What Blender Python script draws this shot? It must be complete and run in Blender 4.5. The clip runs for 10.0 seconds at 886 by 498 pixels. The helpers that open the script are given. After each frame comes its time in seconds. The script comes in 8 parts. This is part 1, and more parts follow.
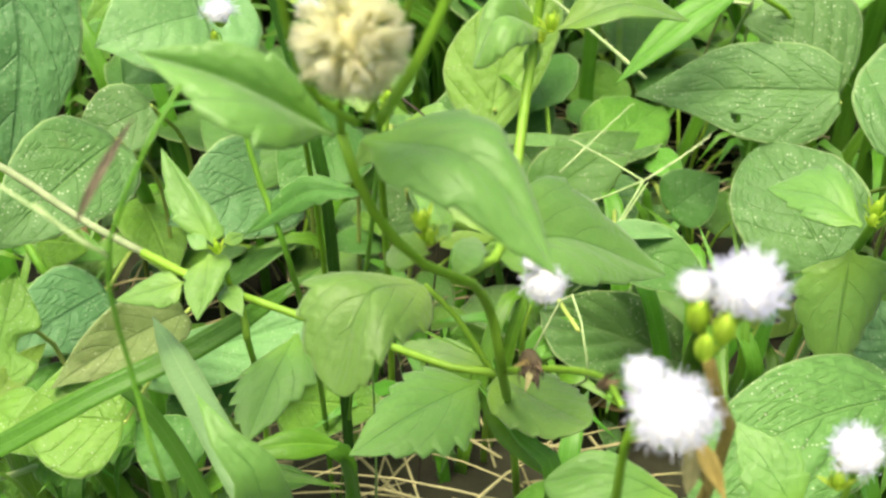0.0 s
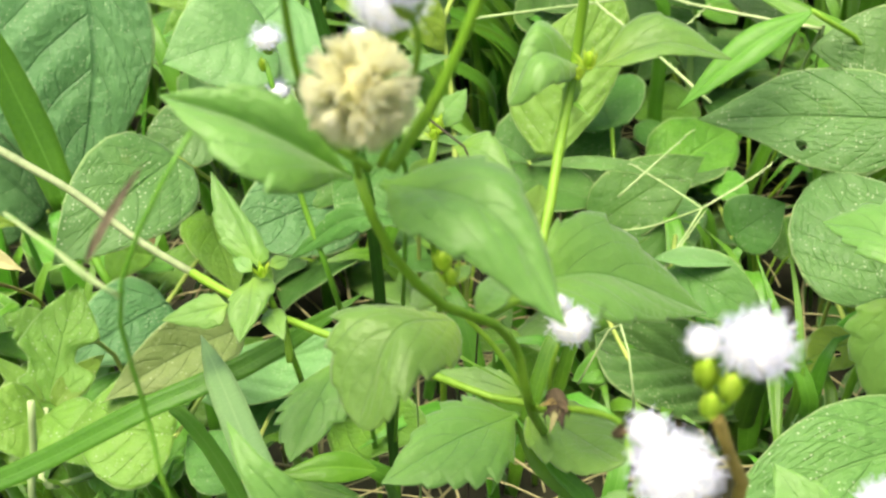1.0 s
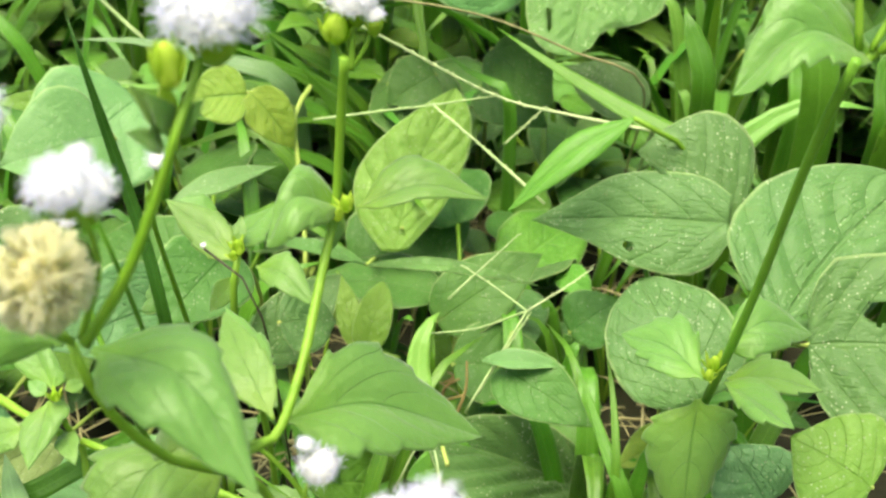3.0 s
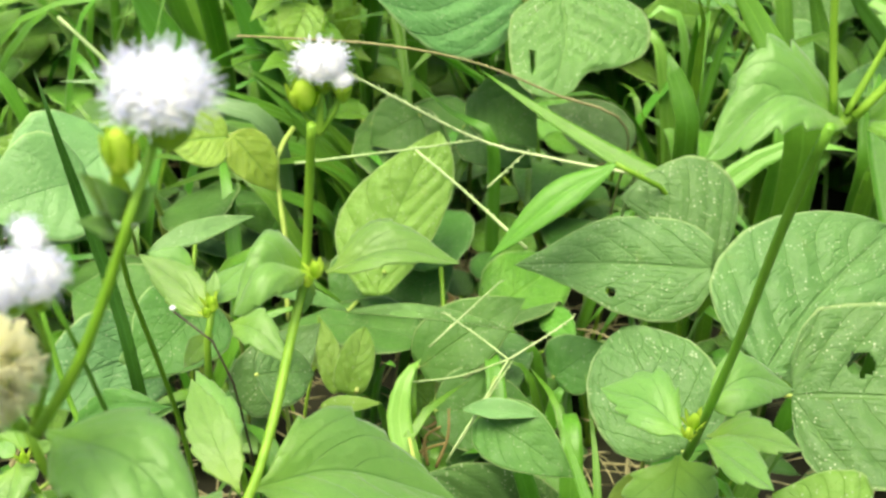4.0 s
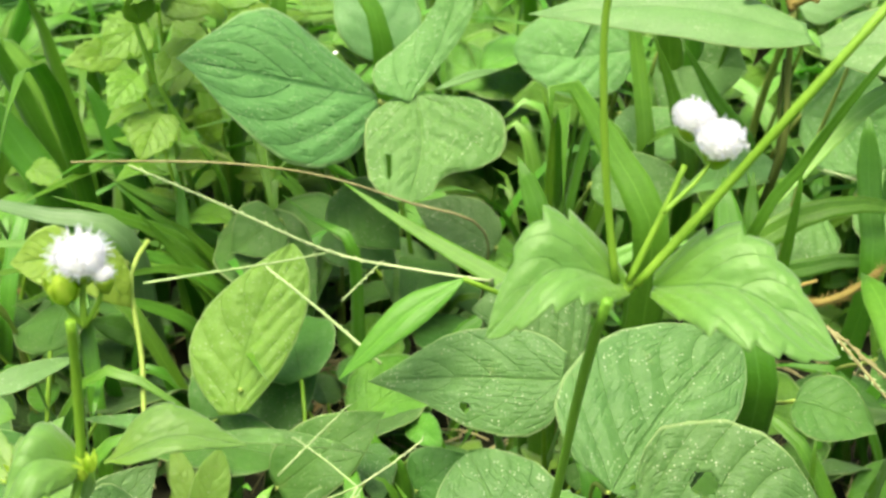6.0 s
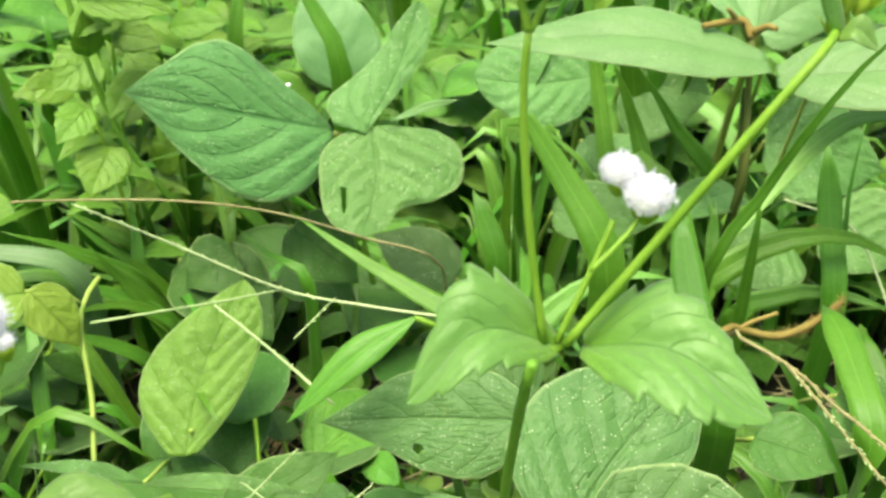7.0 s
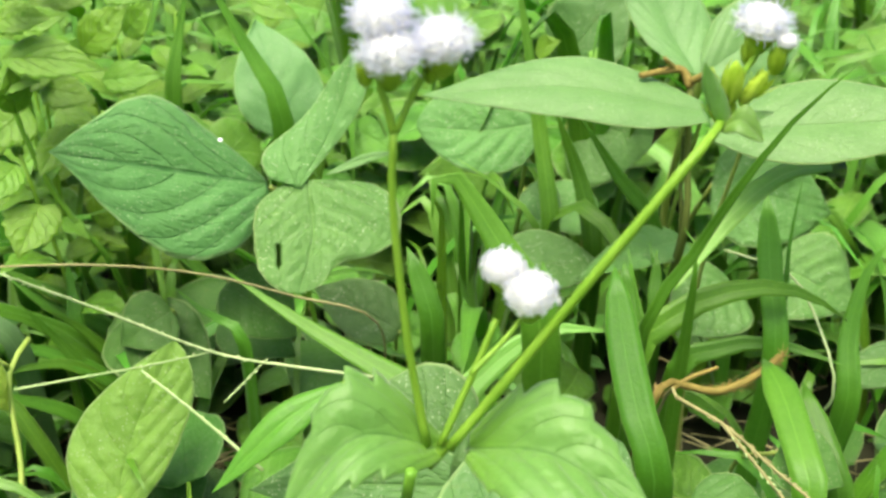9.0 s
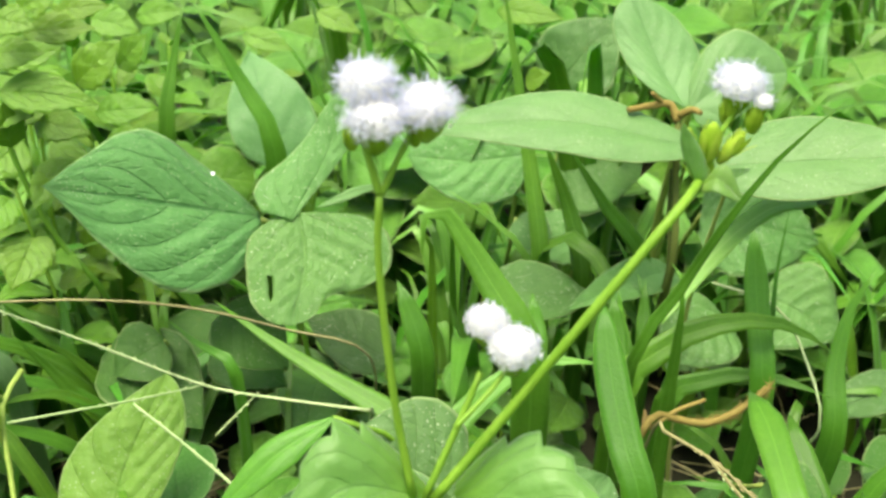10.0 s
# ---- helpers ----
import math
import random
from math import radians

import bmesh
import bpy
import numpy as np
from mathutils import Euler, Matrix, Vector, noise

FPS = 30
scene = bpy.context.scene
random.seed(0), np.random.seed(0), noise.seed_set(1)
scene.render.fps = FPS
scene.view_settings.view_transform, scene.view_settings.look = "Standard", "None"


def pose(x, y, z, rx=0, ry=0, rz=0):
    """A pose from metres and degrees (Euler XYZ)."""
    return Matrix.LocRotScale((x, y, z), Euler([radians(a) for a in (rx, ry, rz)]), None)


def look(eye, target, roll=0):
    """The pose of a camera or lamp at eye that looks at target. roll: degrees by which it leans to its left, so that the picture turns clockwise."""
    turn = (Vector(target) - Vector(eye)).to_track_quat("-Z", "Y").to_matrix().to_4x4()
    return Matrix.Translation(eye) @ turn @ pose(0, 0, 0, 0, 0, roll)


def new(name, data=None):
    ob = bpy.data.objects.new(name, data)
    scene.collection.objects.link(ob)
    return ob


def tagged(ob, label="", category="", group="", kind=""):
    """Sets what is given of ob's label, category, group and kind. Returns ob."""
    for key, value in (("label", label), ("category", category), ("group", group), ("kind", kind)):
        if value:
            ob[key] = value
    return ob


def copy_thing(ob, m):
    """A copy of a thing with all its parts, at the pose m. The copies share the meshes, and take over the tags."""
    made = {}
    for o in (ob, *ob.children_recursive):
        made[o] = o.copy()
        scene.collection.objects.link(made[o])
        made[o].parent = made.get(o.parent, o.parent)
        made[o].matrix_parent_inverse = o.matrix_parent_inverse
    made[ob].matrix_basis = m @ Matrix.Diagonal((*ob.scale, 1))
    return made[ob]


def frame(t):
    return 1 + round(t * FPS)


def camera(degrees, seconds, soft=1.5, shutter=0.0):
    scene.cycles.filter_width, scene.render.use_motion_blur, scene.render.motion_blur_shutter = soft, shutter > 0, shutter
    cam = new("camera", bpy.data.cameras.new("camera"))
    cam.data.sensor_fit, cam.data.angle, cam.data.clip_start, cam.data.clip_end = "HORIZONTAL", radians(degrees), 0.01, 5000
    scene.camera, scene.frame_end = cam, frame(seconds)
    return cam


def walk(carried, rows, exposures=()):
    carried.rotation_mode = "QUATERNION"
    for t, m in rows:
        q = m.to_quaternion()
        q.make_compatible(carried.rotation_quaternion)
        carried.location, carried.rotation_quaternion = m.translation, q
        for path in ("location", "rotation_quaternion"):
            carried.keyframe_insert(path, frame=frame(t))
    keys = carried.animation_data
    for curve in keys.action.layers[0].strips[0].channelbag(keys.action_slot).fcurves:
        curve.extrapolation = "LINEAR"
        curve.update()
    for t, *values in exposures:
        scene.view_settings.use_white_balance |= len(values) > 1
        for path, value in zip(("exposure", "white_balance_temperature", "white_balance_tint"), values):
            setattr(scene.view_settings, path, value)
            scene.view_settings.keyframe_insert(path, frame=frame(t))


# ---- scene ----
cam = camera(40.0, 10.0, soft=2.5)
cam.data.dof.use_dof, cam.data.dof.focus_distance, cam.data.dof.aperture_fstop = True, 0.31, 36.0
PATH = [
    (0, (-0.0846, 0.0425, 0.2842), (-0.0931, 0.4686, 0.0226), 0.39),
    (0.5, (-0.0806, 0.0439, 0.2866), (-0.1127, 0.4714, 0.0293), -0.95),
    (1, (-0.0751, 0.0456, 0.2891), (-0.1184, 0.4706, 0.0292), -0.56),
    (1.5, (-0.0715, 0.0453, 0.2951), (-0.1356, 0.4701, 0.0393), -0.97),
    (2, (-0.0604, 0.0451, 0.2992), (-0.1146, 0.4752, 0.0501), -0.39),
    (2.5, (-0.0496, 0.0456, 0.3047), (-0.0803, 0.4827, 0.0638), 0.40),
    (2.7, (-0.0467, 0.0469, 0.3056), (-0.0672, 0.4850, 0.0653), 0.61),
    (3.8, (-0.0425, 0.0544, 0.3089), (-0.0518, 0.4963, 0.0750), 1.45),
    (4, (-0.0407, 0.0560, 0.3116), (-0.0519, 0.4992, 0.0804), 1.18),
    (4.5, (-0.0365, 0.0611, 0.3159), (-0.0401, 0.5057, 0.0873), 1.10),
    (5, (-0.0287, 0.0657, 0.3256), (-0.0225, 0.5140, 0.1042), 1.20),
    (5.5, (-0.0212, 0.0686, 0.3298), (-0.0070, 0.5198, 0.1148), 0.89),
    (5.7, (-0.0188, 0.0701, 0.3297), (-0.0010, 0.5214, 0.1150), 0.92),
    (6.8, (-0.0041, 0.0799, 0.3347), (0.0170, 0.5346, 0.1278), 0.45),
    (7, (-0.0031, 0.0827, 0.3344), (0.0226, 0.5368, 0.1268), 0.61),
    (7.5, (0.0020, 0.0875, 0.3354), (0.0309, 0.5421, 0.1292), 0.54),
    (8, (0.0074, 0.0922, 0.3373), (0.0413, 0.5467, 0.1318), 0.59),
    (8.5, (0.0111, 0.0933, 0.3447), (0.0446, 0.5504, 0.1449), 0.65),
    (9, (0.0149, 0.0941, 0.3432), (0.0487, 0.5515, 0.1440), 0.23),
    (9.5, (0.0161, 0.0937, 0.3465), (0.0498, 0.5522, 0.1500), 0.07),
    (10, (0.0162, 0.0922, 0.3512), (0.0526, 0.5520, 0.1580), 0.37),
]
EXPOSURES = [(0, 1.04, 7050, 8), (2.5, 1.05, 7050, 6), (4, 1.07, 7050, 5), (5.5, 1.05, 7090, 4), (7, 1.00, 6920, 3), (10, 0.92, 6870, 3)]
walk(cam, [(t, look(eye, aim, lean)) for t, eye, aim, lean in PATH], EXPOSURES)

# ---- light: an overcast sky, soft from above ----
SUN_UP, SUN_ROUND = radians(73), radians(214)
world = bpy.data.worlds.new("overcast_sky")
scene.world = world
world.use_nodes = True
wn, wl = world.node_tree.nodes, world.node_tree.links
sky = wn.new("ShaderNodeTexSky")
sky.sky_type = "NISHITA"
sky.sun_disc = False
sky.sun_elevation, sky.sun_rotation = SUN_UP, SUN_ROUND
sky.air_density, sky.dust_density, sky.ozone_density = 1.0, 6.0, 1.0
wl.new(sky.outputs[0], wn["Background"].inputs[0])
wn["Background"].inputs[1].default_value = 0.14
sun_data = bpy.data.lights.new("sun", "SUN")
sun_data.energy, sun_data.angle, sun_data.color = 2.8, radians(45), (1.0, 0.95, 0.84)
sun_lamp = new("sun", sun_data)
sun_lamp.matrix_world = look((-0.5, -0.35, 3.0), (0.0, 0.4, 0.0))

# ---- materials ----


def nodes_of(name):
    mat = bpy.data.materials.new(name)
    mat.use_nodes = True
    nt = mat.node_tree
    return mat, nt.nodes, nt.links, nt.nodes["Principled BSDF"]


def math_node(n, l, op, a, b=None, c=None):
    m = n.new("ShaderNodeMath")
    m.operation = op
    for i, v in enumerate((a, b, c)):
        if v is None:
            continue
        if isinstance(v, (int, float)):
            m.inputs[i].default_value = v
        else:
            l.new(v, m.inputs[i])
    return m.outputs[0]


def mix_node(n, l, fac, a, b, kind="MIX"):
    m = n.new("ShaderNodeMix")
    m.data_type, m.blend_type = "RGBA", kind
    for i, v in ((0, fac), (6, a), (7, b)):
        if isinstance(v, (int, float)):
            m.inputs[i].default_value = v
        elif isinstance(v, tuple):
            m.inputs[i].default_value = (*v, 1)
        else:
            l.new(v, m.inputs[i])
    return m.outputs[2]


def noise_node(n, l, scale, detail=3, rough=0.55, vec=None):
    m = n.new("ShaderNodeTexNoise")
    m.inputs["Scale"].default_value = scale
    m.inputs["Detail"].default_value = detail
    m.inputs["Roughness"].default_value = rough
    if vec is not None:
        l.new(vec, m.inputs["Vector"])
    return m.outputs["Fac"]


def ramp_node(n, l, fac, lo, hi):
    m = n.new("ShaderNodeMapRange")
    m.inputs[1].default_value, m.inputs[2].default_value = lo, hi
    m.interpolation_type = "SMOOTHSTEP"
    l.new(fac, m.inputs[0])
    return m.outputs[0]


def leaf_material(name, dark, light, vein, veins=6.0, slant=0.36, rough=0.5, speck=0.0, through_light=0.3,
                  wear=(0.30, 0.26, 0.07), worn=0.0, relief=0.4, vein_width=0.035, per_island=False, hue=0.012, pillows=0.8, gloss=0.5, rim=0.55, net_show=0.05, young=0.0, sheen=0.08, rungs=0.0, side_show=0.55):
    """A leaf blade: two greens, midrib and side veins along the blade, specks, worn blotches and fine relief."""
    mat, n, l, b = nodes_of(name)
    geo = n.new("ShaderNodeNewGeometry")
    info = n.new("ShaderNodeObjectInfo")
    pick = geo.outputs["Random Per Island"] if per_island else info.outputs["Random"]
    uv = n.new("ShaderNodeUVMap")
    sep = n.new("ShaderNodeSeparateXYZ")
    l.new(uv.outputs[0], sep.inputs[0])
    u = sep.outputs[0]
    v = math_node(n, l, "ABSOLUTE", math_node(n, l, "SUBTRACT", sep.outputs[1], 0.5))
    v2 = math_node(n, l, "MULTIPLY", v, 2.0)
    pos = geo.outputs["Position"]
    big = noise_node(n, l, 55, 3, 0.6, pos)
    fine = noise_node(n, l, 620, 3, 0.6, pos)
    tone = math_node(n, l, "ADD", math_node(n, l, "MULTIPLY", big, 0.9), math_node(n, l, "MULTIPLY", pick, 0.5))
    tone = math_node(n, l, "SUBTRACT", tone, 0.2)
    tone = math_node(n, l, "ADD", tone, math_node(n, l, "MULTIPLY", math_node(n, l, "SUBTRACT", fine, 0.5), 0.55))
    tone.node.use_clamp = True
    col = mix_node(n, l, tone, dark, light)
    if young:
        col = mix_node(n, l, math_node(n, l, "MULTIPLY", ramp_node(n, l, u, 0.42, 0.0), young), col, (0.20, 0.385, 0.022))
    # side veins, bowed towards the tip
    bow = math_node(n, l, "POWER", v2, 1.25)
    sway = math_node(n, l, "MULTIPLY", math_node(n, l, "SUBTRACT", noise_node(n, l, 70, 2, 0.5, pos), 0.5), 0.028)
    ph = math_node(n, l, "MULTIPLY", math_node(n, l, "ADD", sway, math_node(n, l, "SUBTRACT", u, math_node(n, l, "MULTIPLY", bow, slant))), veins)
    tri = math_node(n, l, "ABSOLUTE", math_node(n, l, "SUBTRACT", math_node(n, l, "FRACT", ph), 0.5))
    side = ramp_node(n, l, tri, 0.5 - vein_width * max(veins, 0.1) * 0.42, 0.5)
    if not veins:
        side = math_node(n, l, "MULTIPLY", v2, 0.0)
    mid = ramp_node(n, l, v2, vein_width * 1.8, vein_width * 0.5)
    both = math_node(n, l, "MAXIMUM", math_node(n, l, "MULTIPLY", side, side_show), mid)
    net = n.new("ShaderNodeTexVoronoi")
    net.feature = "DISTANCE_TO_EDGE"
    net.inputs["Scale"].default_value = 330
    l.new(pos, net.inputs["Vector"])
    mesh_veins = ramp_node(n, l, net.outputs["Distance"], 0.10, 0.0)
    col = mix_node(n, l, math_node(n, l, "MULTIPLY", both, 0.55), col, vein)
    col = mix_node(n, l, math_node(n, l, "MULTIPLY", mesh_veins, net_show), col, vein)
    if rungs:
        row = math_node(n, l, "MULTIPLY", math_node(n, l, "FLOOR", math_node(n, l, "ADD", ph, 0.5)), 0.37)
        loose = math_node(n, l, "MULTIPLY", noise_node(n, l, 110, 2, 0.5, pos), 0.9)
        step = math_node(n, l, "ADD", math_node(n, l, "MULTIPLY", v2, 9.0), math_node(n, l, "ADD", row, loose))
        rung = ramp_node(n, l, math_node(n, l, "ABSOLUTE", math_node(n, l, "SUBTRACT", math_node(n, l, "FRACT", step), 0.5)), 0.30, 0.5)
        rung = math_node(n, l, "MULTIPLY", rung, ramp_node(n, l, noise_node(n, l, 130, 2, 0.5, pos), 0.38, 0.62))
        col = mix_node(n, l, math_node(n, l, "MULTIPLY", rung, rungs * 0.08), col, vein)
    edge = ramp_node(n, l, v2, 0.945, 0.985)
    col = mix_node(n, l, math_node(n, l, "MULTIPLY", edge, rim), col, (0.36, 0.50, 0.20))
    if worn:
        spots = ramp_node(n, l, noise_node(n, l, 90, 4, 0.7, pos), 0.62, 0.74)
        col = mix_node(n, l, math_node(n, l, "MULTIPLY", spots, worn), col, wear)
    if speck:
        dots = n.new("ShaderNodeTexVoronoi")
        dots.inputs["Scale"].default_value = 850
        l.new(pos, dots.inputs["Vector"])
        seen = n.new("ShaderNodeSeparateColor")
        l.new(dots.outputs["Color"], seen.inputs[0])
        crumbs = math_node(n, l, "MULTIPLY", ramp_node(n, l, dots.outputs["Distance"], 0.40, 0.10), ramp_node(n, l, seen.outputs[0], 0.55, 0.75))
        crumbs = math_node(n, l, "MAXIMUM", crumbs, math_node(n, l, "MULTIPLY", ramp_node(n, l, noise_node(n, l, 420, 2, 0.6, pos), 0.68, 0.74), 0.6))
        some = ramp_node(n, l, noise_node(n, l, 75, 3, 0.6, pos), 0.36, 0.60)
        amt = math_node(n, l, "MULTIPLY", math_node(n, l, "MULTIPLY", crumbs, some), speck * 0.62)
        col = mix_node(n, l, amt, col, (0.58, 0.66, 0.42))
    hsv = n.new("ShaderNodeHueSaturation")
    l.new(col, hsv.inputs["Color"])
    l.new(math_node(n, l, "ADD", 0.5 - hue, math_node(n, l, "MULTIPLY", pick, hue * 2)), hsv.inputs["Hue"])
    l.new(hsv.outputs[0], b.inputs["Base Color"])
    l.new(math_node(n, l, "ADD", rough - 0.12, math_node(n, l, "MULTIPLY", fine, 0.24)), b.inputs["Roughness"])
    b.inputs["Specular IOR Level"].default_value = gloss
    b.inputs["Sheen Weight"].default_value, b.inputs["Sheen Roughness"].default_value = sheen, 0.4
    high = math_node(n, l, "SUBTRACT", math_node(n, l, "MULTIPLY", fine, 0.5), math_node(n, l, "MULTIPLY", both, 0.5))
    pillow = n.new("ShaderNodeTexVoronoi")
    pillow.feature = "SMOOTH_F1"
    pillow.inputs["Scale"].default_value = 260
    l.new(pos, pillow.inputs["Vector"])
    high = math_node(n, l, "SUBTRACT", high, math_node(n, l, "MULTIPLY", mesh_veins, net_show * 2.5))
    if rungs:
        high = math_node(n, l, "SUBTRACT", high, math_node(n, l, "MULTIPLY", rung, rungs * 0.27))
    high = math_node(n, l, "SUBTRACT", high, math_node(n, l, "MULTIPLY", pillow.outputs["Distance"], pillows))
    bump = n.new("ShaderNodeBump")
    bump.inputs["Strength"].default_value = relief
    bump.inputs["Distance"].default_value = 0.0015
    l.new(high, bump.inputs["Height"])
    l.new(bump.outputs[0], b.inputs["Normal"])
    glow = n.new("ShaderNodeBsdfTranslucent")
    bright = n.new("ShaderNodeHueSaturation")
    bright.inputs["Saturation"].default_value, bright.inputs["Value"].default_value = 1.15, 1.5
    l.new(hsv.outputs[0], bright.inputs["Color"])
    l.new(bright.outputs[0], glow.inputs["Color"])
    mix = n.new("ShaderNodeMixShader")
    mix.inputs[0].default_value = through_light
    l.new(b.outputs[0], mix.inputs[1])
    l.new(glow.outputs[0], mix.inputs[2])
    l.new(mix.outputs[0], n["Material Output"].inputs[0])
    return mat


def plain_material(name, a, b2, scale=300, rough=0.6, through_light=0.0, relief=0.3, streak=False, hue=0.0):
    """Two tones mingled by noise at two scales, with fine relief."""
    mat, n, l, b = nodes_of(name)
    geo = n.new("ShaderNodeNewGeometry")
    info = n.new("ShaderNodeObjectInfo")
    pos = geo.outputs["Position"]
    if streak:
        mp = n.new("ShaderNodeMapping")
        mp.inputs["Scale"].default_value = (1, 1, 0.15)
        l.new(pos, mp.inputs[0])
        pos = mp.outputs[0]
    f1, f2 = noise_node(n, l, scale, 4, 0.6, pos), noise_node(n, l, scale / 7, 3, 0.6, pos)
    tone = math_node(n, l, "ADD", math_node(n, l, "MULTIPLY", f1, 0.7), math_node(n, l, "MULTIPLY", f2, 0.9))
    tone = math_node(n, l, "ADD", tone, math_node(n, l, "MULTIPLY", info.outputs["Random"], 0.4))
    tone = ramp_node(n, l, tone, 0.55, 1.35)
    col = mix_node(n, l, tone, a, b2)
    l.new(col, b.inputs["Base Color"])
    b.inputs["Roughness"].default_value = rough
    b.inputs["Specular IOR Level"].default_value = 0.3
    bump = n.new("ShaderNodeBump")
    bump.inputs["Strength"].default_value, bump.inputs["Distance"].default_value = relief, 0.0005
    l.new(f1, bump.inputs["Height"])
    l.new(bump.outputs[0], b.inputs["Normal"])
    if through_light:
        glow = n.new("ShaderNodeBsdfTranslucent")
        l.new(col, glow.inputs["Color"])
        mix = n.new("ShaderNodeMixShader")
        mix.inputs[0].default_value = through_light
        l.new(b.outputs[0], mix.inputs[1])
        l.new(glow.outputs[0], mix.inputs[2])
        l.new(mix.outputs[0], n["Material Output"].inputs[0])
    return mat


BEAN = leaf_material("bean_leaf", (0.07, 0.178, 0.042), (0.124, 0.262, 0.066), (0.112, 0.245, 0.058), veins=5.5, rough=0.40, speck=1.1, worn=0.10, relief=0.75, rungs=0.9, pillows=0.4, vein_width=0.022, net_show=0.025, side_show=0.5, gloss=0.32, sheen=0.08)
BEAN_PALE = leaf_material("bean_leaf_pale", (0.112, 0.262, 0.072), (0.190, 0.372, 0.120), (0.125, 0.275, 0.080), veins=5, rough=0.38, speck=0.5, relief=0.5, pillows=0.3, vein_width=0.016, rungs=0.4, side_show=0.45, gloss=0.38, sheen=0.04)
BEAN_FROST = leaf_material("bean_leaf_speckled", (0.086, 0.225, 0.046), (0.155, 0.33, 0.08), (0.15, 0.32, 0.078), veins=5, rough=0.40, speck=1.2, relief=0.8, pillows=0.6, vein_width=0.018, rungs=0.9, side_show=0.5, net_show=0.025, gloss=0.32, sheen=0.04)
# bean green darkened for low leaves: shade under taller growth is in the colour
BEAN_LOW_SHADED = leaf_material("bean_leaf_low_shaded", (0.051, 0.16, 0.026), (0.108, 0.252, 0.048), (0.068, 0.182, 0.030), veins=5.5, rough=0.42, speck=0.5, worn=0.12, relief=0.6, rungs=0.7, pillows=0.4, vein_width=0.022, gloss=0.25, net_show=0.025, side_show=0.5, sheen=0.04)
BEAN_DEEP = leaf_material("bean_leaf_deep", (0.078, 0.215, 0.068), (0.148, 0.32, 0.112), (0.058, 0.17, 0.05), veins=5.5, rough=0.36, speck=0.7, relief=0.85, pillows=0.5, vein_width=0.020, sheen=0.06, rungs=1.0, side_show=0.6, net_show=0.025, gloss=0.32)
BEAN_TEAL = leaf_material("bean_leaf_teal", (0.087, 0.232, 0.058), (0.148, 0.325, 0.092), (0.052, 0.160, 0.038), veins=4.5, rough=0.36, speck=0.9, relief=0.85, pillows=0.5, vein_width=0.026, sheen=0.06, rungs=1.1, side_show=0.8, net_show=0.025, gloss=0.32, slant=0.6)
GRASS_DARK = leaf_material("grass_blade_dark", (0.033, 0.130, 0.007), (0.079, 0.230, 0.017), (0.093, 0.250, 0.034), veins=0.0, rough=0.36, relief=0.25, through_light=0.25, vein_width=0.05, pillows=0.0, rim=0.2, gloss=0.25)
BEAN_YOUNG = leaf_material("bean_leaf_young", (0.145, 0.3, 0.038), (0.222, 0.395, 0.066), (0.19, 0.365, 0.055), veins=5.5, rough=0.44, speck=0.8, worn=0.08, relief=0.7, through_light=0.38, rungs=0.5, vein_width=0.022, side_show=0.65, net_show=0.025, gloss=0.35, sheen=0.04)
BEAN_WITHER = leaf_material("bean_leaf_withering", (0.130, 0.215, 0.055), (0.225, 0.300, 0.105), (0.110, 0.180, 0.050), veins=5.5, rough=0.5, worn=0.7, wear=(0.200, 0.170, 0.080), speck=0.6, relief=0.6, gloss=0.3)
BEAN_YELLOW = leaf_material("bean_leaf_yellowing", (0.19, 0.345, 0.03), (0.29, 0.43, 0.055), (0.11, 0.26, 0.02), veins=8, rough=0.5, worn=0.3, wear=(0.360, 0.240, 0.050), relief=0.7, through_light=0.38)
WEED = leaf_material("weed_leaf", (0.118, 0.274, 0.043), (0.188, 0.356, 0.075), (0.084, 0.222, 0.028), veins=4.5, slant=0.55, rough=0.42, relief=0.55, through_light=0.34, vein_width=0.02, pillows=0.35, rim=0.15, net_show=0.0, young=0.6, gloss=0.5, sheen=0.34, side_show=0.7)
HERB = leaf_material("herb_leaf", (0.118, 0.29, 0.014), (0.205, 0.4, 0.03), (0.215, 0.43, 0.05), veins=5, slant=0.5, rough=0.36, relief=1.0, through_light=0.38, vein_width=0.03, pillows=0.4, rim=0.1, net_show=0.0, side_show=0.9)
GRASS = leaf_material("grass_blade", (0.062, 0.205, 0.01), (0.14, 0.33, 0.032), (0.16, 0.36, 0.045), veins=0.0, rough=0.38, relief=0.25, through_light=0.36, vein_width=0.05, pillows=0.0, rim=0.2, gloss=0.35)
GRASS_PALE = leaf_material("grass_blade_pale", (0.153, 0.352, 0.039), (0.234, 0.459, 0.079), (0.283, 0.490, 0.109), veins=0.0, rough=0.42, relief=0.25, through_light=0.34, vein_width=0.06, pillows=0.0, rim=0.2)
GRASS_BLUE = leaf_material("grass_blade_bluish", (0.115, 0.245, 0.082), (0.19, 0.335, 0.13), (0.21, 0.35, 0.15), veins=0.0, rough=0.42, relief=0.25, through_light=0.3, vein_width=0.05, pillows=0.0, rim=0.2)
FIELD_LEAF = leaf_material("field_leaf", (0.060, 0.204, 0.019), (0.178, 0.398, 0.045), (0.170, 0.377, 0.055), veins=6, rough=0.40, relief=0.75, speck=0.4, worn=0.12, per_island=True, hue=0.018, rungs=0.7, net_show=0.025, gloss=0.35, sheen=0.04)
FIELD_GRASS = leaf_material("field_grass", (0.048, 0.184, 0.008), (0.138, 0.357, 0.023), (0.170, 0.388, 0.049), veins=0.0, rough=0.42, relief=0.2, per_island=True, hue=0.018, pillows=0.0)
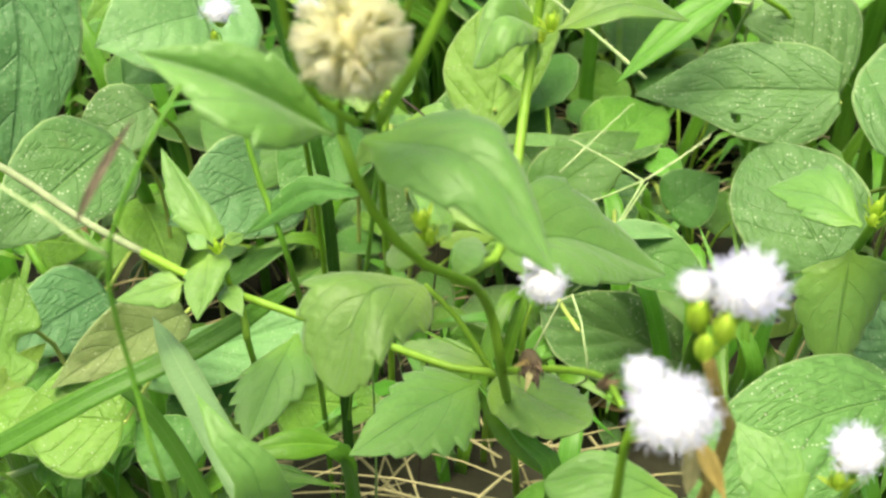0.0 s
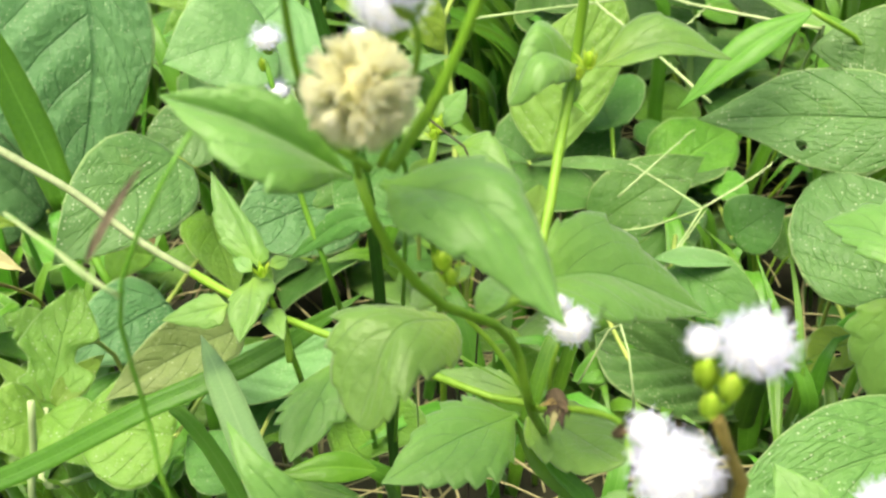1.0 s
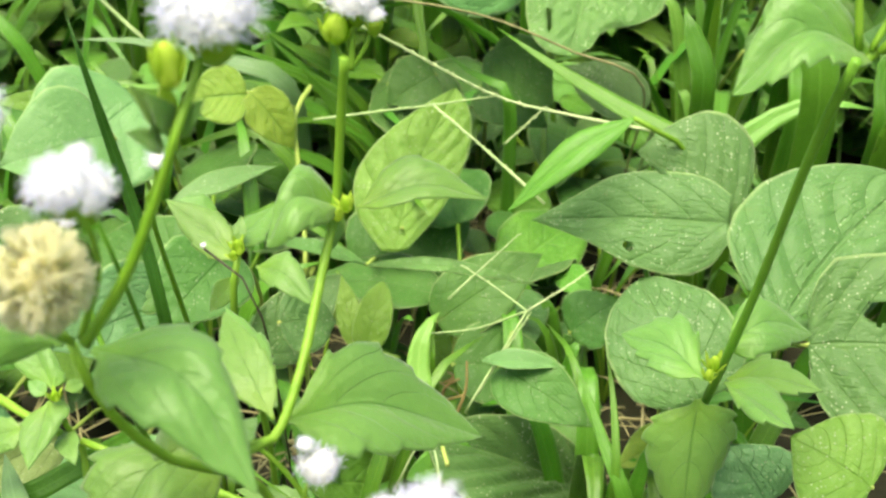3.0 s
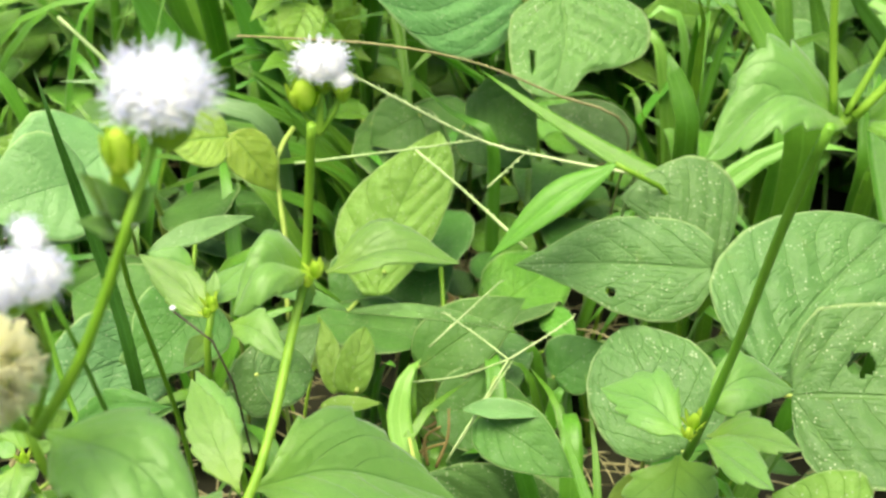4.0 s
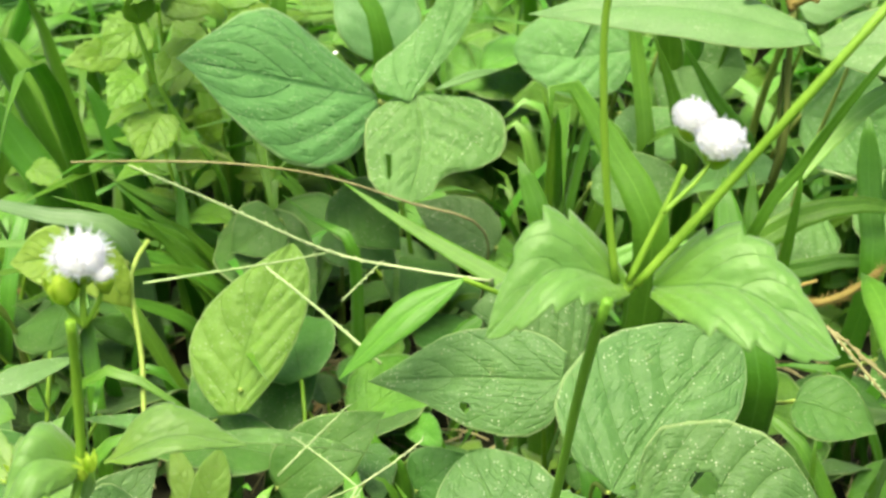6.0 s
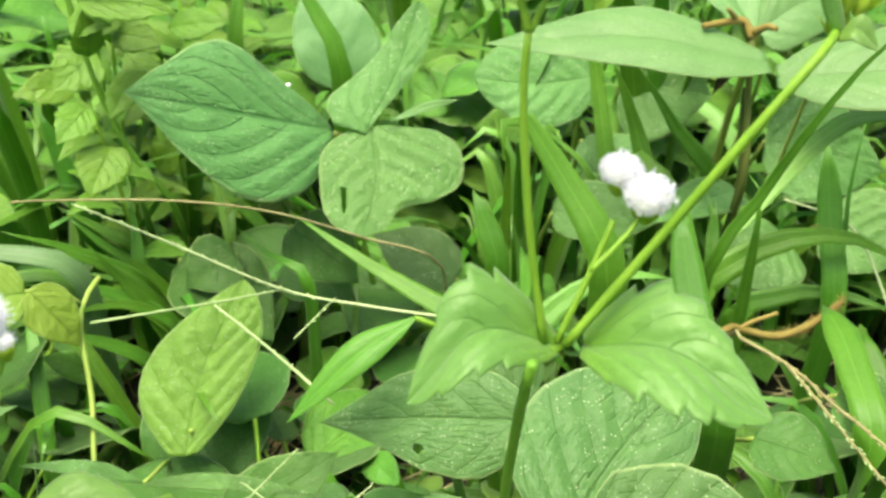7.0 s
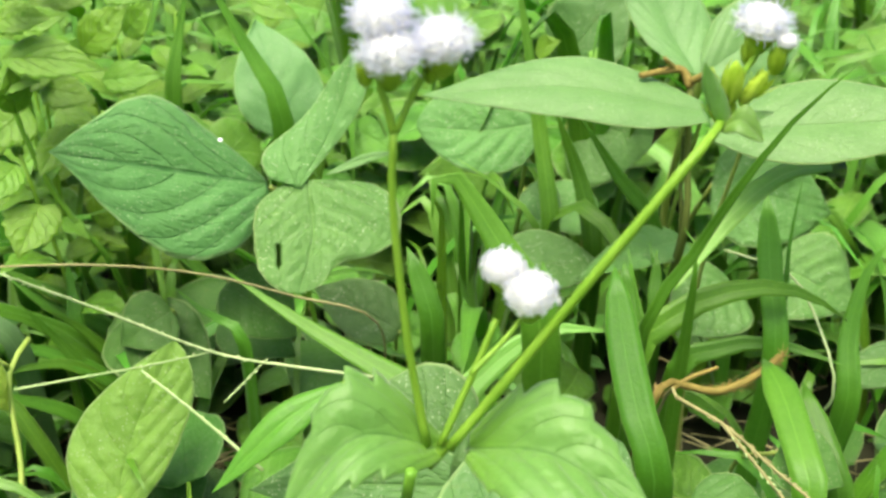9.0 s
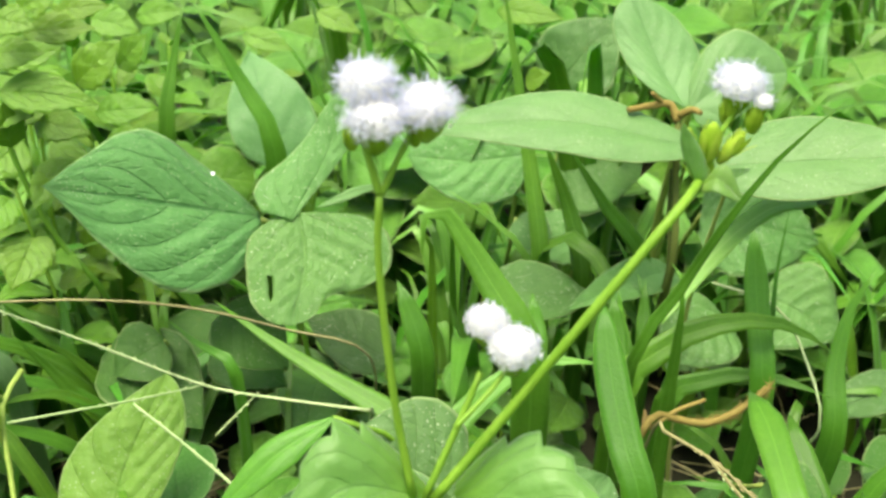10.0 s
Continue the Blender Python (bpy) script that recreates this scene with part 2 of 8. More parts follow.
STEM = plain_material("green_stem", (0.15, 0.33, 0.020), (0.27, 0.48, 0.050), 500, 0.42, 0.25, streak=True)
STEM_BLACK = plain_material("blackish_stem", (0.016, 0.014, 0.010), (0.05, 0.035, 0.022), 400, 0.6)
# near-black grass green: the shade of a side turned from the light, as colour
GRASS_SHADED = leaf_material("grass_blade_shaded", (0.013, 0.060, 0.005), (0.035, 0.125, 0.012), (0.047, 0.150, 0.025), veins=0.0, rough=0.36, relief=0.25, through_light=0.15, vein_width=0.05, pillows=0.0, rim=0.1, gloss=0.2)
STEM_DARK = plain_material("dark_stem", (0.08, 0.24, 0.018), (0.165, 0.35, 0.035), 500, 0.45, 0.05, streak=True)
STALK_PALE = plain_material("pale_stalk", (0.25, 0.38, 0.13), (0.44, 0.54, 0.26), 500, 0.6, streak=True)
CURL = plain_material("dry_curl", (0.145, 0.112, 0.020), (0.290, 0.225, 0.060), 500, 0.8)
STALK_GREY = plain_material("grey_stalk", (0.15, 0.205, 0.085), (0.31, 0.365, 0.19), 400, 0.7, streak=True)
STALK_VINE = plain_material("vine_stalk", (0.21, 0.33, 0.05), (0.35, 0.43, 0.10), 400, 0.55, streak=True)
STRAW = plain_material("straw", (0.2, 0.185, 0.07), (0.38, 0.355, 0.165), 300, 0.75, streak=True)
DRY = plain_material("dry_leaf", (0.22, 0.16, 0.045), (0.44, 0.34, 0.13), 260, 0.7, 0.15)
DRY_DARK = plain_material("withered_head", (0.022, 0.016, 0.009), (0.15, 0.11, 0.055), 600, 0.8)
BUD = plain_material("green_bud", (0.34, 0.55, 0.035), (0.52, 0.68, 0.09), 500, 0.65, 0.5)
CUP = plain_material("flower_cup", (0.22, 0.40, 0.018), (0.36, 0.53, 0.045), 700, 0.5, 0.2)
FLORET = plain_material("white_floret", (0.88, 0.87, 0.88), (0.94, 0.94, 0.94), 900, 0.6, 0.4)
LILAC = plain_material("lilac_thread", (0.74, 0.77, 0.95), (0.86, 0.88, 0.96), 900, 0.6, 0.4)
PAPPUS = plain_material("seed_bristle", (0.95, 0.94, 0.68), (0.99, 0.985, 0.87), 900, 0.7, 0.75)
SEED = plain_material("seed_core", (0.62, 0.58, 0.24), (0.82, 0.78, 0.42), 900, 0.6, 0.3)
TWIG = plain_material("brown_twig", (0.060, 0.090, 0.014), (0.125, 0.160, 0.030), 300, 0.75, streak=True)
SPIKE = plain_material("grass_spike", (0.045, 0.038, 0.022), (0.15, 0.125, 0.075), 500, 0.8)
SOIL = plain_material("soil", (0.010, 0.009, 0.006), (0.034, 0.036, 0.016), 120, 0.95, relief=1.0)
TURF = plain_material("turf", (0.035, 0.075, 0.012), (0.11, 0.20, 0.035), 60, 0.9, relief=1.0)
WHITE_SPOT = plain_material("white_spot", (0.7, 0.7, 0.68), (0.85, 0.85, 0.83), 500, 0.7)

# ---- shapes ----


def thing(name, at, label, category, group="", kind=""):
    ob = new(name)
    ob.location = at
    ob.empty_display_size = 0.01
    return tagged(ob, label, category, group, kind)


def part(name, data, mat, parent, label=""):
    """One mesh under a thing or a part; its vertices are given in the world."""
    ob = new(name, data)
    if mat is not None:
        data.materials.append(mat)
    top = parent
    shift = Vector(top.location)
    while top.parent:
        top = top.parent
        shift = Vector(top.location)
    ob.parent = parent
    if parent.parent is None:
        ob.matrix_parent_inverse = Matrix.Translation(-shift)
    return tagged(ob, label)


def mesh_of(name, verts, faces, uvs=None, smooth=True):
    me = bpy.data.meshes.new(name)
    me.from_pydata([tuple(v) for v in verts], [], faces)
    if uvs is not None:
        lay = me.uv_layers.new(name="UVMap")
        idx = np.empty(len(me.loops), dtype=np.int32)
        me.loops.foreach_get("vertex_index", idx)
        lay.data.foreach_set("uv", np.asarray(uvs, dtype=np.float32)[idx].ravel())
    if smooth:
        me.polygons.foreach_set("use_smooth", np.ones(len(me.polygons), dtype=bool))
    me.update()
    return me


def unit(v):
    v = np.asarray(v, float)
    return v / (np.linalg.norm(v) + 1e-12)


def glide(points, count):
    """A smooth line through the points, count + 1 places on it."""
    p = np.asarray(points, float)
    if len(p) == 2:
        return p[0] + np.linspace(0, 1, count + 1)[:, None] * (p[1] - p[0])
    ext = np.vstack([2 * p[0] - p[1], p, 2 * p[-1] - p[-2]])
    seg = np.linalg.norm(np.diff(p, axis=0), axis=1)
    cum = np.r_[0, np.cumsum(seg)] / seg.sum()
    out = []
    for s in np.linspace(0, 1, count + 1):
        i = min(np.searchsorted(cum, s, side="right") - 1, len(seg) - 1)
        t = (s - cum[i]) / (cum[i + 1] - cum[i])
        a, b, c, d = ext[i : i + 4]
        out.append(0.5 * (2 * b + (c - a) * t + (2 * a - 5 * b + 4 * c - d) * t**2 + (3 * b - a - 3 * c + d) * t**3))
    return np.array(out)


def tube_data(points, r0, r1, sides=8, count=None, swell=0.06, seed=0):
    rng = np.random.default_rng(seed)
    n = count or max(6, 5 * (len(points) - 1))
    line = glide(points, n)
    tang = np.gradient(line, axis=0)
    side = unit(np.cross(tang[0], (0.3, 0.2, 1.0)))
    verts, faces = [], []
    for i, (c, t) in enumerate(zip(line, tang)):
        t = unit(t)
        side = unit(side - t * (side @ t))
        up = np.cross(t, side)
        r = (r0 + (r1 - r0) * i / n) * (1 + swell * rng.uniform(-1, 1))
        for k in range(sides):
            a = 2 * math.pi * k / sides
            verts.append(c + r * (math.cos(a) * side + math.sin(a) * up))
    for i in range(n):
        for k in range(sides):
            a, b = i * sides + k, i * sides + (k + 1) % sides
            faces.append((a, b, b + sides, a + sides))
    faces.append(tuple(range(sides))[::-1])
    faces.append(tuple(n * sides + k for k in range(sides)))
    return verts, faces


def stem(parent, points, r0, r1, mat=None, name="stem", label=""):
    v, f = tube_data(points, r0, r1, seed=len(points))
    return part(name, mesh_of(name, v, f), mat or STEM, parent, label)


SHAPES = {
    "bean": ((0, 0.36), (0.05, 0.62), (0.13, 0.86), (0.27, 1.0), (0.42, 0.98), (0.58, 0.84), (0.73, 0.60), (0.86, 0.32), (0.95, 0.11), (1, 0)),
    "round": ((0, 0.42), (0.05, 0.70), (0.14, 0.92), (0.3, 1.0), (0.5, 0.99), (0.68, 0.86), (0.82, 0.63), (0.92, 0.38), (0.975, 0.18), (1, 0)),
    "weed": ((0, 0.06), (0.06, 0.14), (0.12, 0.46), (0.22, 0.84), (0.36, 1.0), (0.5, 0.95), (0.65, 0.74), (0.8, 0.46), (0.92, 0.19), (1, 0)),
    "ovate": ((0, 0.22), (0.08, 0.48), (0.2, 0.78), (0.35, 0.96), (0.48, 1.0), (0.62, 0.92), (0.76, 0.70), (0.88, 0.42), (0.96, 0.18), (1, 0)),
    "lance": ((0, 0.10), (0.12, 0.55), (0.3, 0.95), (0.42, 1.0), (0.6, 0.82), (0.78, 0.5), (0.9, 0.22), (1, 0)),
    "herb": ((0, 0.05), (0.08, 0.45), (0.2, 0.86), (0.36, 1.0), (0.55, 0.9), (0.72, 0.62), (0.87, 0.27), (1, 0)),
    "small": ((0, 0.1), (0.1, 0.6), (0.3, 1.0), (0.55, 0.95), (0.75, 0.7), (0.9, 0.38), (1, 0.0)),
}


def leaf_arrays(base, tip, width, face, shape="bean", arch=0.08, fold=0.15, teeth=0, quilt=0.0, wave=0.02, twist=0.0,
                other=None, bites=(), holes=(), cut=0.17, seed=0, nu=26, nv=12, thick=0.00025, curl=0.0):
    """A leaf blade with an upper and an under side, from its base to its tip. face: the way its upper side looks.
    arch: rise of the middle against the length; fold: lift of the edges; teeth: saw teeth a side; quilt: swelling between the
    side veins; other: the outline of the left half where it differs; bites: (place along, depth, length, side); holes: (u, v, ru, rv)."""
    rng = np.random.default_rng(seed)
    base, tip = np.asarray(base, float), np.asarray(tip, float)
    axis = tip - base
    length = np.linalg.norm(axis)
    ax = axis / length
    nrm = unit(np.asarray(face, float) - ax * (np.asarray(face, float) @ ax))
    sd = np.cross(nrm, ax)
    prof = np.array(SHAPES[shape] if isinstance(shape, str) else shape)
    left = np.array(SHAPES[other] if isinstance(other, str) else other) if other is not None else prof
    us = np.linspace(0, 1, nu + 1)
    us = us**0.92
    vs = np.linspace(-1, 1, nv + 1)

    def half(side, u, pr):
        w = np.interp(u, pr[:, 0], pr[:, 1])
        if teeth:
            inside = (u > 0.16) & (u < 0.97)
            ph = (u * teeth + (0.15 if side > 0 else 0.55)) % 1.0
            w = np.where(inside, w * (1 - cut + (cut + 0.03) * np.sqrt(ph)), w)
        for at, deep, long, s in bites:
            if s == side:
                w = w * (1 - deep * np.exp(-(((u - at) / long) ** 4)))
        return w

    wr, wlf = half(1, us, prof), half(-1, us, left)
    wob = rng.uniform(-1, 1, 6)
    U, V = np.meshgrid(us, vs, indexing="ij")
    W = np.where(V >= 0, wr[:, None], wlf[:, None]) * width / 2
    lat = W * V
    rise = arch * length * 4 * U * (1 - U) * (1 - 0.2 * U)
    rise = rise - curl * length * np.clip(U - 0.55, 0, 1) ** 2 * 4
    rise = rise + fold * np.abs(lat) - 0.25 * fold * np.abs(lat) * np.abs(V)
    rise = rise + wave * width * np.abs(V) ** 1.5 * (np.sin(U * 9 + wob[0] * 6 + np.sign(V) * wob[1] * 3) + 0.6 * np.sin(U * 19 + wob[2] * 6 + V * 2))
    if quilt:
        ph = 5.5 * (U - 0.36 * np.abs(V) ** 1.25)
        puff = np.abs(np.sin(math.pi * ph)) ** 0.7 - 0.6
        edge = np.clip(1.15 - np.abs(V) ** 4, 0, 1) * np.clip(np.abs(V) * 5, 0, 1)
        rise = rise + quilt * 2 * np.abs(W) * puff * edge
    tw = twist * (U - 0.3)
    pts = (base + (U * length)[..., None] * ax + (lat * np.cos(tw))[..., None] * sd + (rise + lat * np.sin(tw))[..., None] * nrm)
    bend = rng.normal(0, 0.012, 2) * length
    pts = pts + ((4 * U * (1 - U)) * bend[0])[..., None] * sd
    top = pts.reshape(-1, 3)
    low = top - thick * nrm
    uv = np.stack([U, V * 0.5 + 0.5], -1).reshape(-1, 2)
    faces = sheet_faces(us, vs, len(top), holes)
    return np.vstack([top, low]), faces, np.vstack([uv, uv])


def leaf(parent, base, tip, width, face, mat=None, name="leaf", label="", **more):
    v, f, uv = leaf_arrays(base, tip, width, face, **more)
    return part(name, mesh_of(name, v, f, uv), mat or BEAN, parent, label)


def bean(parent, base, tip, width, face, mat=None, **more):
    more.setdefault("quilt", 0.02)
    more.setdefault("nu", 34)
    more.setdefault("nv", 16)
    return leaf(parent, base, tip, width, face, mat or BEAN, "leaflet", **more)


def weed(parent, base, tip, width, face, mat=None, **more):
    more.setdefault("teeth", 7)
    more.setdefault("nu", 42)
    more.setdefault("shape", "weed")
    more.setdefault("quilt", 0.012)
    return leaf(parent, base, tip, width, face, mat or WEED, "leaf", **more)


def sheet_faces(us, vs, count, holes):
    """Upper side, under side and rim of a grid of cells, without the holes."""
    nu, nv = len(us) - 1, len(vs) - 1
    m = nv + 1
    cells = []
    for i in range(nu):
        for j in range(nv):
            cu, cv = (us[i] + us[i + 1]) / 2, (vs[j] + vs[j + 1]) / 2
            if any(((cu - a) / ru) ** 2 + ((cv - b) / rv) ** 2 < 1 for a, b, ru, rv in holes):
                continue
            cells.append((i * m + j, (i + 1) * m + j, (i + 1) * m + j + 1, i * m + j + 1))
    faces = cells + [tuple(k + count for k in c[::-1]) for c in cells]
    edges = {}
    for c in cells:
        for a, b in zip(c, c[1:] + c[:1]):
            if (b, a) in edges:
                del edges[(b, a)]
            else:
                edges[(a, b)] = True
    return faces + [(b, a, a + count, b + count) for a, b in edges]


def folded_arrays(rib, a, b, shape="weed", other=None, at=0.4, at_b=None, teeth=0, cut=0.16, bow=0.10, quilt=0.03, veins=5.5, slant=0.36,
                  wave=0.02, holes=(), nu=44, nv=20, seed=0, thick=0.00025):
    """A leaf folded along its rib. rib: base, middle and tip; a and b: the widest place of either half, at the share `at` of the rib,
    so that each half has its own slope and width; bow: how far the halves swell."""
    rng = np.random.default_rng(seed)
    us, vs = np.linspace(0, 1, nu + 1), np.linspace(-1, 1, nv + 1)
    line = glide(rib, nu)
    tang = np.gradient(line, axis=0)
    up = np.array((0.0, -0.5, 0.85))
    pts = np.zeros((nu + 1, nv + 1, 3))
    lift = np.zeros((nu + 1, 3))
    wob = rng.uniform(0, 6.28, 4)
    for side, far, form, place in ((1, a, shape, at), (-1, b, other or shape, at if at_b is None else at_b)):
        prof = np.array(SHAPES[form] if isinstance(form, str) else form)
        out = np.asarray(far, float) - line[int(round(place * nu))]
        w = np.interp(us, prof[:, 0], prof[:, 1]) / np.interp(place, prof[:, 0], prof[:, 1])
        if len(prof) < 16:
            w = np.convolve(np.r_[w[0], w[0], w, w[-1], w[-1]], (0.1, 0.2, 0.4, 0.2, 0.1), "valid") * np.where(us > 0.985, 0.6, 1)
        saw = np.zeros(nu + 1)
        if teeth:
            ph = (us * teeth + rng.uniform(0, 1) + 0.12 * np.sin(us * 11 + wob[0])) % 1.0
            saw = 1.7 * cut * np.clip((us - 0.12) * 6, 0, 1) * np.clip((1 - us) * 5, 0, 1) * (ph**0.8 - 0.6)
        size = np.linalg.norm(out)
        nrm = np.cross(tang, out)
        nrm /= np.linalg.norm(nrm, axis=1)[:, None] + 1e-12
        nrm *= np.sign(nrm @ up)[:, None]
        lift += nrm / 2
        for j, v in enumerate(vs):
            if v * side < 0 or (v == 0 and side < 0):
                continue
            av = abs(v)
            rise = bow * size * np.sin(math.pi * av) * w
            ph = veins * (us - slant * av**1.25)
            puff = np.sqrt(np.sin(math.pi * ph) ** 2 + 0.02) - 0.6
            rise = rise + quilt * size * puff * w * min(1, av * 5) * max(0.0, 1.1 - av**4)
            rise = rise + wave * size * av**1.5 * (np.sin(us * 8 + wob[1] * side) + 0.6 * np.sin(us * 17 + wob[2] + side))
            pts[:, j] = line + out * (w * av * (1 + saw * max(0.0, (av - 0.6) / 0.4) ** 1.5))[:, None] + nrm * rise[:, None]
    U, V = np.meshgrid(us, vs, indexing="ij")
    top = pts.reshape(-1, 3)
    low = top - thick * np.repeat(lift, nv + 1, axis=0)
    uv = np.stack([U, V * 0.5 + 0.5], -1).reshape(-1, 2)
    faces = sheet_faces(us, vs, len(top), holes)
    mid = (nv // 2) * 1 + (nu // 3) * (nv + 1)
    e1, e2 = top[mid + nv + 1] - top[mid], top[mid + 1] - top[mid]
    if np.cross(e1, e2) @ up < 0:
        faces = [f[::-1] for f in faces]
    return np.vstack([top, low]), faces, np.vstack([uv, uv])


def folded(parent, rib, a, b, mat=None, name="leaf", label="", **more):
    v, f, uv = folded_arrays(rib, a, b, **more)
    return part(name, mesh_of(name, v, f, uv), mat or WEED, parent, label)


def weed_fold(parent, rib, a, b, mat=None, **more):
    for key, value in (("teeth", 6), ("veins", 4.5), ("slant", 0.55), ("nu", 64), ("quilt", 0.018), ("wave", 0.012)):
        more.setdefault(key, value)
    return folded(parent, rib, a, b, mat or WEED, **more)


def bean_fold(parent, rib, a, b, mat=None, **more):
    for key, value in (("shape", "bean"), ("quilt", 0.05), ("bow", 0.07), ("nu", 52), ("nv", 28)):
        more.setdefault(key, value)
    return folded(parent, rib, a, b, mat or BEAN, "leaflet", **more)

def blade_arrays(points, width, face, fold=0.2, count=18, taper=0.5, root=0.75, seed=0, thick=0.0002):
    rng = np.random.default_rng(seed)
    line = glide(points, count)
    tang = np.gradient(line, axis=0)
    face = np.asarray(face, float)
    verts, uvs, faces = [], [], []
    cross = np.array([-1, -0.5, 0, 0.5, 1.0])
    for i, (c, t) in enumerate(zip(line, tang)):
        u = i / count
        t = unit(t)
        nrm = unit(face - t * (face @ t))
        sd = np.cross(nrm, t)
        w = width / 2 * min(1.0, root + (1 - root) * u / 0.25) * (1 - max(0, (u - (1 - taper)) / taper) ** 1.7)
        w = max(w, width * 0.01) * (1 + 0.03 * rng.uniform(-1, 1))
        for s in cross:
            verts.append(c + sd * w * s + nrm * fold * w * abs(s))
            uvs.append((u, s * 0.5 + 0.5))
        for s in cross[::-1]:
            verts.append(c + sd * w * s + nrm * (fold * w * abs(s) - thick * (1.2 - abs(s))))
            uvs.append((u, s * 0.5 + 0.5))
    for i in range(count):
        for k in range(10):
            a, b = i * 10 + k, i * 10 + (k + 1) % 10
            faces.append((a, a + 10, b + 10, b))
    faces.append(tuple(range(10)))
    faces.append(tuple(count * 10 + k for k in range(10))[::-1])
    return verts, faces, uvs


def blade(parent, points, width, face, mat=None, name="blade", label="", **more):
    v, f, uv = blade_arrays(points, width, face, **more)
    return part(name, mesh_of(name, v, f, uv), mat or GRASS, parent, label)


def around(aim):
    aim = unit(aim)
    a = unit(np.cross(aim, (0.31, 0.9, 0.2)))
    return a, np.cross(aim, a), aim


def spikes(verts, faces, roots, ways, lengths, r0, r1, bend=0.0, rng=None):
    """Thin three-sided threads, each bent once."""
    for p, w, ln in zip(roots, ways, lengths):
        a, b, w = around(w)
        off = (a * rng.uniform(-1, 1) + b * rng.uniform(-1, 1)) * bend * ln if bend else 0
        k = len(verts)
        for c, r in ((p, r0), (p + w * ln * 0.55 + off * 0.4, (r0 + r1) / 2), (p + w * ln + off, r1)):
            for s in range(3):
                t = 2.094 * s
                verts.append(c + r * (math.cos(t) * a + math.sin(t) * b))
        for j in (0, 3):
            for s in range(3):
                q = (s + 1) % 3
                faces.append((k + j + s, k + j + q, k + j + 3 + q, k + j + 3 + s))
        faces.append((k + 6, k + 7, k + 8))


def cup_data(at, aim, r, deep, seed=0, rows=5, sides=14, flare=1.0):
    """A cup of bracts below a flower head."""
    a, b, w = around(aim)
    verts, faces = [], []
    for i in range(rows + 1):
        s = i / rows
        rad = r * (0.22 + 0.78 * math.sin(s * 1.45) ** 0.8) * (1 + (flare - 1) * s)
        for k in range(sides):
            t = 2 * math.pi * k / sides
            rr = rad * (1 + 0.07 * (k % 2))
            verts.append(at + w * (deep * (s - 1) + (0.10 * deep * (k % 2) if i == rows else 0)) + rr * (math.cos(t) * a + math.sin(t) * b))
    for i in range(rows):
        for k in range(sides):
            p, q = i * sides + k, i * sides + (k + 1) % sides
            faces.append((p, q, q + sides, p + sides))
    faces.append(tuple(range(sides))[::-1])
    faces.append(tuple(rows * sides + k for k in range(sides)))
    return verts, faces


def flower_head(parent, at, r, aim=(0, -0.3, 1), seed=0, fuzz=1.0, florets=150, cup=1.0):
    """A fluffy white head: a green cup, a dome of tiny five-lobed florets and lilac threads that stand out of it."""
    rng = np.random.default_rng(seed)
    at = np.asarray(at, float)
    a, b, w = around(aim)
    cup_r = r * 0.62 * cup**0.5
    low = at - w * r * 0.45
    v, f = cup_data(low + w * r * 0.12, aim, cup_r, r * cup, seed)
    head = part("flower_head", mesh_of("flower_head", v, f), CUP, parent, "small fluffy white flower head with lilac threads")
    verts, faces = [], []
    k = np.arange(florets) + 0.5
    ct = 1 - k / florets * 1.25
    phi = k * 2.39996
    st = np.sqrt(np.clip(1 - ct**2, 0, 1))
    dirs = st[:, None] * (np.cos(phi)[:, None] * a + np.sin(phi)[:, None] * b) + ct[:, None] * w
    dirs += rng.normal(0, 0.07, dirs.shape)
    squash = 0.72
    dirs = dirs - (1 - squash) * (dirs @ w)[:, None] * w
    core, cf = [], []
    rings, sides = 7, 16
    for i in range(rings + 1):
        th = 2.0 * i / rings
        for s in range(sides):
            t = 2 * math.pi * s / sides
            core.append(at + 0.84 * r * (math.sin(th) * (math.cos(t) * a + math.sin(t) * b) + squash * math.cos(th) * w))
    for i in range(rings):
        for s in range(sides):
            p, q = i * sides + s, i * sides + (s + 1) % sides
            cf.append((p, p + sides, q + sides, q))
    verts += core
    faces += cf
    for d in dirs:
        d = np.asarray(d)
        c = at + d * r * rng.uniform(0.80, 0.92)
        x, y, z = around(d)
        size = r * rng.uniform(0.12, 0.18)
        turn = rng.uniform(0, 6.28)
        k0 = len(verts)
        verts.append(c - z * size * 0.6)
        for s in range(10):
            t = turn + 0.6283 * s
            rad = size * (1.0 if s % 2 == 0 else 0.45)
            verts.append(c + rad * (math.cos(t) * x + math.sin(t) * y) + z * size * (0.35 if s % 2 == 0 else 0.0))
        for s in range(10):
            faces.append((k0, k0 + 1 + s, k0 + 1 + (s + 1) % 10))
    part("floret_dome", mesh_of("floret_dome", verts, faces), FLORET, head)
    tv, tf = [], []
    pick = np.flatnonzero((ct > -0.1) & (ct < 0.85))
    pick = np.repeat(pick, 4)
    roots = at + dirs[pick] * r * 0.78
    spikes(tv, tf, roots, dirs[pick] + rng.normal(0, 0.42, (len(pick), 3)), rng.uniform(0.22, 0.56, len(pick)) * r * fuzz, r * 0.015, r * 0.007, 0.3, rng)
    part("thread_tuft", mesh_of("thread_tuft", tv, tf), LILAC, head, "fine lilac threads")
    return head


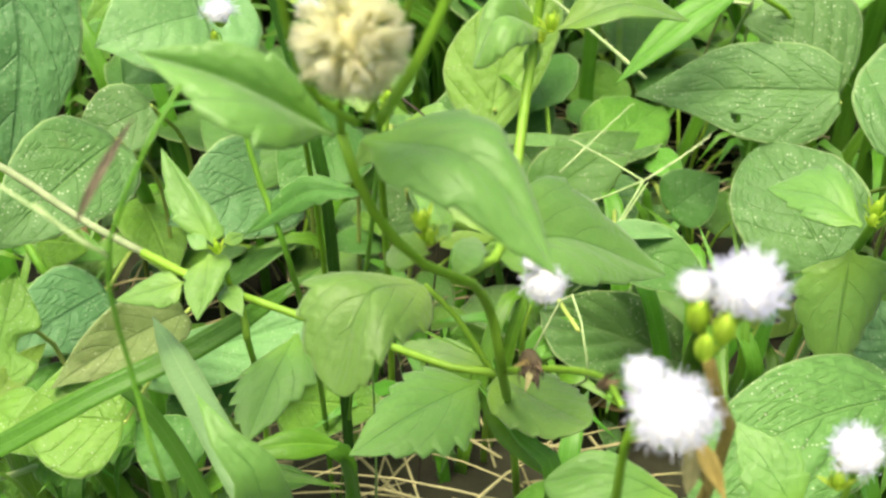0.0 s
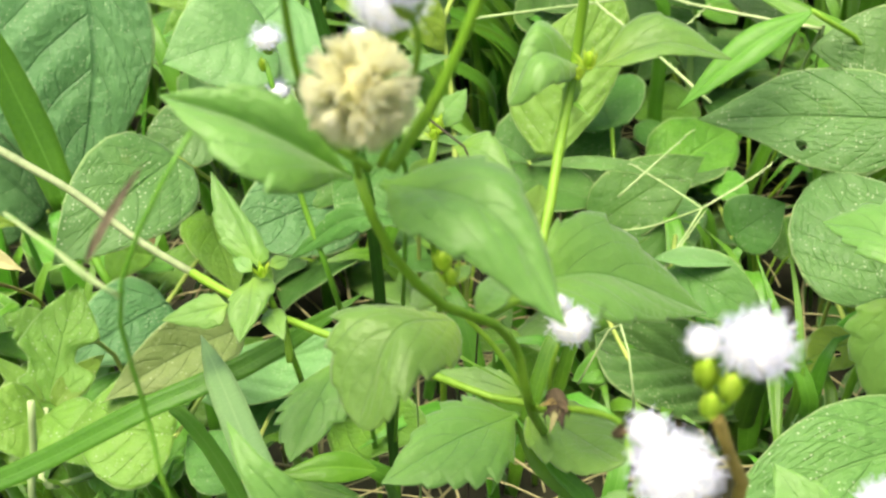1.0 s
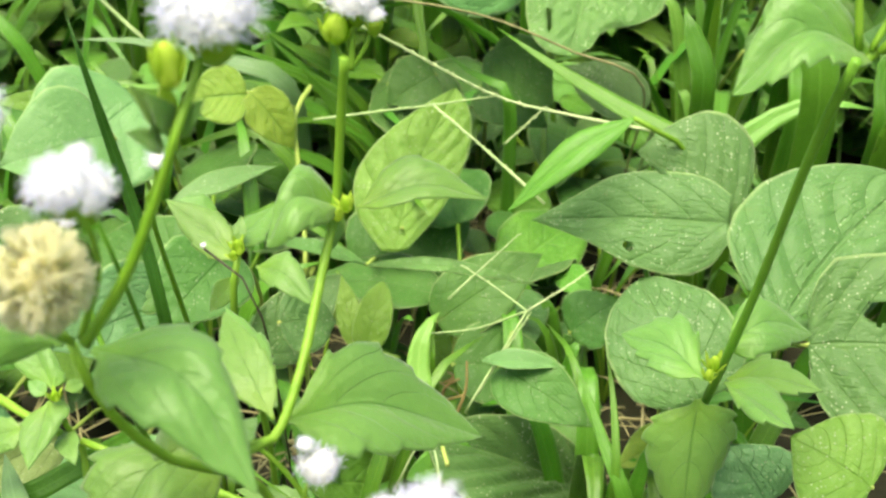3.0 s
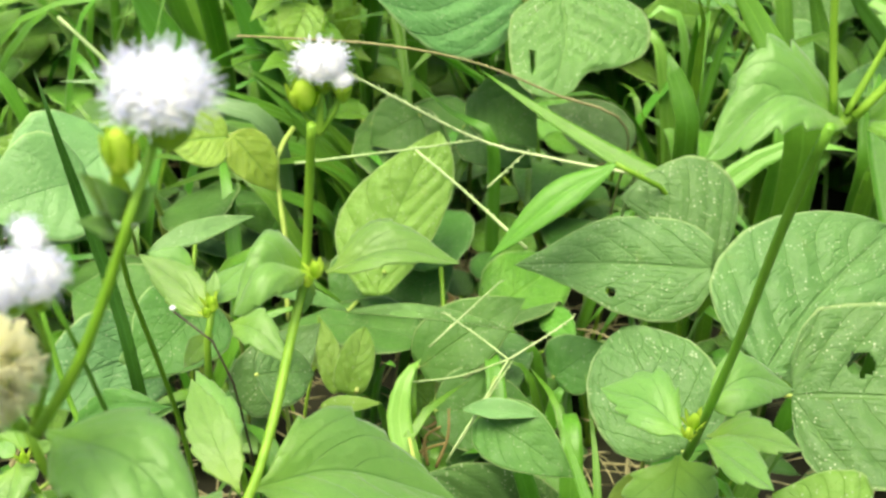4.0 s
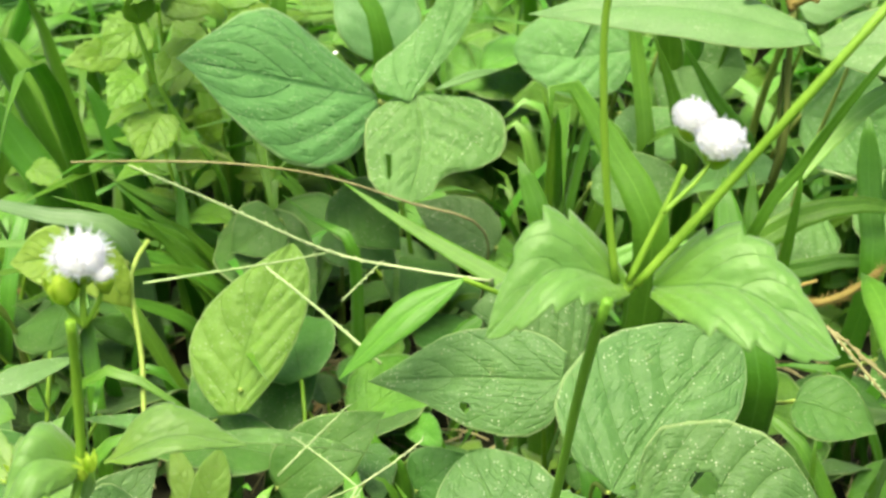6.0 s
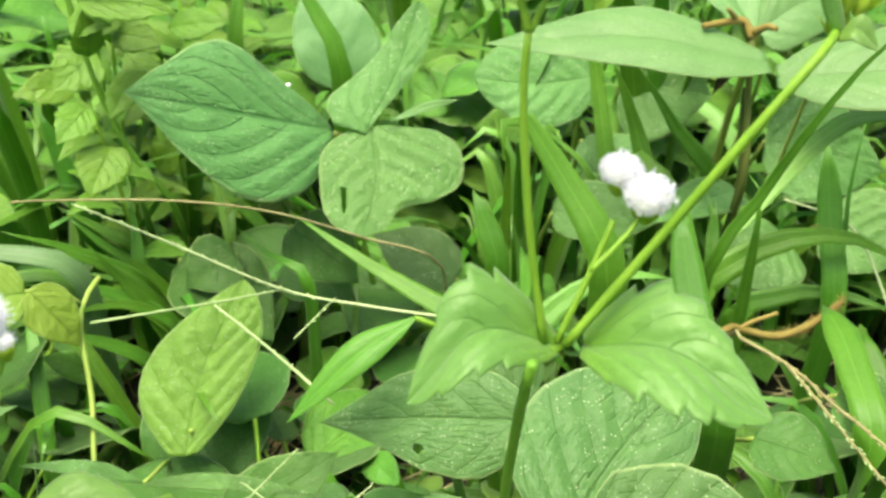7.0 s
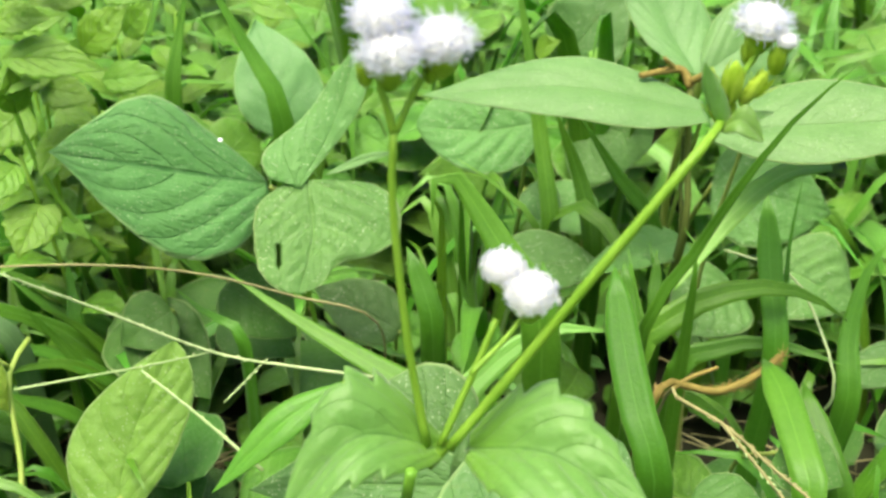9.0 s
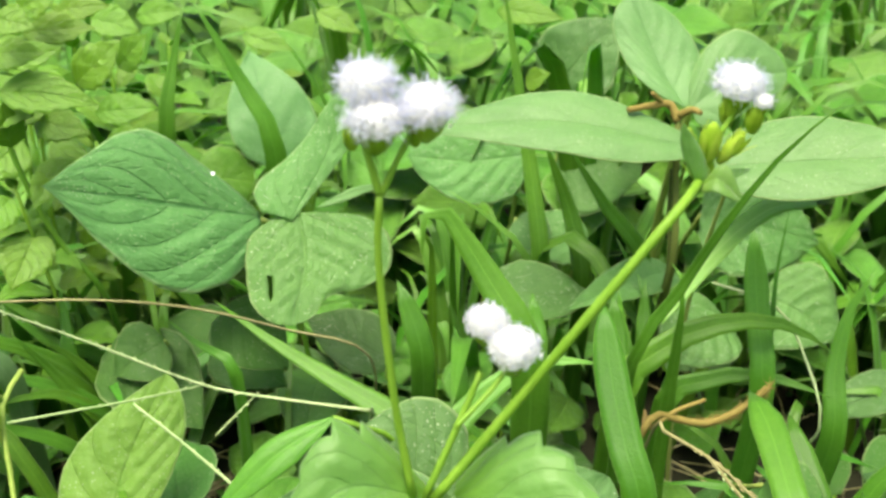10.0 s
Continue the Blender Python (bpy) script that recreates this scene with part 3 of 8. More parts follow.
def seed_head(parent, at, r, aim=(0, -0.4, 1), seed=0):
    """A ripe head: cream bristles on dark seeds, all round a small core."""
    rng = np.random.default_rng(seed)
    at = np.asarray(at, float)
    a, b, w = around(aim)
    v, f = cup_data(at - w * r * 0.25, aim, r * 0.40, r * 0.5, seed)
    head = part("seed_head", mesh_of("seed_head", v, f), CUP, parent, "round cream seed head of dry bristles")
    count = 80
    k = np.arange(count) + 0.5
    ct = 1 - k / count * 1.7
    phi = k * 2.39996
    st = np.sqrt(np.clip(1 - ct**2, 0, 1))
    dirs = st[:, None] * (np.cos(phi)[:, None] * a + np.sin(phi)[:, None] * b) + ct[:, None] * w
    dirs += rng.normal(0, 0.08, dirs.shape)
    sv, sf = [], []
    for i in range(9):
        th = math.pi * i / 8
        for k in range(16):
            t = 2 * math.pi * k / 16
            sv.append(at + 0.46 * r * (math.sin(th) * (math.cos(t) * a + math.sin(t) * b) + math.cos(th) * w))
    sf += [(i * 16 + k, i * 16 + 16 + k, i * 16 + 16 + (k + 1) % 16, i * 16 + (k + 1) % 16) for i in range(8) for k in range(16)]
    part("seed_core", mesh_of("seed_core", sv, sf), SEED, head, "yellowish core under the bristles")
    bv, bf = [], []
    for d in dirs:
        fan = d + rng.normal(0, 0.17, (15, 3))
        spikes(bv, bf, np.repeat((at + d * r * 0.40)[None], 15, 0), fan, rng.uniform(0.50, 0.62, 15) * r, r * 0.011, r * 0.020, 0.06, rng)
    part("bristle_ball", mesh_of("bristle_ball", bv, bf), PAPPUS, head)
    return head


def bud(parent, at, r, aim=(0, 0, 1), seed=0, mat=None, long=1.9, spread=0.12):
    """A closed bud: a slim core wrapped in two whorls of pointed bracts."""
    rng = np.random.default_rng(seed)
    at = np.asarray(at, float)
    a, b, w = around(aim)
    verts, faces = [], []
    sides = 10
    rows = ((-1.0, 0.25), (-0.7, 0.62), (-0.2, 0.80), (0.3, 0.72), (0.65, 0.50), (0.85, 0.2))
    for h, rad in rows:
        for s in range(sides):
            t = 2 * math.pi * s / sides
            verts.append(at + w * r * long * h + r * rad * (math.cos(t) * a + math.sin(t) * b))
    for i in range(len(rows) - 1):
        for s in range(sides):
            p, q = i * sides + s, i * sides + (s + 1) % sides
            faces.append((p, q, q + sides, p + sides))
    faces.append(tuple(range(sides))[::-1])
    faces.append(tuple((len(rows) - 1) * sides + k for k in range(sides)))
    whole = part("bud", mesh_of("bud", verts, faces), mat or BUD, parent, "closed yellow-green bud" if mat in (None, BUD, CUP) else "withered brown bud")
    for k in range(9):
        verts, faces = [], []
        t = k * 2.39996 + rng.uniform(-0.3, 0.3)
        out, tan = math.cos(t) * a + math.sin(t) * b, -math.sin(t) * a + math.cos(t) * b
        top = rng.uniform(0.45, 1.25) if k % 2 else rng.uniform(0.0, 0.7)
        flare = spread * rng.uniform(0.3, 2.2)
        k0 = 0
        for j in range(6):
            u = j / 5
            h = -0.95 + (top + 0.95) * u
            rad = float(np.interp(h, (-1.0, -0.7, -0.2, 0.3, 0.65, 0.85, 1.3), (0.25, 0.62, 0.80, 0.72, 0.50, 0.3, 0.22))) + 0.10 + flare * u * u * 2
            wide = 0.40 * (0.5 + 1.2 * u - 1.7 * u**3) + 0.01
            for q in (-1, 0, 1):
                verts.append(at + w * r * long * h + r * (rad + (0.09 if q == 0 else 0.0)) * out + r * wide * q * tan)
        for j in range(5):
            for q in (0, 1):
                p = k0 + 3 * j + q
                faces.append((p, p + 1, p + 4, p + 3))
        part("bract", mesh_of("bract", verts, faces), mat or BUD, whole)
    return whole


def fringe(parent, points, r, seed=0):
    """Short dry hairs round the end of a curled stalk."""
    rng = np.random.default_rng(seed)
    line = glide(points, 40)
    ways = unit(line[-1] - line[0]) * 0.5 + rng.normal(0, 0.6, (240, 3))
    v, f = [], []
    spikes(v, f, line[rng.integers(0, 41, 240)], ways, rng.uniform(0.7, 1.5, 240) * r, r * 0.09, r * 0.03, 0.3, rng)
    return part("hair_fringe", mesh_of("hair_fringe", v, f), CURL, parent)


def seed_stalk(parent, points, r, seeds=18, mat=None, seed_mat=None, grain=0.0016, start=0.3, seed=0):
    """A thin grass stalk with small grains set along it."""
    st = stem(parent, points, r, r * 0.6, mat or STALK_PALE, "stalk")
    rng = np.random.default_rng(seed)
    line = glide(points, 60)
    tang = np.gradient(line, axis=0)
    v, f = [], []
    for i in np.linspace(60 * start, 60, seeds).astype(int):
        t = unit(tang[i])
        out = unit(rng.normal(0, 1, 3) - t * 0.0)
        out = unit(out - t * (out @ t))
        way = unit(t + out * 0.45)
        a, b, w = around(way)
        p = line[i] + out * r * 0.8
        k = len(v)
        for c, rr in ((0, 0.1), (0.3, 0.22), (0.7, 0.18), (1.0, 0.02)):
            for s in range(5):
                an = 1.2566 * s
                v.append(p + w * grain * c + grain * rr * (math.cos(an) * a + math.sin(an) * b))
        for j in range(3):
            for s in range(5):
                p0, p1 = k + 5 * j + s, k + 5 * j + (s + 1) % 5
                f.append((p0, p1, p1 + 5, p0 + 5))
    part("spikelet", mesh_of("spikelet", v, f), seed_mat or STALK_PALE, parent)
    return st


# ---- ground ----


def lumps(x, y):
    return 0.006 * noise.noise((x * 6, y * 6, 0.3)) + 0.003 * noise.noise((x * 25, y * 25, 1.7))


def make_ground():
    xs = np.unique(np.round(np.r_[-4000, -400, -60, -12, -4, np.linspace(-1.6, 1.8, 90), 4, 12, 60, 400, 4000], 4))
    ys = np.unique(np.round(np.r_[-4000, -400, -60, -10, -2, np.linspace(-0.5, 3.0, 100), 6, 15, 60, 400, 4000], 4))
    verts = [(x, y, lumps(x, y) if abs(x) < 3 and abs(y) < 5 else 0.0) for y in ys for x in xs]
    w = len(xs)
    faces = [(j * w + i, j * w + i + 1, (j + 1) * w + i + 1, (j + 1) * w + i) for j in range(len(ys) - 1) for i in range(w - 1)]
    ob = new("ground", mesh_of("ground", verts, faces))
    ob.data.materials.append(SOIL)
    ob.data.materials.append(TURF)
    for face in ob.data.polygons:
        x, y = face.center[0], face.center[1]
        ragged = 0.3 * noise.noise((x * 2.5, y * 2.5, 4.0)) + 0.2 * noise.noise((x * 9, y * 9, 7.0))
        face.material_index = 1 if math.hypot(x / 0.8, (y - 0.55) / 0.9) + ragged > 1 else 0
    return tagged(ob, "dark moist soil under the weeds, turf further off", "ground", kind="structure")


make_ground()

# ---- the plants, from the foreground back ----

# foreground weed with the seed head

plant = thing("flowering_weed", (-0.0648, 0.3452, 0.0000), "slender green weed with white fluffy flowers and a cream seed head", "weed", "white-flowering weeds")
stem(plant, ((-0.0648, 0.3452, -0.0040), (-0.0710, 0.2933, 0.0742), (-0.0772, 0.2214, 0.1483), (-0.0795, 0.2150, 0.1648), (-0.0833, 0.2040, 0.1789), (-0.0892, 0.1974, 0.1854), (-0.0952, 0.1946, 0.1930), (-0.0992, 0.1924, 0.2018), (-0.1016, 0.1923, 0.2107)), 0.00125, 0.00078)
weed_fold(plant, ((-0.1025, 0.1922, 0.2104), (-0.1153, 0.1905, 0.2186), (-0.1272, 0.1889, 0.2234)), (-0.1133, 0.1924, 0.2232), (-0.1144, 0.1786, 0.2175), at=0.5, teeth=4, cut=0.1, bow=0.16, seed=1)
weed_fold(plant, ((-0.0986, 0.1921, 0.2099), (-0.0831, 0.1835, 0.2110), (-0.0724, 0.1749, 0.1992)), (-0.0804, 0.1899, 0.2133), (-0.0878, 0.1774, 0.2080), at=0.5, teeth=4, cut=0.08, bow=0.16, seed=2)
stem(plant, ((-0.1016, 0.1923, 0.2107), (-0.1010, 0.1865, 0.2170), (-0.0997, 0.1805, 0.2226)), 0.00062, 0.00045)
seed_head(plant, (-0.0982, 0.1764, 0.2304), 0.00727, (0.05, -0.75, 0.75), 3)
stem(plant, ((-0.0956, 0.1816, 0.2174), (-0.0900, 0.1839, 0.2263), (-0.0854, 0.1861, 0.2370), (-0.0822, 0.1875, 0.2460), (-0.0806, 0.1933, 0.2514), (-0.0798, 0.1939, 0.2553)), 0.00086, 0.00057)
flower_head(plant, (-0.0789, 0.1946, 0.2594), 0.00653, (0, -0.35, 1), 4)
bud(plant, (-0.0828, 0.1883, 0.2545), 0.00213, (0, -0.2, 1), 5, long=1.6)
weed(plant, (-0.0831, 0.1905, 0.2442), (-0.0853, 0.1862, 0.2513), 0.0039, (0.89, -0.46, 0.00), teeth=3, seed=6)
weed(plant, (-0.0842, 0.1911, 0.2440), (-0.0874, 0.1868, 0.2519), 0.0041, (0.90, -0.42, 0.14), teeth=3, seed=7)
weed(plant, (-0.0839, 0.1908, 0.2434), (-0.0793, 0.1907, 0.2490), 0.0036, (-0.36, -0.89, 0.27), teeth=3, seed=8)
weed(plant, (-0.0846, 0.1899, 0.2423), (-0.0875, 0.1842, 0.2470), 0.0034, (0.92, -0.18, 0.35), teeth=3, seed=9)
weed(plant, (-0.0838, 0.1909, 0.2457), (-0.0839, 0.1884, 0.2523), 0.0027, (0.71, -0.66, -0.25), mat=BUD, teeth=0, seed=10)
stem(plant, ((-0.0987, 0.1855, 0.2153), (-0.1043, 0.1845, 0.2204), (-0.1063, 0.1800, 0.2310), (-0.1064, 0.1762, 0.2426)), 0.00062, 0.00045)
flower_head(plant, (-0.1076, 0.1754, 0.2472), 0.00440, (0, -0.35, 1), 11)
flower_head(plant, (-0.1045, 0.1779, 0.2511), 0.00453, (0, -0.35, 1), 12)
stem(plant, ((-0.0976, 0.1860, 0.2156), (-0.0934, 0.1838, 0.2265), (-0.0912, 0.1776, 0.2360), (-0.0916, 0.1743, 0.2412)), 0.00055, 0.00038)
flower_head(plant, (-0.0916, 0.1707, 0.2459), 0.00377, (0, -0.35, 1), 13)
bud(plant, (-0.1018, 0.1875, 0.2193), 0.00075, (0, -0.2, 1), 14, spread=0.4, long=1.6)
bud(plant, (-0.0909, 0.2022, 0.1914), 0.00124, (0, -0.2, 1), 15, spread=0.4, long=1.6)
bud(plant, (-0.0898, 0.2018, 0.1887), 0.00112, (0, -0.2, 1), 16, spread=0.4, long=1.6)
bud(plant, (-0.0889, 0.2055, 0.1870), 0.00089, (0, -0.2, 1), 17, spread=0.4, long=1.6)
weed(plant, (-0.0898, 0.2013, 0.1880), (-0.0870, 0.2063, 0.1881), 0.0027, (0.41, -0.26, 0.88), teeth=3, seed=18)
weed(plant, (-0.0898, 0.2004, 0.1865), (-0.0974, 0.2117, 0.1791), 0.0067, (-0.83, -0.21, 0.52), teeth=4, seed=19)
weed(plant, (-0.0859, 0.2018, 0.1810), (-0.0823, 0.2225, 0.1761), 0.0056, (0.34, 0.16, 0.93), teeth=4, seed=20)
stem(plant, ((-0.0767, 0.2206, 0.1489), (-0.0688, 0.2095, 0.1580), (-0.0631, 0.1925, 0.1695), (-0.0631, 0.1701, 0.1818)), 0.00073, 0.00043)
weed_fold(plant, ((-0.0922, 0.2284, 0.1625), (-0.1011, 0.2174, 0.1669), (-0.1066, 0.2065, 0.1545)), (-0.1119, 0.2211, 0.1672), (-0.0967, 0.2077, 0.1624), at=0.45, at_b=0.5, shape='round', teeth=5, cut=0.12, bow=0.1, seed=21)
bud(plant, (-0.0724, 0.2138, 0.1551), 0.00200, (0.25, -0.5, -0.8), 22, mat=DRY_DARK, long=1.6, spread=0.2)
leaf(plant, (-0.0722, 0.2136, 0.1565), (-0.0737, 0.2078, 0.1539), 0.0014, (0.02, -0.41, 0.91), mat=STRAW, shape='lance', fold=0.8, wave=0.2, nu=10, nv=6, name='withered_leaf', seed=23)
leaf(plant, (-0.0722, 0.2136, 0.1565), (-0.0714, 0.2081, 0.1544), 0.0016, (-0.08, -0.36, 0.93), mat=DRY_DARK, shape='lance', fold=0.8, wave=0.2, nu=10, nv=6, name='withered_leaf', seed=24)
leaf(plant, (-0.0722, 0.2136, 0.1565), (-0.0750, 0.2095, 0.1559), 0.0012, (0.25, -0.29, 0.92), mat=DRY_DARK, shape='lance', fold=0.8, wave=0.2, nu=10, nv=6, name='withered_leaf', seed=25)
leaf(plant, (-0.0722, 0.2136, 0.1565), (-0.0705, 0.2099, 0.1567), 0.0014, (-0.39, -0.12, 0.91), mat=DRY_DARK, shape='lance', fold=0.8, wave=0.2, nu=10, nv=6, name='withered_leaf', seed=26)
leaf(plant, (-0.0722, 0.2136, 0.1565), (-0.0757, 0.2107, 0.1574), 0.0010, (0.50, -0.34, 0.80), mat=DRY, shape='lance', fold=0.8, wave=0.2, nu=10, nv=6, name='withered_leaf', seed=27)
bud(plant, (-0.0632, 0.1839, 0.1747), 0.00100, (0.6, -0.3, 0.4), 28, mat=DRY_DARK, spread=0.5)
stem(plant, ((-0.0737, 0.2193, 0.1507), (-0.0739, 0.2166, 0.1603), (-0.0728, 0.2161, 0.1666)), 0.00052, 0.00039)
flower_head(plant, (-0.0708, 0.2172, 0.1701), 0.00388, (0, -0.35, 1), 29, florets=90)
flower_head(plant, (-0.0731, 0.2176, 0.1743), 0.00173, (0, -0.35, 1), 30, florets=50)
stem(plant, ((-0.0858, 0.2043, 0.1794), (-0.0817, 0.2183, 0.1731), (-0.0784, 0.2226, 0.1735), (-0.0757, 0.2351, 0.1802), (-0.0734, 0.2500, 0.1924), (-0.0718, 0.2570, 0.2011), (-0.0703, 0.2565, 0.2190), (-0.0690, 0.2532, 0.2323)), 0.00099, 0.00092)
weed_fold(plant, ((-0.0805, 0.2400, 0.1628), (-0.0642, 0.2502, 0.1598), (-0.0418, 0.2605, 0.1447)), (-0.0633, 0.2617, 0.1660), (-0.0621, 0.2372, 0.1572), at=0.5, teeth=5, cut=0.11, seed=31)
weed(plant, (-0.0795, 0.2234, 0.1750), (-0.0928, 0.2476, 0.1823), 0.0092, (-0.07, -0.33, 0.94), seed=32)
weed_fold(plant, ((-0.0717, 0.2572, 0.2012), (-0.0790, 0.2516, 0.2052), (-0.0835, 0.2460, 0.1977)), (-0.0793, 0.2584, 0.2085), (-0.0765, 0.2453, 0.2017), at=0.5, teeth=4, cut=0.04, shape='ovate', bow=0.2, seed=33)
weed_fold(plant, ((-0.0678, 0.2581, 0.2003), (-0.0554, 0.2605, 0.2045), (-0.0426, 0.2629, 0.2006)), (-0.0564, 0.2661, 0.2081), (-0.0556, 0.2562, 0.2036), at=0.5, teeth=3, cut=0.06, seed=34)
bud(plant, (-0.0693, 0.2539, 0.2033), 0.00124, (0, -0.2, 1), 35, spread=0.4, long=1.6)
bud(plant, (-0.0710, 0.2546, 0.2005), 0.00094, (0, -0.2, 1), 36, spread=0.4, long=1.6)
weed(plant, (-0.0707, 0.2604, 0.1972), (-0.0731, 0.2604, 0.1896), 0.0036, (-0.40, -0.91, 0.13), teeth=3, seed=37)
stem(plant, ((-0.0684, 0.2586, 0.2282), (-0.0683, 0.2593, 0.2328), (-0.0682, 0.2606, 0.2366)), 0.00072, 0.00057)
stem(plant, ((-0.0684, 0.2586, 0.2282), (-0.0656, 0.2596, 0.2328), (-0.0650, 0.2608, 0.2361)), 0.00051, 0.00041)
stem(plant, ((-0.0684, 0.2586, 0.2282), (-0.0711, 0.2587, 0.2324), (-0.0714, 0.2599, 0.2357)), 0.00051, 0.00041)
flower_head(plant, (-0.0680, 0.2601, 0.2411), 0.00486, (0, -0.35, 1), 38, florets=110)
flower_head(plant, (-0.0642, 0.2586, 0.2386), 0.00212, (0, -0.35, 1), 39, florets=50, cup=1.9)
bud(plant, (-0.0709, 0.2580, 0.2363), 0.00273, (0, -0.2, 1), 40, long=1.15)

# low leafy weed under it

plant = thing("leafy_weed", (-0.0764, 0.3681, 0.0000), "low green weed with broad serrated leaves under the flowers", "weed", "young weeds")
weed_fold(plant, ((-0.0804, 0.2604, 0.1155), (-0.0940, 0.2465, 0.1181), (-0.1073, 0.2325, 0.1177)), (-0.0988, 0.2542, 0.1199), (-0.0881, 0.2359, 0.1157), at=0.52, teeth=7, cut=0.14, seed=41)
weed_fold(plant, ((-0.0764, 0.2597, 0.1178), (-0.0662, 0.2477, 0.1196), (-0.0583, 0.2358, 0.1241)), (-0.0606, 0.2527, 0.1210), (-0.0716, 0.2394, 0.1183), at=0.5, shape='round', teeth=5, cut=0.07, bow=0.14, seed=42)
weed_fold(plant, ((-0.0808, 0.2620, 0.1130), (-0.0727, 0.2560, 0.1053), (-0.0638, 0.2500, 0.0961)), (-0.0693, 0.2578, 0.1062), (-0.0763, 0.2539, 0.1041), at=0.4, shape='lance', teeth=0, mat=GRASS, seed=310)
weed_fold(plant, ((-0.1134, 0.2620, 0.0947), (-0.1245, 0.2585, 0.0978), (-0.1364, 0.2550, 0.0974)), (-0.1242, 0.2618, 0.0996), (-0.1248, 0.2553, 0.0960), at=0.5, shape='lance', teeth=0, mat=GRASS, seed=341)
weed_fold(plant, ((-0.0432, 0.2150, 0.1236), (-0.0560, 0.2150, 0.1298), (-0.0687, 0.2150, 0.1275)), (-0.0553, 0.2183, 0.1318), (-0.0589, 0.2068, 0.1245), at=0.4, shape='ovate', teeth=4, cut=0.06, seed=311)
weed(plant, (-0.0789, 0.2699, 0.1129), (-0.1004, 0.2762, 0.1141), 0.0078, (-0.10, -0.50, 0.86), seed=43)
weed_fold(plant, ((-0.1295, 0.3109, 0.0918), (-0.1341, 0.2935, 0.0888), (-0.1381, 0.2762, 0.0828)), (-0.1437, 0.2906, 0.0881), (-0.1225, 0.2952, 0.0890), at=0.45, teeth=6, cut=0.16, seed=44)
stem(plant, ((-0.0764, 0.3681, -0.0040), (-0.0767, 0.3263, 0.0571), (-0.0770, 0.2645, 0.1142), (-0.0880, 0.2657, 0.1158), (-0.0997, 0.2676, 0.1192), (-0.1209, 0.2721, 0.1241), (-0.1355, 0.2745, 0.1283)), 0.00117, 0.00093)
stem(plant, ((-0.0770, 0.2645, 0.1142), (-0.0854, 0.2638, 0.1299), (-0.0928, 0.2621, 0.1402)), 0.00078, 0.00059)
stem(plant, ((-0.0997, 0.2674, 0.1190), (-0.1122, 0.2845, 0.1101), (-0.1266, 0.3071, 0.0929)), 0.00065, 0.00061)

# low white heads by the foreground weed

plant = thing("flowering_weed", (-0.0457, 0.2330, 0.0000), "slender green weed with white fluffy flower heads and yellow-green buds", "weed", "white-flowering weeds")
stem(plant, ((-0.0457, 0.2330, -0.0040), (-0.0464, 0.2146, 0.0846), (-0.0472, 0.1762, 0.1692), (-0.0504, 0.1723, 0.1825), (-0.0529, 0.1687, 0.1904)), 0.00125, 0.00089, mat=CURL)
flower_head(plant, (-0.0494, 0.1687, 0.2020), 0.00458, (0, -0.35, 1), 45)
flower_head(plant, (-0.0553, 0.1712, 0.2001), 0.00246, (0, -0.35, 1), 46, florets=70)
bud(plant, (-0.0551, 0.1684, 0.1978), 0.00145, (0, -0.2, 1), 47, mat=CUP)
bud(plant, (-0.0526, 0.1647, 0.1986), 0.00132, (0, -0.2, 1), 48)
bud(plant, (-0.0549, 0.1636, 0.1965), 0.00122, (0, -0.2, 1), 49)
stem(plant, ((-0.0524, 0.1693, 0.1913), (-0.0504, 0.1687, 0.1962), (-0.0494, 0.1689, 0.1986)), 0.00052, 0.00041)
stem(plant, ((-0.0524, 0.1693, 0.1913), (-0.0544, 0.1700, 0.1951), (-0.0550, 0.1709, 0.1979)), 0.00045, 0.00035)

plant = thing("flowering_weed", (-0.0622, 0.2239, 0.0000), "slender green weed with two crowded white fluffy flower heads", "weed", "white-flowering weeds")
stem(plant, ((-0.0622, 0.2239, -0.0040), (-0.0624, 0.2070, 0.0832), (-0.0626, 0.1701, 0.1665), (-0.0629, 0.1672, 0.1784), (-0.0621, 0.1651, 0.1839)), 0.00089, 0.00065)
flower_head(plant, (-0.0589, 0.1587, 0.1897), 0.00508, (0, -0.35, 1), 50)
flower_head(plant, (-0.0619, 0.1637, 0.1919), 0.00272, (0, -0.35, 1), 51, florets=80)
stem(plant, ((-0.0629, 0.1672, 0.1784), (-0.0607, 0.1621, 0.1837), (-0.0591, 0.1600, 0.1864)), 0.00054, 0.00040)
leaf(plant, (-0.0535, 0.1662, 0.1795), (-0.0507, 0.1583, 0.1760), 0.0026, (-0.19, -0.45, 0.87), mat=CURL, shape='lance', fold=0.7, wave=0.12, name='withered_leaf', seed=52)
leaf(plant, (-0.0539, 0.1660, 0.1792), (-0.0548, 0.1623, 0.1732), 0.0028, (-0.21, -0.82, 0.54), mat=STRAW, shape='lance', fold=0.7, wave=0.12, name='withered_leaf', seed=53)
leaf(plant, (-0.0529, 0.1666, 0.1786), (-0.0516, 0.1633, 0.1722), 0.0020, (-0.01, -0.89, 0.46), mat=CURL, shape='lance', fold=0.7, wave=0.1, name='withered_leaf', seed=54)

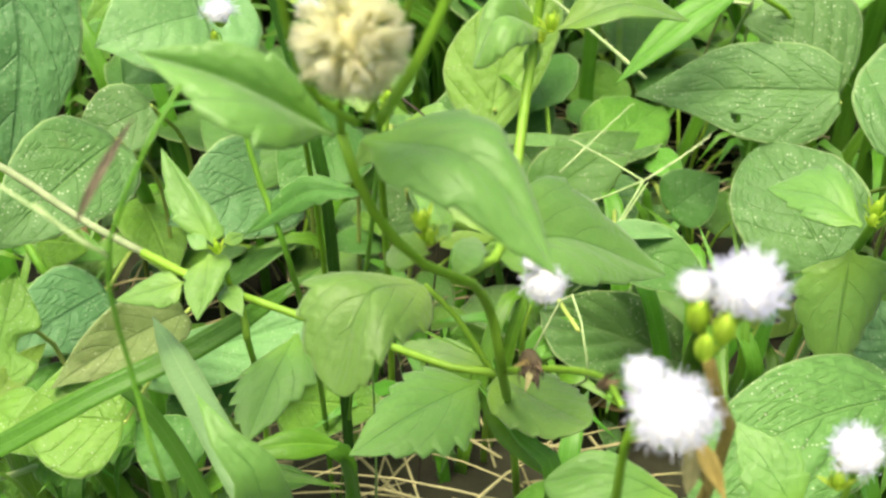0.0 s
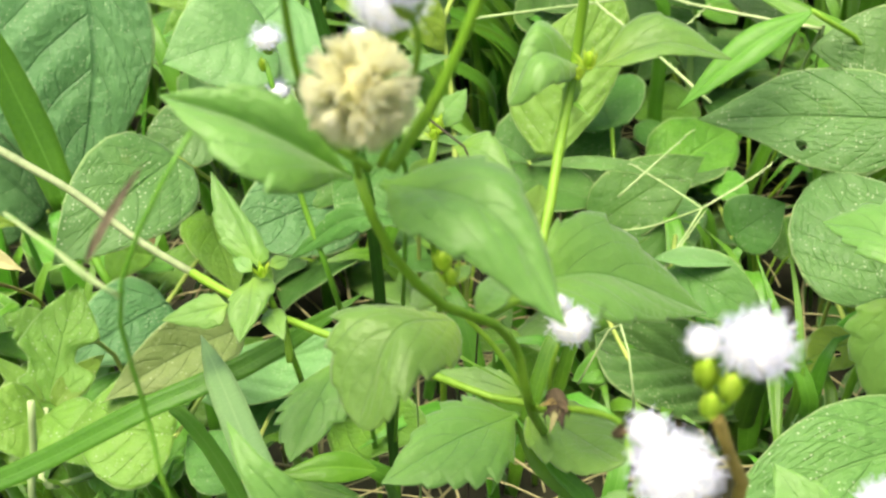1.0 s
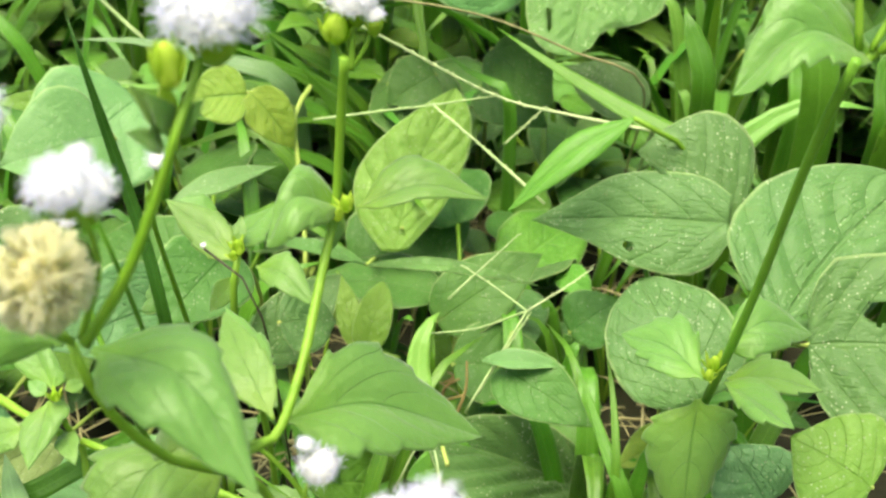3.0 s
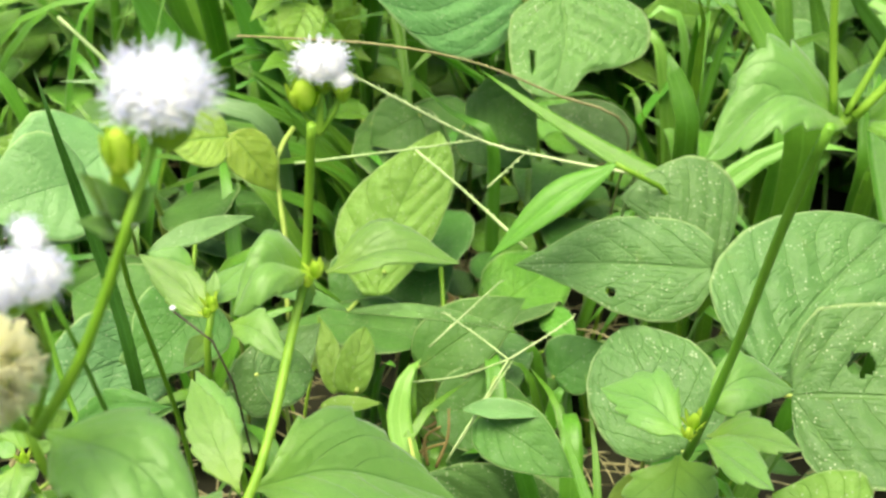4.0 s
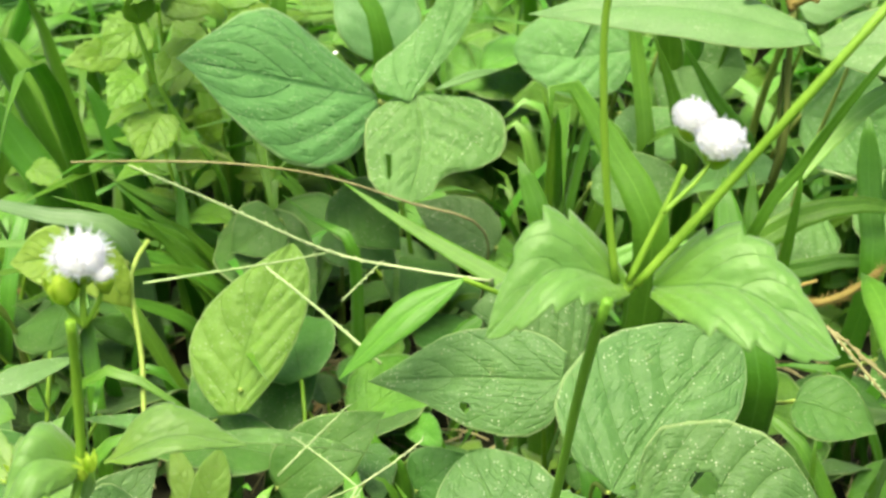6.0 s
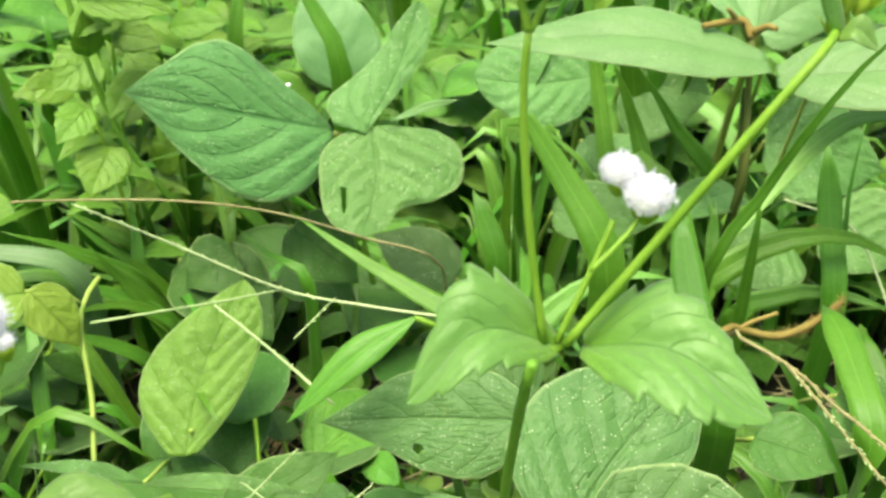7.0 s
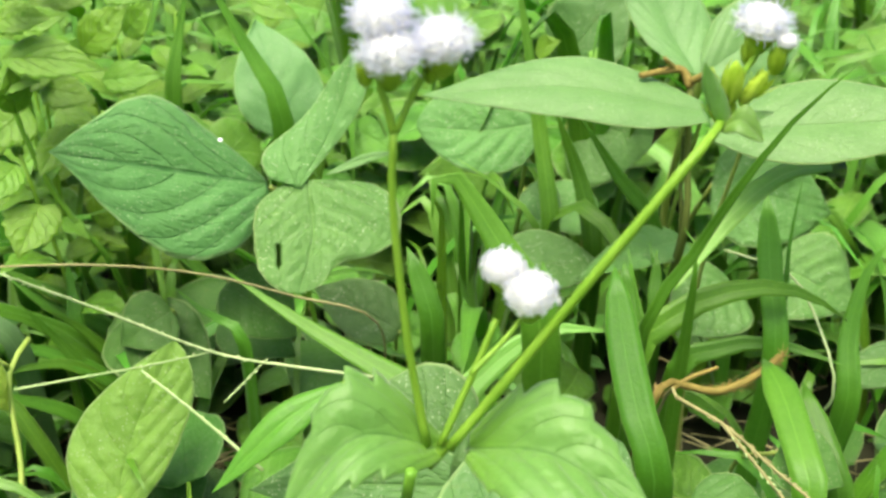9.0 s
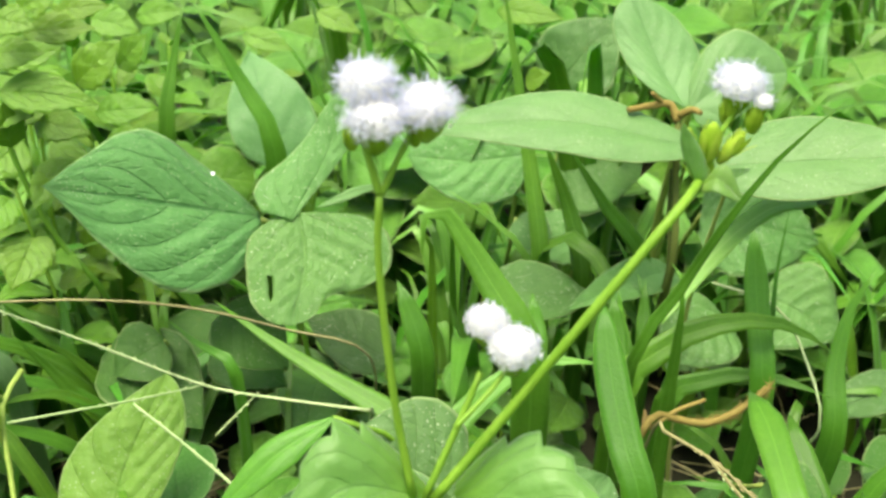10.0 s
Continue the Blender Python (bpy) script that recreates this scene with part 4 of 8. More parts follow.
plant = thing("flowering_weed", (-0.0094, 0.2678, 0.0000), "small weed with one white fluffy head and a pale bud", "weed", "white-flowering weeds")
stem(plant, ((-0.0094, 0.2678, -0.0040), (-0.0151, 0.2406, 0.0726), (-0.0208, 0.1935, 0.1451), (-0.0213, 0.1921, 0.1511)), 0.00070, 0.00055)
flower_head(plant, (-0.0221, 0.1907, 0.1571), 0.00438, (0, -0.35, 1), 55, florets=90)
bud(plant, (-0.0248, 0.1884, 0.1532), 0.00137, (0, -0.2, 1), 56, spread=0.4, long=1.6)

plant = thing("leafy_weed", (-0.0129, 0.2774, 0.0000), "young light-green weed with a broad upright leaf", "weed", "young weeds")
stem(plant, ((-0.0129, 0.2774, -0.0040), (-0.0124, 0.2641, 0.0487), (-0.0119, 0.2308, 0.0975), (-0.0135, 0.2299, 0.1033), (-0.0145, 0.2305, 0.1066)), 0.00077, 0.00060)
weed(plant, (-0.0146, 0.2298, 0.1057), (-0.0266, 0.2449, 0.1184), 0.0146, (-0.07, -0.67, 0.74), teeth=5, seed=57)

# small weed with a leafy bud

plant = thing("leafy_weed", (-0.1084, 0.3712, 0.0000), "young light-green weed with a leafy bud on top", "weed", "young weeds")
stem(plant, ((-0.1084, 0.3712, -0.0040), (-0.1069, 0.3508, 0.0715), (-0.1054, 0.3103, 0.1431), (-0.1044, 0.3105, 0.1530), (-0.1036, 0.3117, 0.1589)), 0.00117, 0.00092)
weed_fold(plant, ((-0.1035, 0.3103, 0.1574), (-0.1124, 0.3180, 0.1624), (-0.1244, 0.3257, 0.1667)), (-0.1099, 0.3220, 0.1650), (-0.1160, 0.3146, 0.1602), at=0.45, teeth=4, cut=0.08, seed=58)
weed_fold(plant, ((-0.0993, 0.3116, 0.1558), (-0.0911, 0.3057, 0.1574), (-0.0826, 0.2999, 0.1518)), (-0.0897, 0.3104, 0.1601), (-0.0931, 0.3024, 0.1553), at=0.45, teeth=4, cut=0.1, seed=59)
weed_fold(plant, ((-0.1056, 0.3120, 0.1604), (-0.1025, 0.3227, 0.1606), (-0.0979, 0.3335, 0.1617)), (-0.1067, 0.3233, 0.1614), (-0.0980, 0.3205, 0.1595), at=0.45, teeth=3, cut=0.08, seed=60)
weed(plant, (-0.1037, 0.3130, 0.1613), (-0.1035, 0.3182, 0.1667), 0.0034, (0.13, -0.72, 0.69), teeth=0, seed=61)
bud(plant, (-0.1031, 0.3101, 0.1621), 0.00153, (0, -0.2, 1), 62, spread=0.4, long=1.6)
bud(plant, (-0.1037, 0.3072, 0.1613), 0.00101, (0, -0.2, 1), 63, spread=0.4, long=1.6)
leaf(plant, (-0.1041, 0.3123, 0.1519), (-0.1123, 0.3134, 0.1409), 0.0063, (-0.47, -0.84, 0.27), mat=WEED, shape='lance', seed=64)
weed_fold(plant, ((-0.0873, 0.2397, 0.1656), (-0.0911, 0.2547, 0.1654), (-0.0977, 0.2697, 0.1695)), (-0.0859, 0.2578, 0.1668), (-0.0936, 0.2519, 0.1646), at=0.4, teeth=4, cut=0.1, seed=312)
leaf(plant, (-0.1330, 0.3633, 0.1475), (-0.1058, 0.3827, 0.1504), 0.0079, (0.23, -0.45, 0.86), mat=BEAN_PALE, shape='lance', seed=65)
weed(plant, (-0.1180, 0.3555, 0.1470), (-0.1309, 0.3544, 0.1516), 0.0083, (0.33, -0.48, 0.81), teeth=3, seed=66)

# creeping weed with a rosette, on a pale stalk

plant = thing("leafy_weed", (-0.1463, 0.3405, 0.0000), "creeping light-green weed with a star of small leaves", "weed", "young weeds")
stem(plant, ((-0.1463, 0.3405, -0.0040), (-0.1422, 0.3179, 0.0652), (-0.1381, 0.2753, 0.1304), (-0.1397, 0.2758, 0.1355), (-0.1408, 0.2773, 0.1383)), 0.00093, 0.00074)
weed_fold(plant, ((-0.1416, 0.2782, 0.1398), (-0.1478, 0.2854, 0.1477), (-0.1549, 0.2927, 0.1567)), (-0.1416, 0.2834, 0.1445), (-0.1520, 0.2828, 0.1458), at=0.45, teeth=4, cut=0.1, seed=67)
weed_fold(plant, ((-0.1482, 0.2732, 0.1325), (-0.1557, 0.2727, 0.1303), (-0.1644, 0.2722, 0.1277)), (-0.1562, 0.2758, 0.1325), (-0.1529, 0.2689, 0.1283), at=0.5, teeth=4, cut=0.08, seed=68)
weed_fold(plant, ((-0.1423, 0.2758, 0.1385), (-0.1421, 0.2674, 0.1348), (-0.1423, 0.2591, 0.1319)), (-0.1371, 0.2736, 0.1373), (-0.1471, 0.2688, 0.1354), at=0.4, teeth=3, cut=0.1, seed=69)
weed_fold(plant, ((-0.1064, 0.2780, 0.1538), (-0.1200, 0.2784, 0.1536), (-0.1348, 0.2789, 0.1416)), (-0.1234, 0.2808, 0.1548), (-0.1171, 0.2747, 0.1523), at=0.5, teeth=7, cut=0.12, mat=BEAN_LOW_SHADED, seed=70)
weed(plant, (-0.1392, 0.2742, 0.1311), (-0.1334, 0.2637, 0.1299), 0.0059, (-0.15, -0.19, 0.97), teeth=3, seed=71)
weed(plant, (-0.1427, 0.2764, 0.1396), (-0.1479, 0.2797, 0.1413), 0.0040, (-0.06, -0.53, 0.84), teeth=0, seed=72)
weed(plant, (-0.1390, 0.2779, 0.1403), (-0.1352, 0.2822, 0.1401), 0.0036, (0.50, -0.39, 0.78), teeth=0, seed=73)
bud(plant, (-0.1400, 0.2745, 0.1412), 0.00112, (0, -0.2, 1), 74, spread=0.4, long=1.6)
stem(plant, ((-0.2859, 0.3620, 0.1573), (-0.2290, 0.3277, 0.1453), (-0.2006, 0.3135, 0.1389), (-0.1867, 0.3050, 0.1349), (-0.1743, 0.2962, 0.1327), (-0.1610, 0.2877, 0.1313)), 0.00139, 0.00097, mat=STALK_GREY, name='runner', label='pale woody runner lying over the litter')
stem(plant, ((-0.1610, 0.2877, 0.1313), (-0.1499, 0.2806, 0.1302), (-0.1393, 0.2745, 0.1298)), 0.00118, 0.00099)
stem(plant, ((-0.1348, 0.2728, 0.1170), (-0.1360, 0.2756, 0.1247), (-0.1381, 0.2753, 0.1304)), 0.00094, 0.00074)

# grass stalk with a brown spike

plant = thing("grass_stalk", (-0.1248, 0.2196, 0.0000), "thin bending grass stalk with a brown spike", "grass")
stem(plant, ((-0.1248, 0.2196, -0.0040), (-0.1247, 0.2031, 0.0837), (-0.1245, 0.1666, 0.1674), (-0.1272, 0.1679, 0.1857), (-0.1280, 0.1670, 0.1971), (-0.1275, 0.1661, 0.2068), (-0.1231, 0.1677, 0.2175), (-0.1176, 0.1715, 0.2267)), 0.00049, 0.00030, mat=STEM_DARK)
stem(plant, ((-0.1275, 0.1661, 0.2068), (-0.1306, 0.1645, 0.2101), (-0.1349, 0.1653, 0.2142)), 0.00025, 0.00017, mat=STALK_PALE)
leaf(plant, (-0.1279, 0.1589, 0.2153), (-0.1218, 0.1662, 0.2252), 0.0012, (0.06, -0.82, 0.57), shape='lance', mat=SPIKE, name='spike', fold=0.9, wave=0.15, label='brown dry spike', seed=75)
stem(plant, ((-0.1438, 0.1733, 0.2135), (-0.1341, 0.1689, 0.2094), (-0.1275, 0.1659, 0.2065)), 0.00022, 0.00018, mat=STALK_PALE)

# thin stems behind the seed head

plant = thing("flowering_weed", (-0.1259, 0.3414, 0.0000), "thin weed stem with small white heads", "weed", "white-flowering weeds")
stem(plant, ((-0.1259, 0.3414, -0.0040), (-0.1253, 0.3205, 0.0670), (-0.1247, 0.2796, 0.1341), (-0.1291, 0.2803, 0.1502), (-0.1320, 0.2821, 0.1608), (-0.1360, 0.2863, 0.1780), (-0.1380, 0.2874, 0.1868)), 0.00086, 0.00063, mat=STEM_DARK)
flower_head(plant, (-0.1378, 0.2893, 0.1913), 0.00313, (0, -0.35, 1), 76, florets=60, fuzz=1.7)
flower_head(plant, (-0.1358, 0.2873, 0.1800), 0.00253, (0, -0.35, 1), 77, florets=50, fuzz=1.5)
bud(plant, (-0.1386, 0.2871, 0.1863), 0.00090, (0, -0.2, 1), 78, mat=CUP)

plant = thing("flowering_weed", (-0.1297, 0.3865, 0.0000), "thin weed stem with one tiny white head", "weed", "white-flowering weeds")
stem(plant, ((-0.1297, 0.3865, -0.0040), (-0.1284, 0.3640, 0.0812), (-0.1271, 0.3216, 0.1625), (-0.1241, 0.3169, 0.1744), (-0.1210, 0.3101, 0.1823)), 0.00089, 0.00067)
flower_head(plant, (-0.1211, 0.3110, 0.1841), 0.00265, (0, -0.35, 1), 79, florets=50, fuzz=1.8)

plant = thing("flowering_weed", (-0.1248, 0.3421, 0.0000), "thin weed stem with small white heads", "weed", "white-flowering weeds")
stem(plant, ((-0.1248, 0.3421, -0.0040), (-0.1113, 0.2876, 0.1001), (-0.0978, 0.2130, 0.2003), (-0.0991, 0.2088, 0.2137), (-0.0993, 0.2030, 0.2246)), 0.00056, 0.00040, mat=STEM_DARK)
flower_head(plant, (-0.0960, 0.1890, 0.2361), 0.00436, (0, -0.35, 1), 80)
flower_head(plant, (-0.0973, 0.1936, 0.2392), 0.00199, (0, -0.35, 1), 81, florets=60)

plant = thing("flowering_weed", (-0.0989, 0.3464, 0.0000), "thin dark stem with a withered white head", "weed", "white-flowering weeds")
stem(plant, ((-0.0989, 0.3464, -0.0040), (-0.0939, 0.3157, 0.0850), (-0.0889, 0.2651, 0.1700), (-0.0943, 0.2694, 0.1779), (-0.1015, 0.2707, 0.1831)), 0.00030, 0.00024, mat=STEM_BLACK)
flower_head(plant, (-0.1012, 0.2693, 0.1847), 0.00072, (0, -0.35, 1), 82, florets=24)

# tall weed with large paired leaves, white heads and a bud

plant = thing("flowering_weed", (0.0223, 0.3787, 0.0000), "tall green weed with large serrated leaves and white flower heads", "weed", "white-flowering weeds")
stem(plant, ((0.0223, 0.3787, -0.0040), (0.0203, 0.3541, 0.0650), (0.0184, 0.3094, 0.1300), (0.0209, 0.2952, 0.1639), (0.0211, 0.2760, 0.2020), (0.0215, 0.2637, 0.2238), (0.0221, 0.2584, 0.2328)), 0.00140, 0.00100, mat=STEM_DARK)
weed_fold(plant, ((0.0280, 0.2696, 0.2299), (0.0136, 0.2641, 0.2361), (0.0010, 0.2585, 0.2255)), (0.0118, 0.2705, 0.2447), (0.0130, 0.2551, 0.2332), at=0.5, teeth=5, cut=0.16, shape='ovate', quilt=0.03, seed=83)
weed_fold(plant, ((0.0324, 0.2694, 0.2300), (0.0456, 0.2590, 0.2344), (0.0606, 0.2486, 0.2269)), (0.0469, 0.2681, 0.2425), (0.0409, 0.2471, 0.2315), at=0.45, teeth=6, cut=0.14, shape='ovate', quilt=0.06, seed=84)
stem(plant, ((0.0252, 0.2682, 0.2275), (0.0291, 0.2688, 0.2317)), 0.00120, 0.00096)
stem(plant, ((0.0252, 0.2682, 0.2315), (0.0221, 0.2684, 0.2514), (0.0200, 0.2681, 0.2753), (0.0203, 0.2677, 0.2867)), 0.00079, 0.00061)
stem(plant, ((0.0203, 0.2677, 0.2867), (0.0193, 0.2681, 0.2907), (0.0181, 0.2685, 0.2951)), 0.00069, 0.00060)
stem(plant, ((0.0206, 0.2677, 0.2867), (0.0228, 0.2683, 0.2915), (0.0250, 0.2686, 0.2958)), 0.00056, 0.00052)
flower_head(plant, (0.0186, 0.2699, 0.3035), 0.00470, (0, -0.35, 1), 85)
flower_head(plant, (0.0199, 0.2666, 0.2990), 0.00473, (0, -0.35, 1), 86)
flower_head(plant, (0.0276, 0.2687, 0.3002), 0.00478, (0, -0.35, 1), 87)
bud(plant, (0.0162, 0.2687, 0.2958), 0.00124, (0, -0.2, 1), 88, mat=CUP)
bud(plant, (0.0259, 0.2695, 0.2957), 0.00112, (0, -0.2, 1), 89, mat=CUP)
stem(plant, ((0.0274, 0.2679, 0.2316), (0.0332, 0.2709, 0.2438), (0.0371, 0.2738, 0.2520)), 0.00070, 0.00059)
stem(plant, ((0.0320, 0.2647, 0.2468), (0.0381, 0.2687, 0.2511), (0.0414, 0.2715, 0.2540)), 0.00048, 0.00039)
flower_head(plant, (0.0383, 0.2759, 0.2604), 0.00411, (0, -0.35, 1), 90, florets=110, fuzz=0.5)
flower_head(plant, (0.0424, 0.2716, 0.2576), 0.00485, (0, -0.35, 1), 91, florets=120, fuzz=0.5)
stem(plant, ((0.0289, 0.2674, 0.2313), (0.0425, 0.2680, 0.2492), (0.0549, 0.2673, 0.2667), (0.0681, 0.2709, 0.2819), (0.0750, 0.2830, 0.2827), (0.0762, 0.2842, 0.2840)), 0.00089, 0.00084)
bud(plant, (0.0764, 0.2860, 0.2838), 0.00220, (0.1, -0.2, 1), 92, mat=CUP, long=1.4, spread=0.3)
bud(plant, (0.0729, 0.2840, 0.2889), 0.00115, (-0.2, -0.2, 1), 93, long=2.9, spread=0.04)
bud(plant, (0.0800, 0.2840, 0.2878), 0.00125, (0.6, -0.2, 1), 94, long=2.8, spread=0.04)
bud(plant, (0.0763, 0.2837, 0.2892), 0.00190, (0.05, -0.2, 1), 95, long=2.2, spread=0.05)
bud(plant, (0.0824, 0.2878, 0.2876), 0.00130, (0.4, 0, 1), 96, long=2, spread=0.4)
weed_fold(plant, ((0.0742, 0.2805, 0.2822), (0.0768, 0.2788, 0.2842), (0.0803, 0.2770, 0.2811)), (0.0773, 0.2800, 0.2863), (0.0752, 0.2768, 0.2828), at=0.35, shape='ovate', teeth=0, seed=98)
weed_fold(plant, ((0.0742, 0.2805, 0.2822), (0.0723, 0.2802, 0.2869), (0.0704, 0.2800, 0.2935)), (0.0753, 0.2814, 0.2860), (0.0707, 0.2805, 0.2883), at=0.45, shape='ovate', teeth=0, seed=99)
weed(plant, (0.0766, 0.2832, 0.2818), (0.0858, 0.2892, 0.2821), 0.0021, (0.35, -0.58, 0.73), teeth=0, seed=100)
flower_head(plant, (0.0827, 0.2905, 0.2972), 0.00461, (0, -0.35, 1), 101, florets=110)
flower_head(plant, (0.0861, 0.2876, 0.2948), 0.00200, (0, -0.35, 1), 102, florets=50)
bud(plant, (0.0812, 0.2909, 0.2927), 0.00160, (0, -0.2, 1), 103, mat=CUP)
bud(plant, (0.0850, 0.2882, 0.2918), 0.00159, (0, -0.2, 1), 104, mat=CUP)
stem(plant, ((0.0778, 0.2862, 0.2884), (0.0809, 0.2893, 0.2909), (0.0828, 0.2905, 0.2935)), 0.00059, 0.00048)
weed_fold(plant, ((0.0141, 0.3088, 0.1224), (0.0128, 0.3035, 0.1078), (0.0123, 0.2982, 0.0866)), (0.0012, 0.3082, 0.1093), (0.0249, 0.3080, 0.1128), at=0.4, teeth=6, cut=0.1, seed=105)
weed_fold(plant, ((0.0135, 0.3034, 0.1326), (0.0055, 0.3144, 0.1348), (-0.0050, 0.3254, 0.1310)), (0.0112, 0.3229, 0.1388), (0.0016, 0.3085, 0.1318), at=0.4, teeth=4, seed=106)
weed_fold(plant, ((0.0176, 0.3040, 0.1408), (0.0283, 0.3102, 0.1460), (0.0425, 0.3164, 0.1388)), (0.0268, 0.3164, 0.1496), (0.0296, 0.3031, 0.1419), at=0.45, teeth=3, cut=0.08, seed=107)
weed_fold(plant, ((0.0186, 0.3014, 0.1343), (0.0270, 0.2928, 0.1410), (0.0366, 0.2841, 0.1438)), (0.0285, 0.2985, 0.1433), (0.0279, 0.2865, 0.1403), at=0.5, teeth=4, seed=108)
weed_fold(plant, ((0.0173, 0.2987, 0.1352), (0.0221, 0.2857, 0.1390), (0.0282, 0.2727, 0.1410)), (0.0273, 0.2904, 0.1406), (0.0207, 0.2783, 0.1391), at=0.5, teeth=3, seed=109)
bud(plant, (0.0146, 0.2993, 0.1401), 0.00175, (0, -0.2, 1), 110, spread=0.4, long=1.6)
bud(plant, (0.0130, 0.2964, 0.1387), 0.00123, (0, -0.2, 1), 111, spread=0.4, long=1.6)

# bean vines: the three-part leaf

plant = thing("bean_vine", (-0.0135, 0.6911, 0.0000), "bean vine leaf of three quilted blue-green leaflets with chewed edges", "vine", "bean vines")
bean_fold(plant, ((-0.0225, 0.5683, 0.1681), (-0.0612, 0.5476, 0.1826), (-0.0982, 0.5269, 0.1974)), (-0.0666, 0.5671, 0.2074), (-0.0494, 0.5286, 0.1523), at=0.52, at_b=0.35, mat=BEAN_TEAL, shape=((0, 0.05), (0.1, 0.3), (0.25, 0.6), (0.4, 0.9), (0.52, 1), (0.65, 0.86), (0.8, 0.5), (0.9, 0.27), (1, 0)), other=((0, 0.3), (0.06, 0.6), (0.15, 0.85), (0.3, 1), (0.45, 0.97), (0.6, 0.8), (0.75, 0.53), (0.9, 0.2), (1, 0)), quilt=0.055, veins=4.5, slant=0.6, seed=112)
bean_fold(plant, ((-0.0096, 0.5600, 0.1687), (0.0051, 0.5795, 0.1899), (0.0151, 0.5990, 0.2144)), (-0.0232, 0.5721, 0.1817), (0.0175, 0.5858, 0.1976), at=0.2, at_b=0.7, mat=BEAN_FROST, shape=((0, 0.6), (0.1, 0.95), (0.2, 1), (0.4, 0.72), (0.6, 0.5), (0.8, 0.35), (1, 0.1)), other=((0, 0.1), (0.2, 0.3), (0.4, 0.6), (0.6, 0.9), (0.75, 1), (0.9, 0.75), (1, 0.3)), quilt=0.03, seed=113)
bean_fold(plant, ((-0.0061, 0.5640, 0.1708), (-0.0041, 0.5460, 0.1532), (-0.0098, 0.5280, 0.1367)), (0.0311, 0.5472, 0.1540), (-0.0274, 0.5452, 0.1528), at=0.42, mat=BEAN_FROST, shape=((0, 0.75), (0.06, 0.92), (0.15, 1.02), (0.3, 1.03), (0.42, 1), (0.52, 0.92), (0.6, 0.78), (0.66, 0.66), (0.7, 0.38), (0.78, 0.28), (0.9, 0.25), (1, 0.1)), other='round', nu=70, nv=44, holes=((0.62, -0.6, 0.13, 0.05),), quilt=0.03, seed=114)
weed_fold(plant, ((0.0015, 0.5600, 0.1745), (0.0157, 0.5675, 0.1777), (0.0313, 0.5750, 0.1787)), (0.0158, 0.5698, 0.1790), (0.0161, 0.5652, 0.1763), at=0.4, shape='lance', teeth=0, mat=BEAN_PALE, seed=323)
stem(plant, ((-0.0221, 0.5683, 0.1666), (-0.0158, 0.5687, 0.1637), (-0.0088, 0.5709, 0.1627)), 0.00131, 0.00120, mat=STALK_VINE, name='petiole')
stem(plant, ((-0.0135, 0.6911, -0.0040), (-0.0112, 0.6510, 0.0914), (-0.0088, 0.5709, 0.1627)), 0.00115, 0.00096, STALK_VINE, "petiole")
part('white_speck', mesh_of('white_speck', *cup_data(np.array((-0.0390, 0.5554, 0.1915)), (0.1, -0.5, 0.8), 0.0009, 0.0009)), WHITE_SPOT, plant)

# lobed leaf with a hole

plant = thing("bean_vine", (0.0587, 0.5349, 0.0000), "lobed grey-green bean leaf with a small hole", "vine", "bean vines")
bean_fold(plant, ((0.0420, 0.4260, 0.1144), (0.0099, 0.4347, 0.1106), (-0.0248, 0.4434, 0.1040)), (0.0199, 0.4449, 0.1246), (0.0209, 0.4169, 0.0977), at=0.38, at_b=0.32, shape=((0, 0.55), (0.1, 0.85), (0.2, 0.96), (0.38, 1.0), (0.52, 0.96), (0.64, 0.84), (0.76, 0.58), (0.88, 0.28), (1, 0)), other=((0, 0.35), (0.08, 0.75), (0.2, 0.97), (0.32, 1.0), (0.5, 0.85), (0.7, 0.45), (0.85, 0.2), (1, 0)), holes=((0.5, -0.62, 0.028, 0.09),), nu=80, nv=44, quilt=0.02, seed=115)
bean_fold(plant, ((0.0447, 0.4330, 0.1094), (0.0297, 0.4410, 0.1203), (0.0121, 0.4490, 0.1300)), (0.0464, 0.4575, 0.1398), (0.0222, 0.4425, 0.1223), at=0.42, at_b=0.5, shape='round', quilt=0.02, seed=322)
stem(plant, ((0.0587, 0.5349, -0.0040), (0.0508, 0.5004, 0.0650), (0.0430, 0.4260, 0.1100)), 0.00096, 0.00080, STALK_VINE, "petiole")

# round leaf below the tall weed

plant = thing("bean_vine", (0.0614, 0.4492, 0.0000), "large rounded quilted bean leaf", "vine", "bean vines")
bean_fold(plant, ((0.0488, 0.3647, 0.1131), (0.0666, 0.3855, 0.1261), (0.0924, 0.4063, 0.1418)), (0.0439, 0.4038, 0.1383), (0.0836, 0.3769, 0.1205), at=0.45, shape='round', quilt=0.045, nu=60, nv=40, holes=((0.06, -0.3, 0.02, 0.05),), seed=117)
stem(plant, ((0.0614, 0.4492, -0.0040), (0.0546, 0.4271, 0.0665), (0.0477, 0.3649, 0.1129)), 0.00084, 0.00070, STALK_VINE, "petiole")

plant = thing("bean_vine", (0.0735, 0.4394, 0.0000), "rounded bean leaf with a torn hole", "vine", "bean vines")
bean(plant, (0.0545, 0.3553, 0.1107), (0.1081, 0.3487, 0.1140), 0.0570, (-0.12, -0.59, 0.80), quilt=0.025, shape='round', nu=70, nv=44, holes=((0.36, 0.33, 0.07, 0.13),), seed=118)
stem(plant, ((0.0735, 0.4394, -0.0040), (0.0640, 0.4173, 0.0654), (0.0545, 0.3553, 0.1107)), 0.00082, 0.00069, STALK_VINE, "petiole")

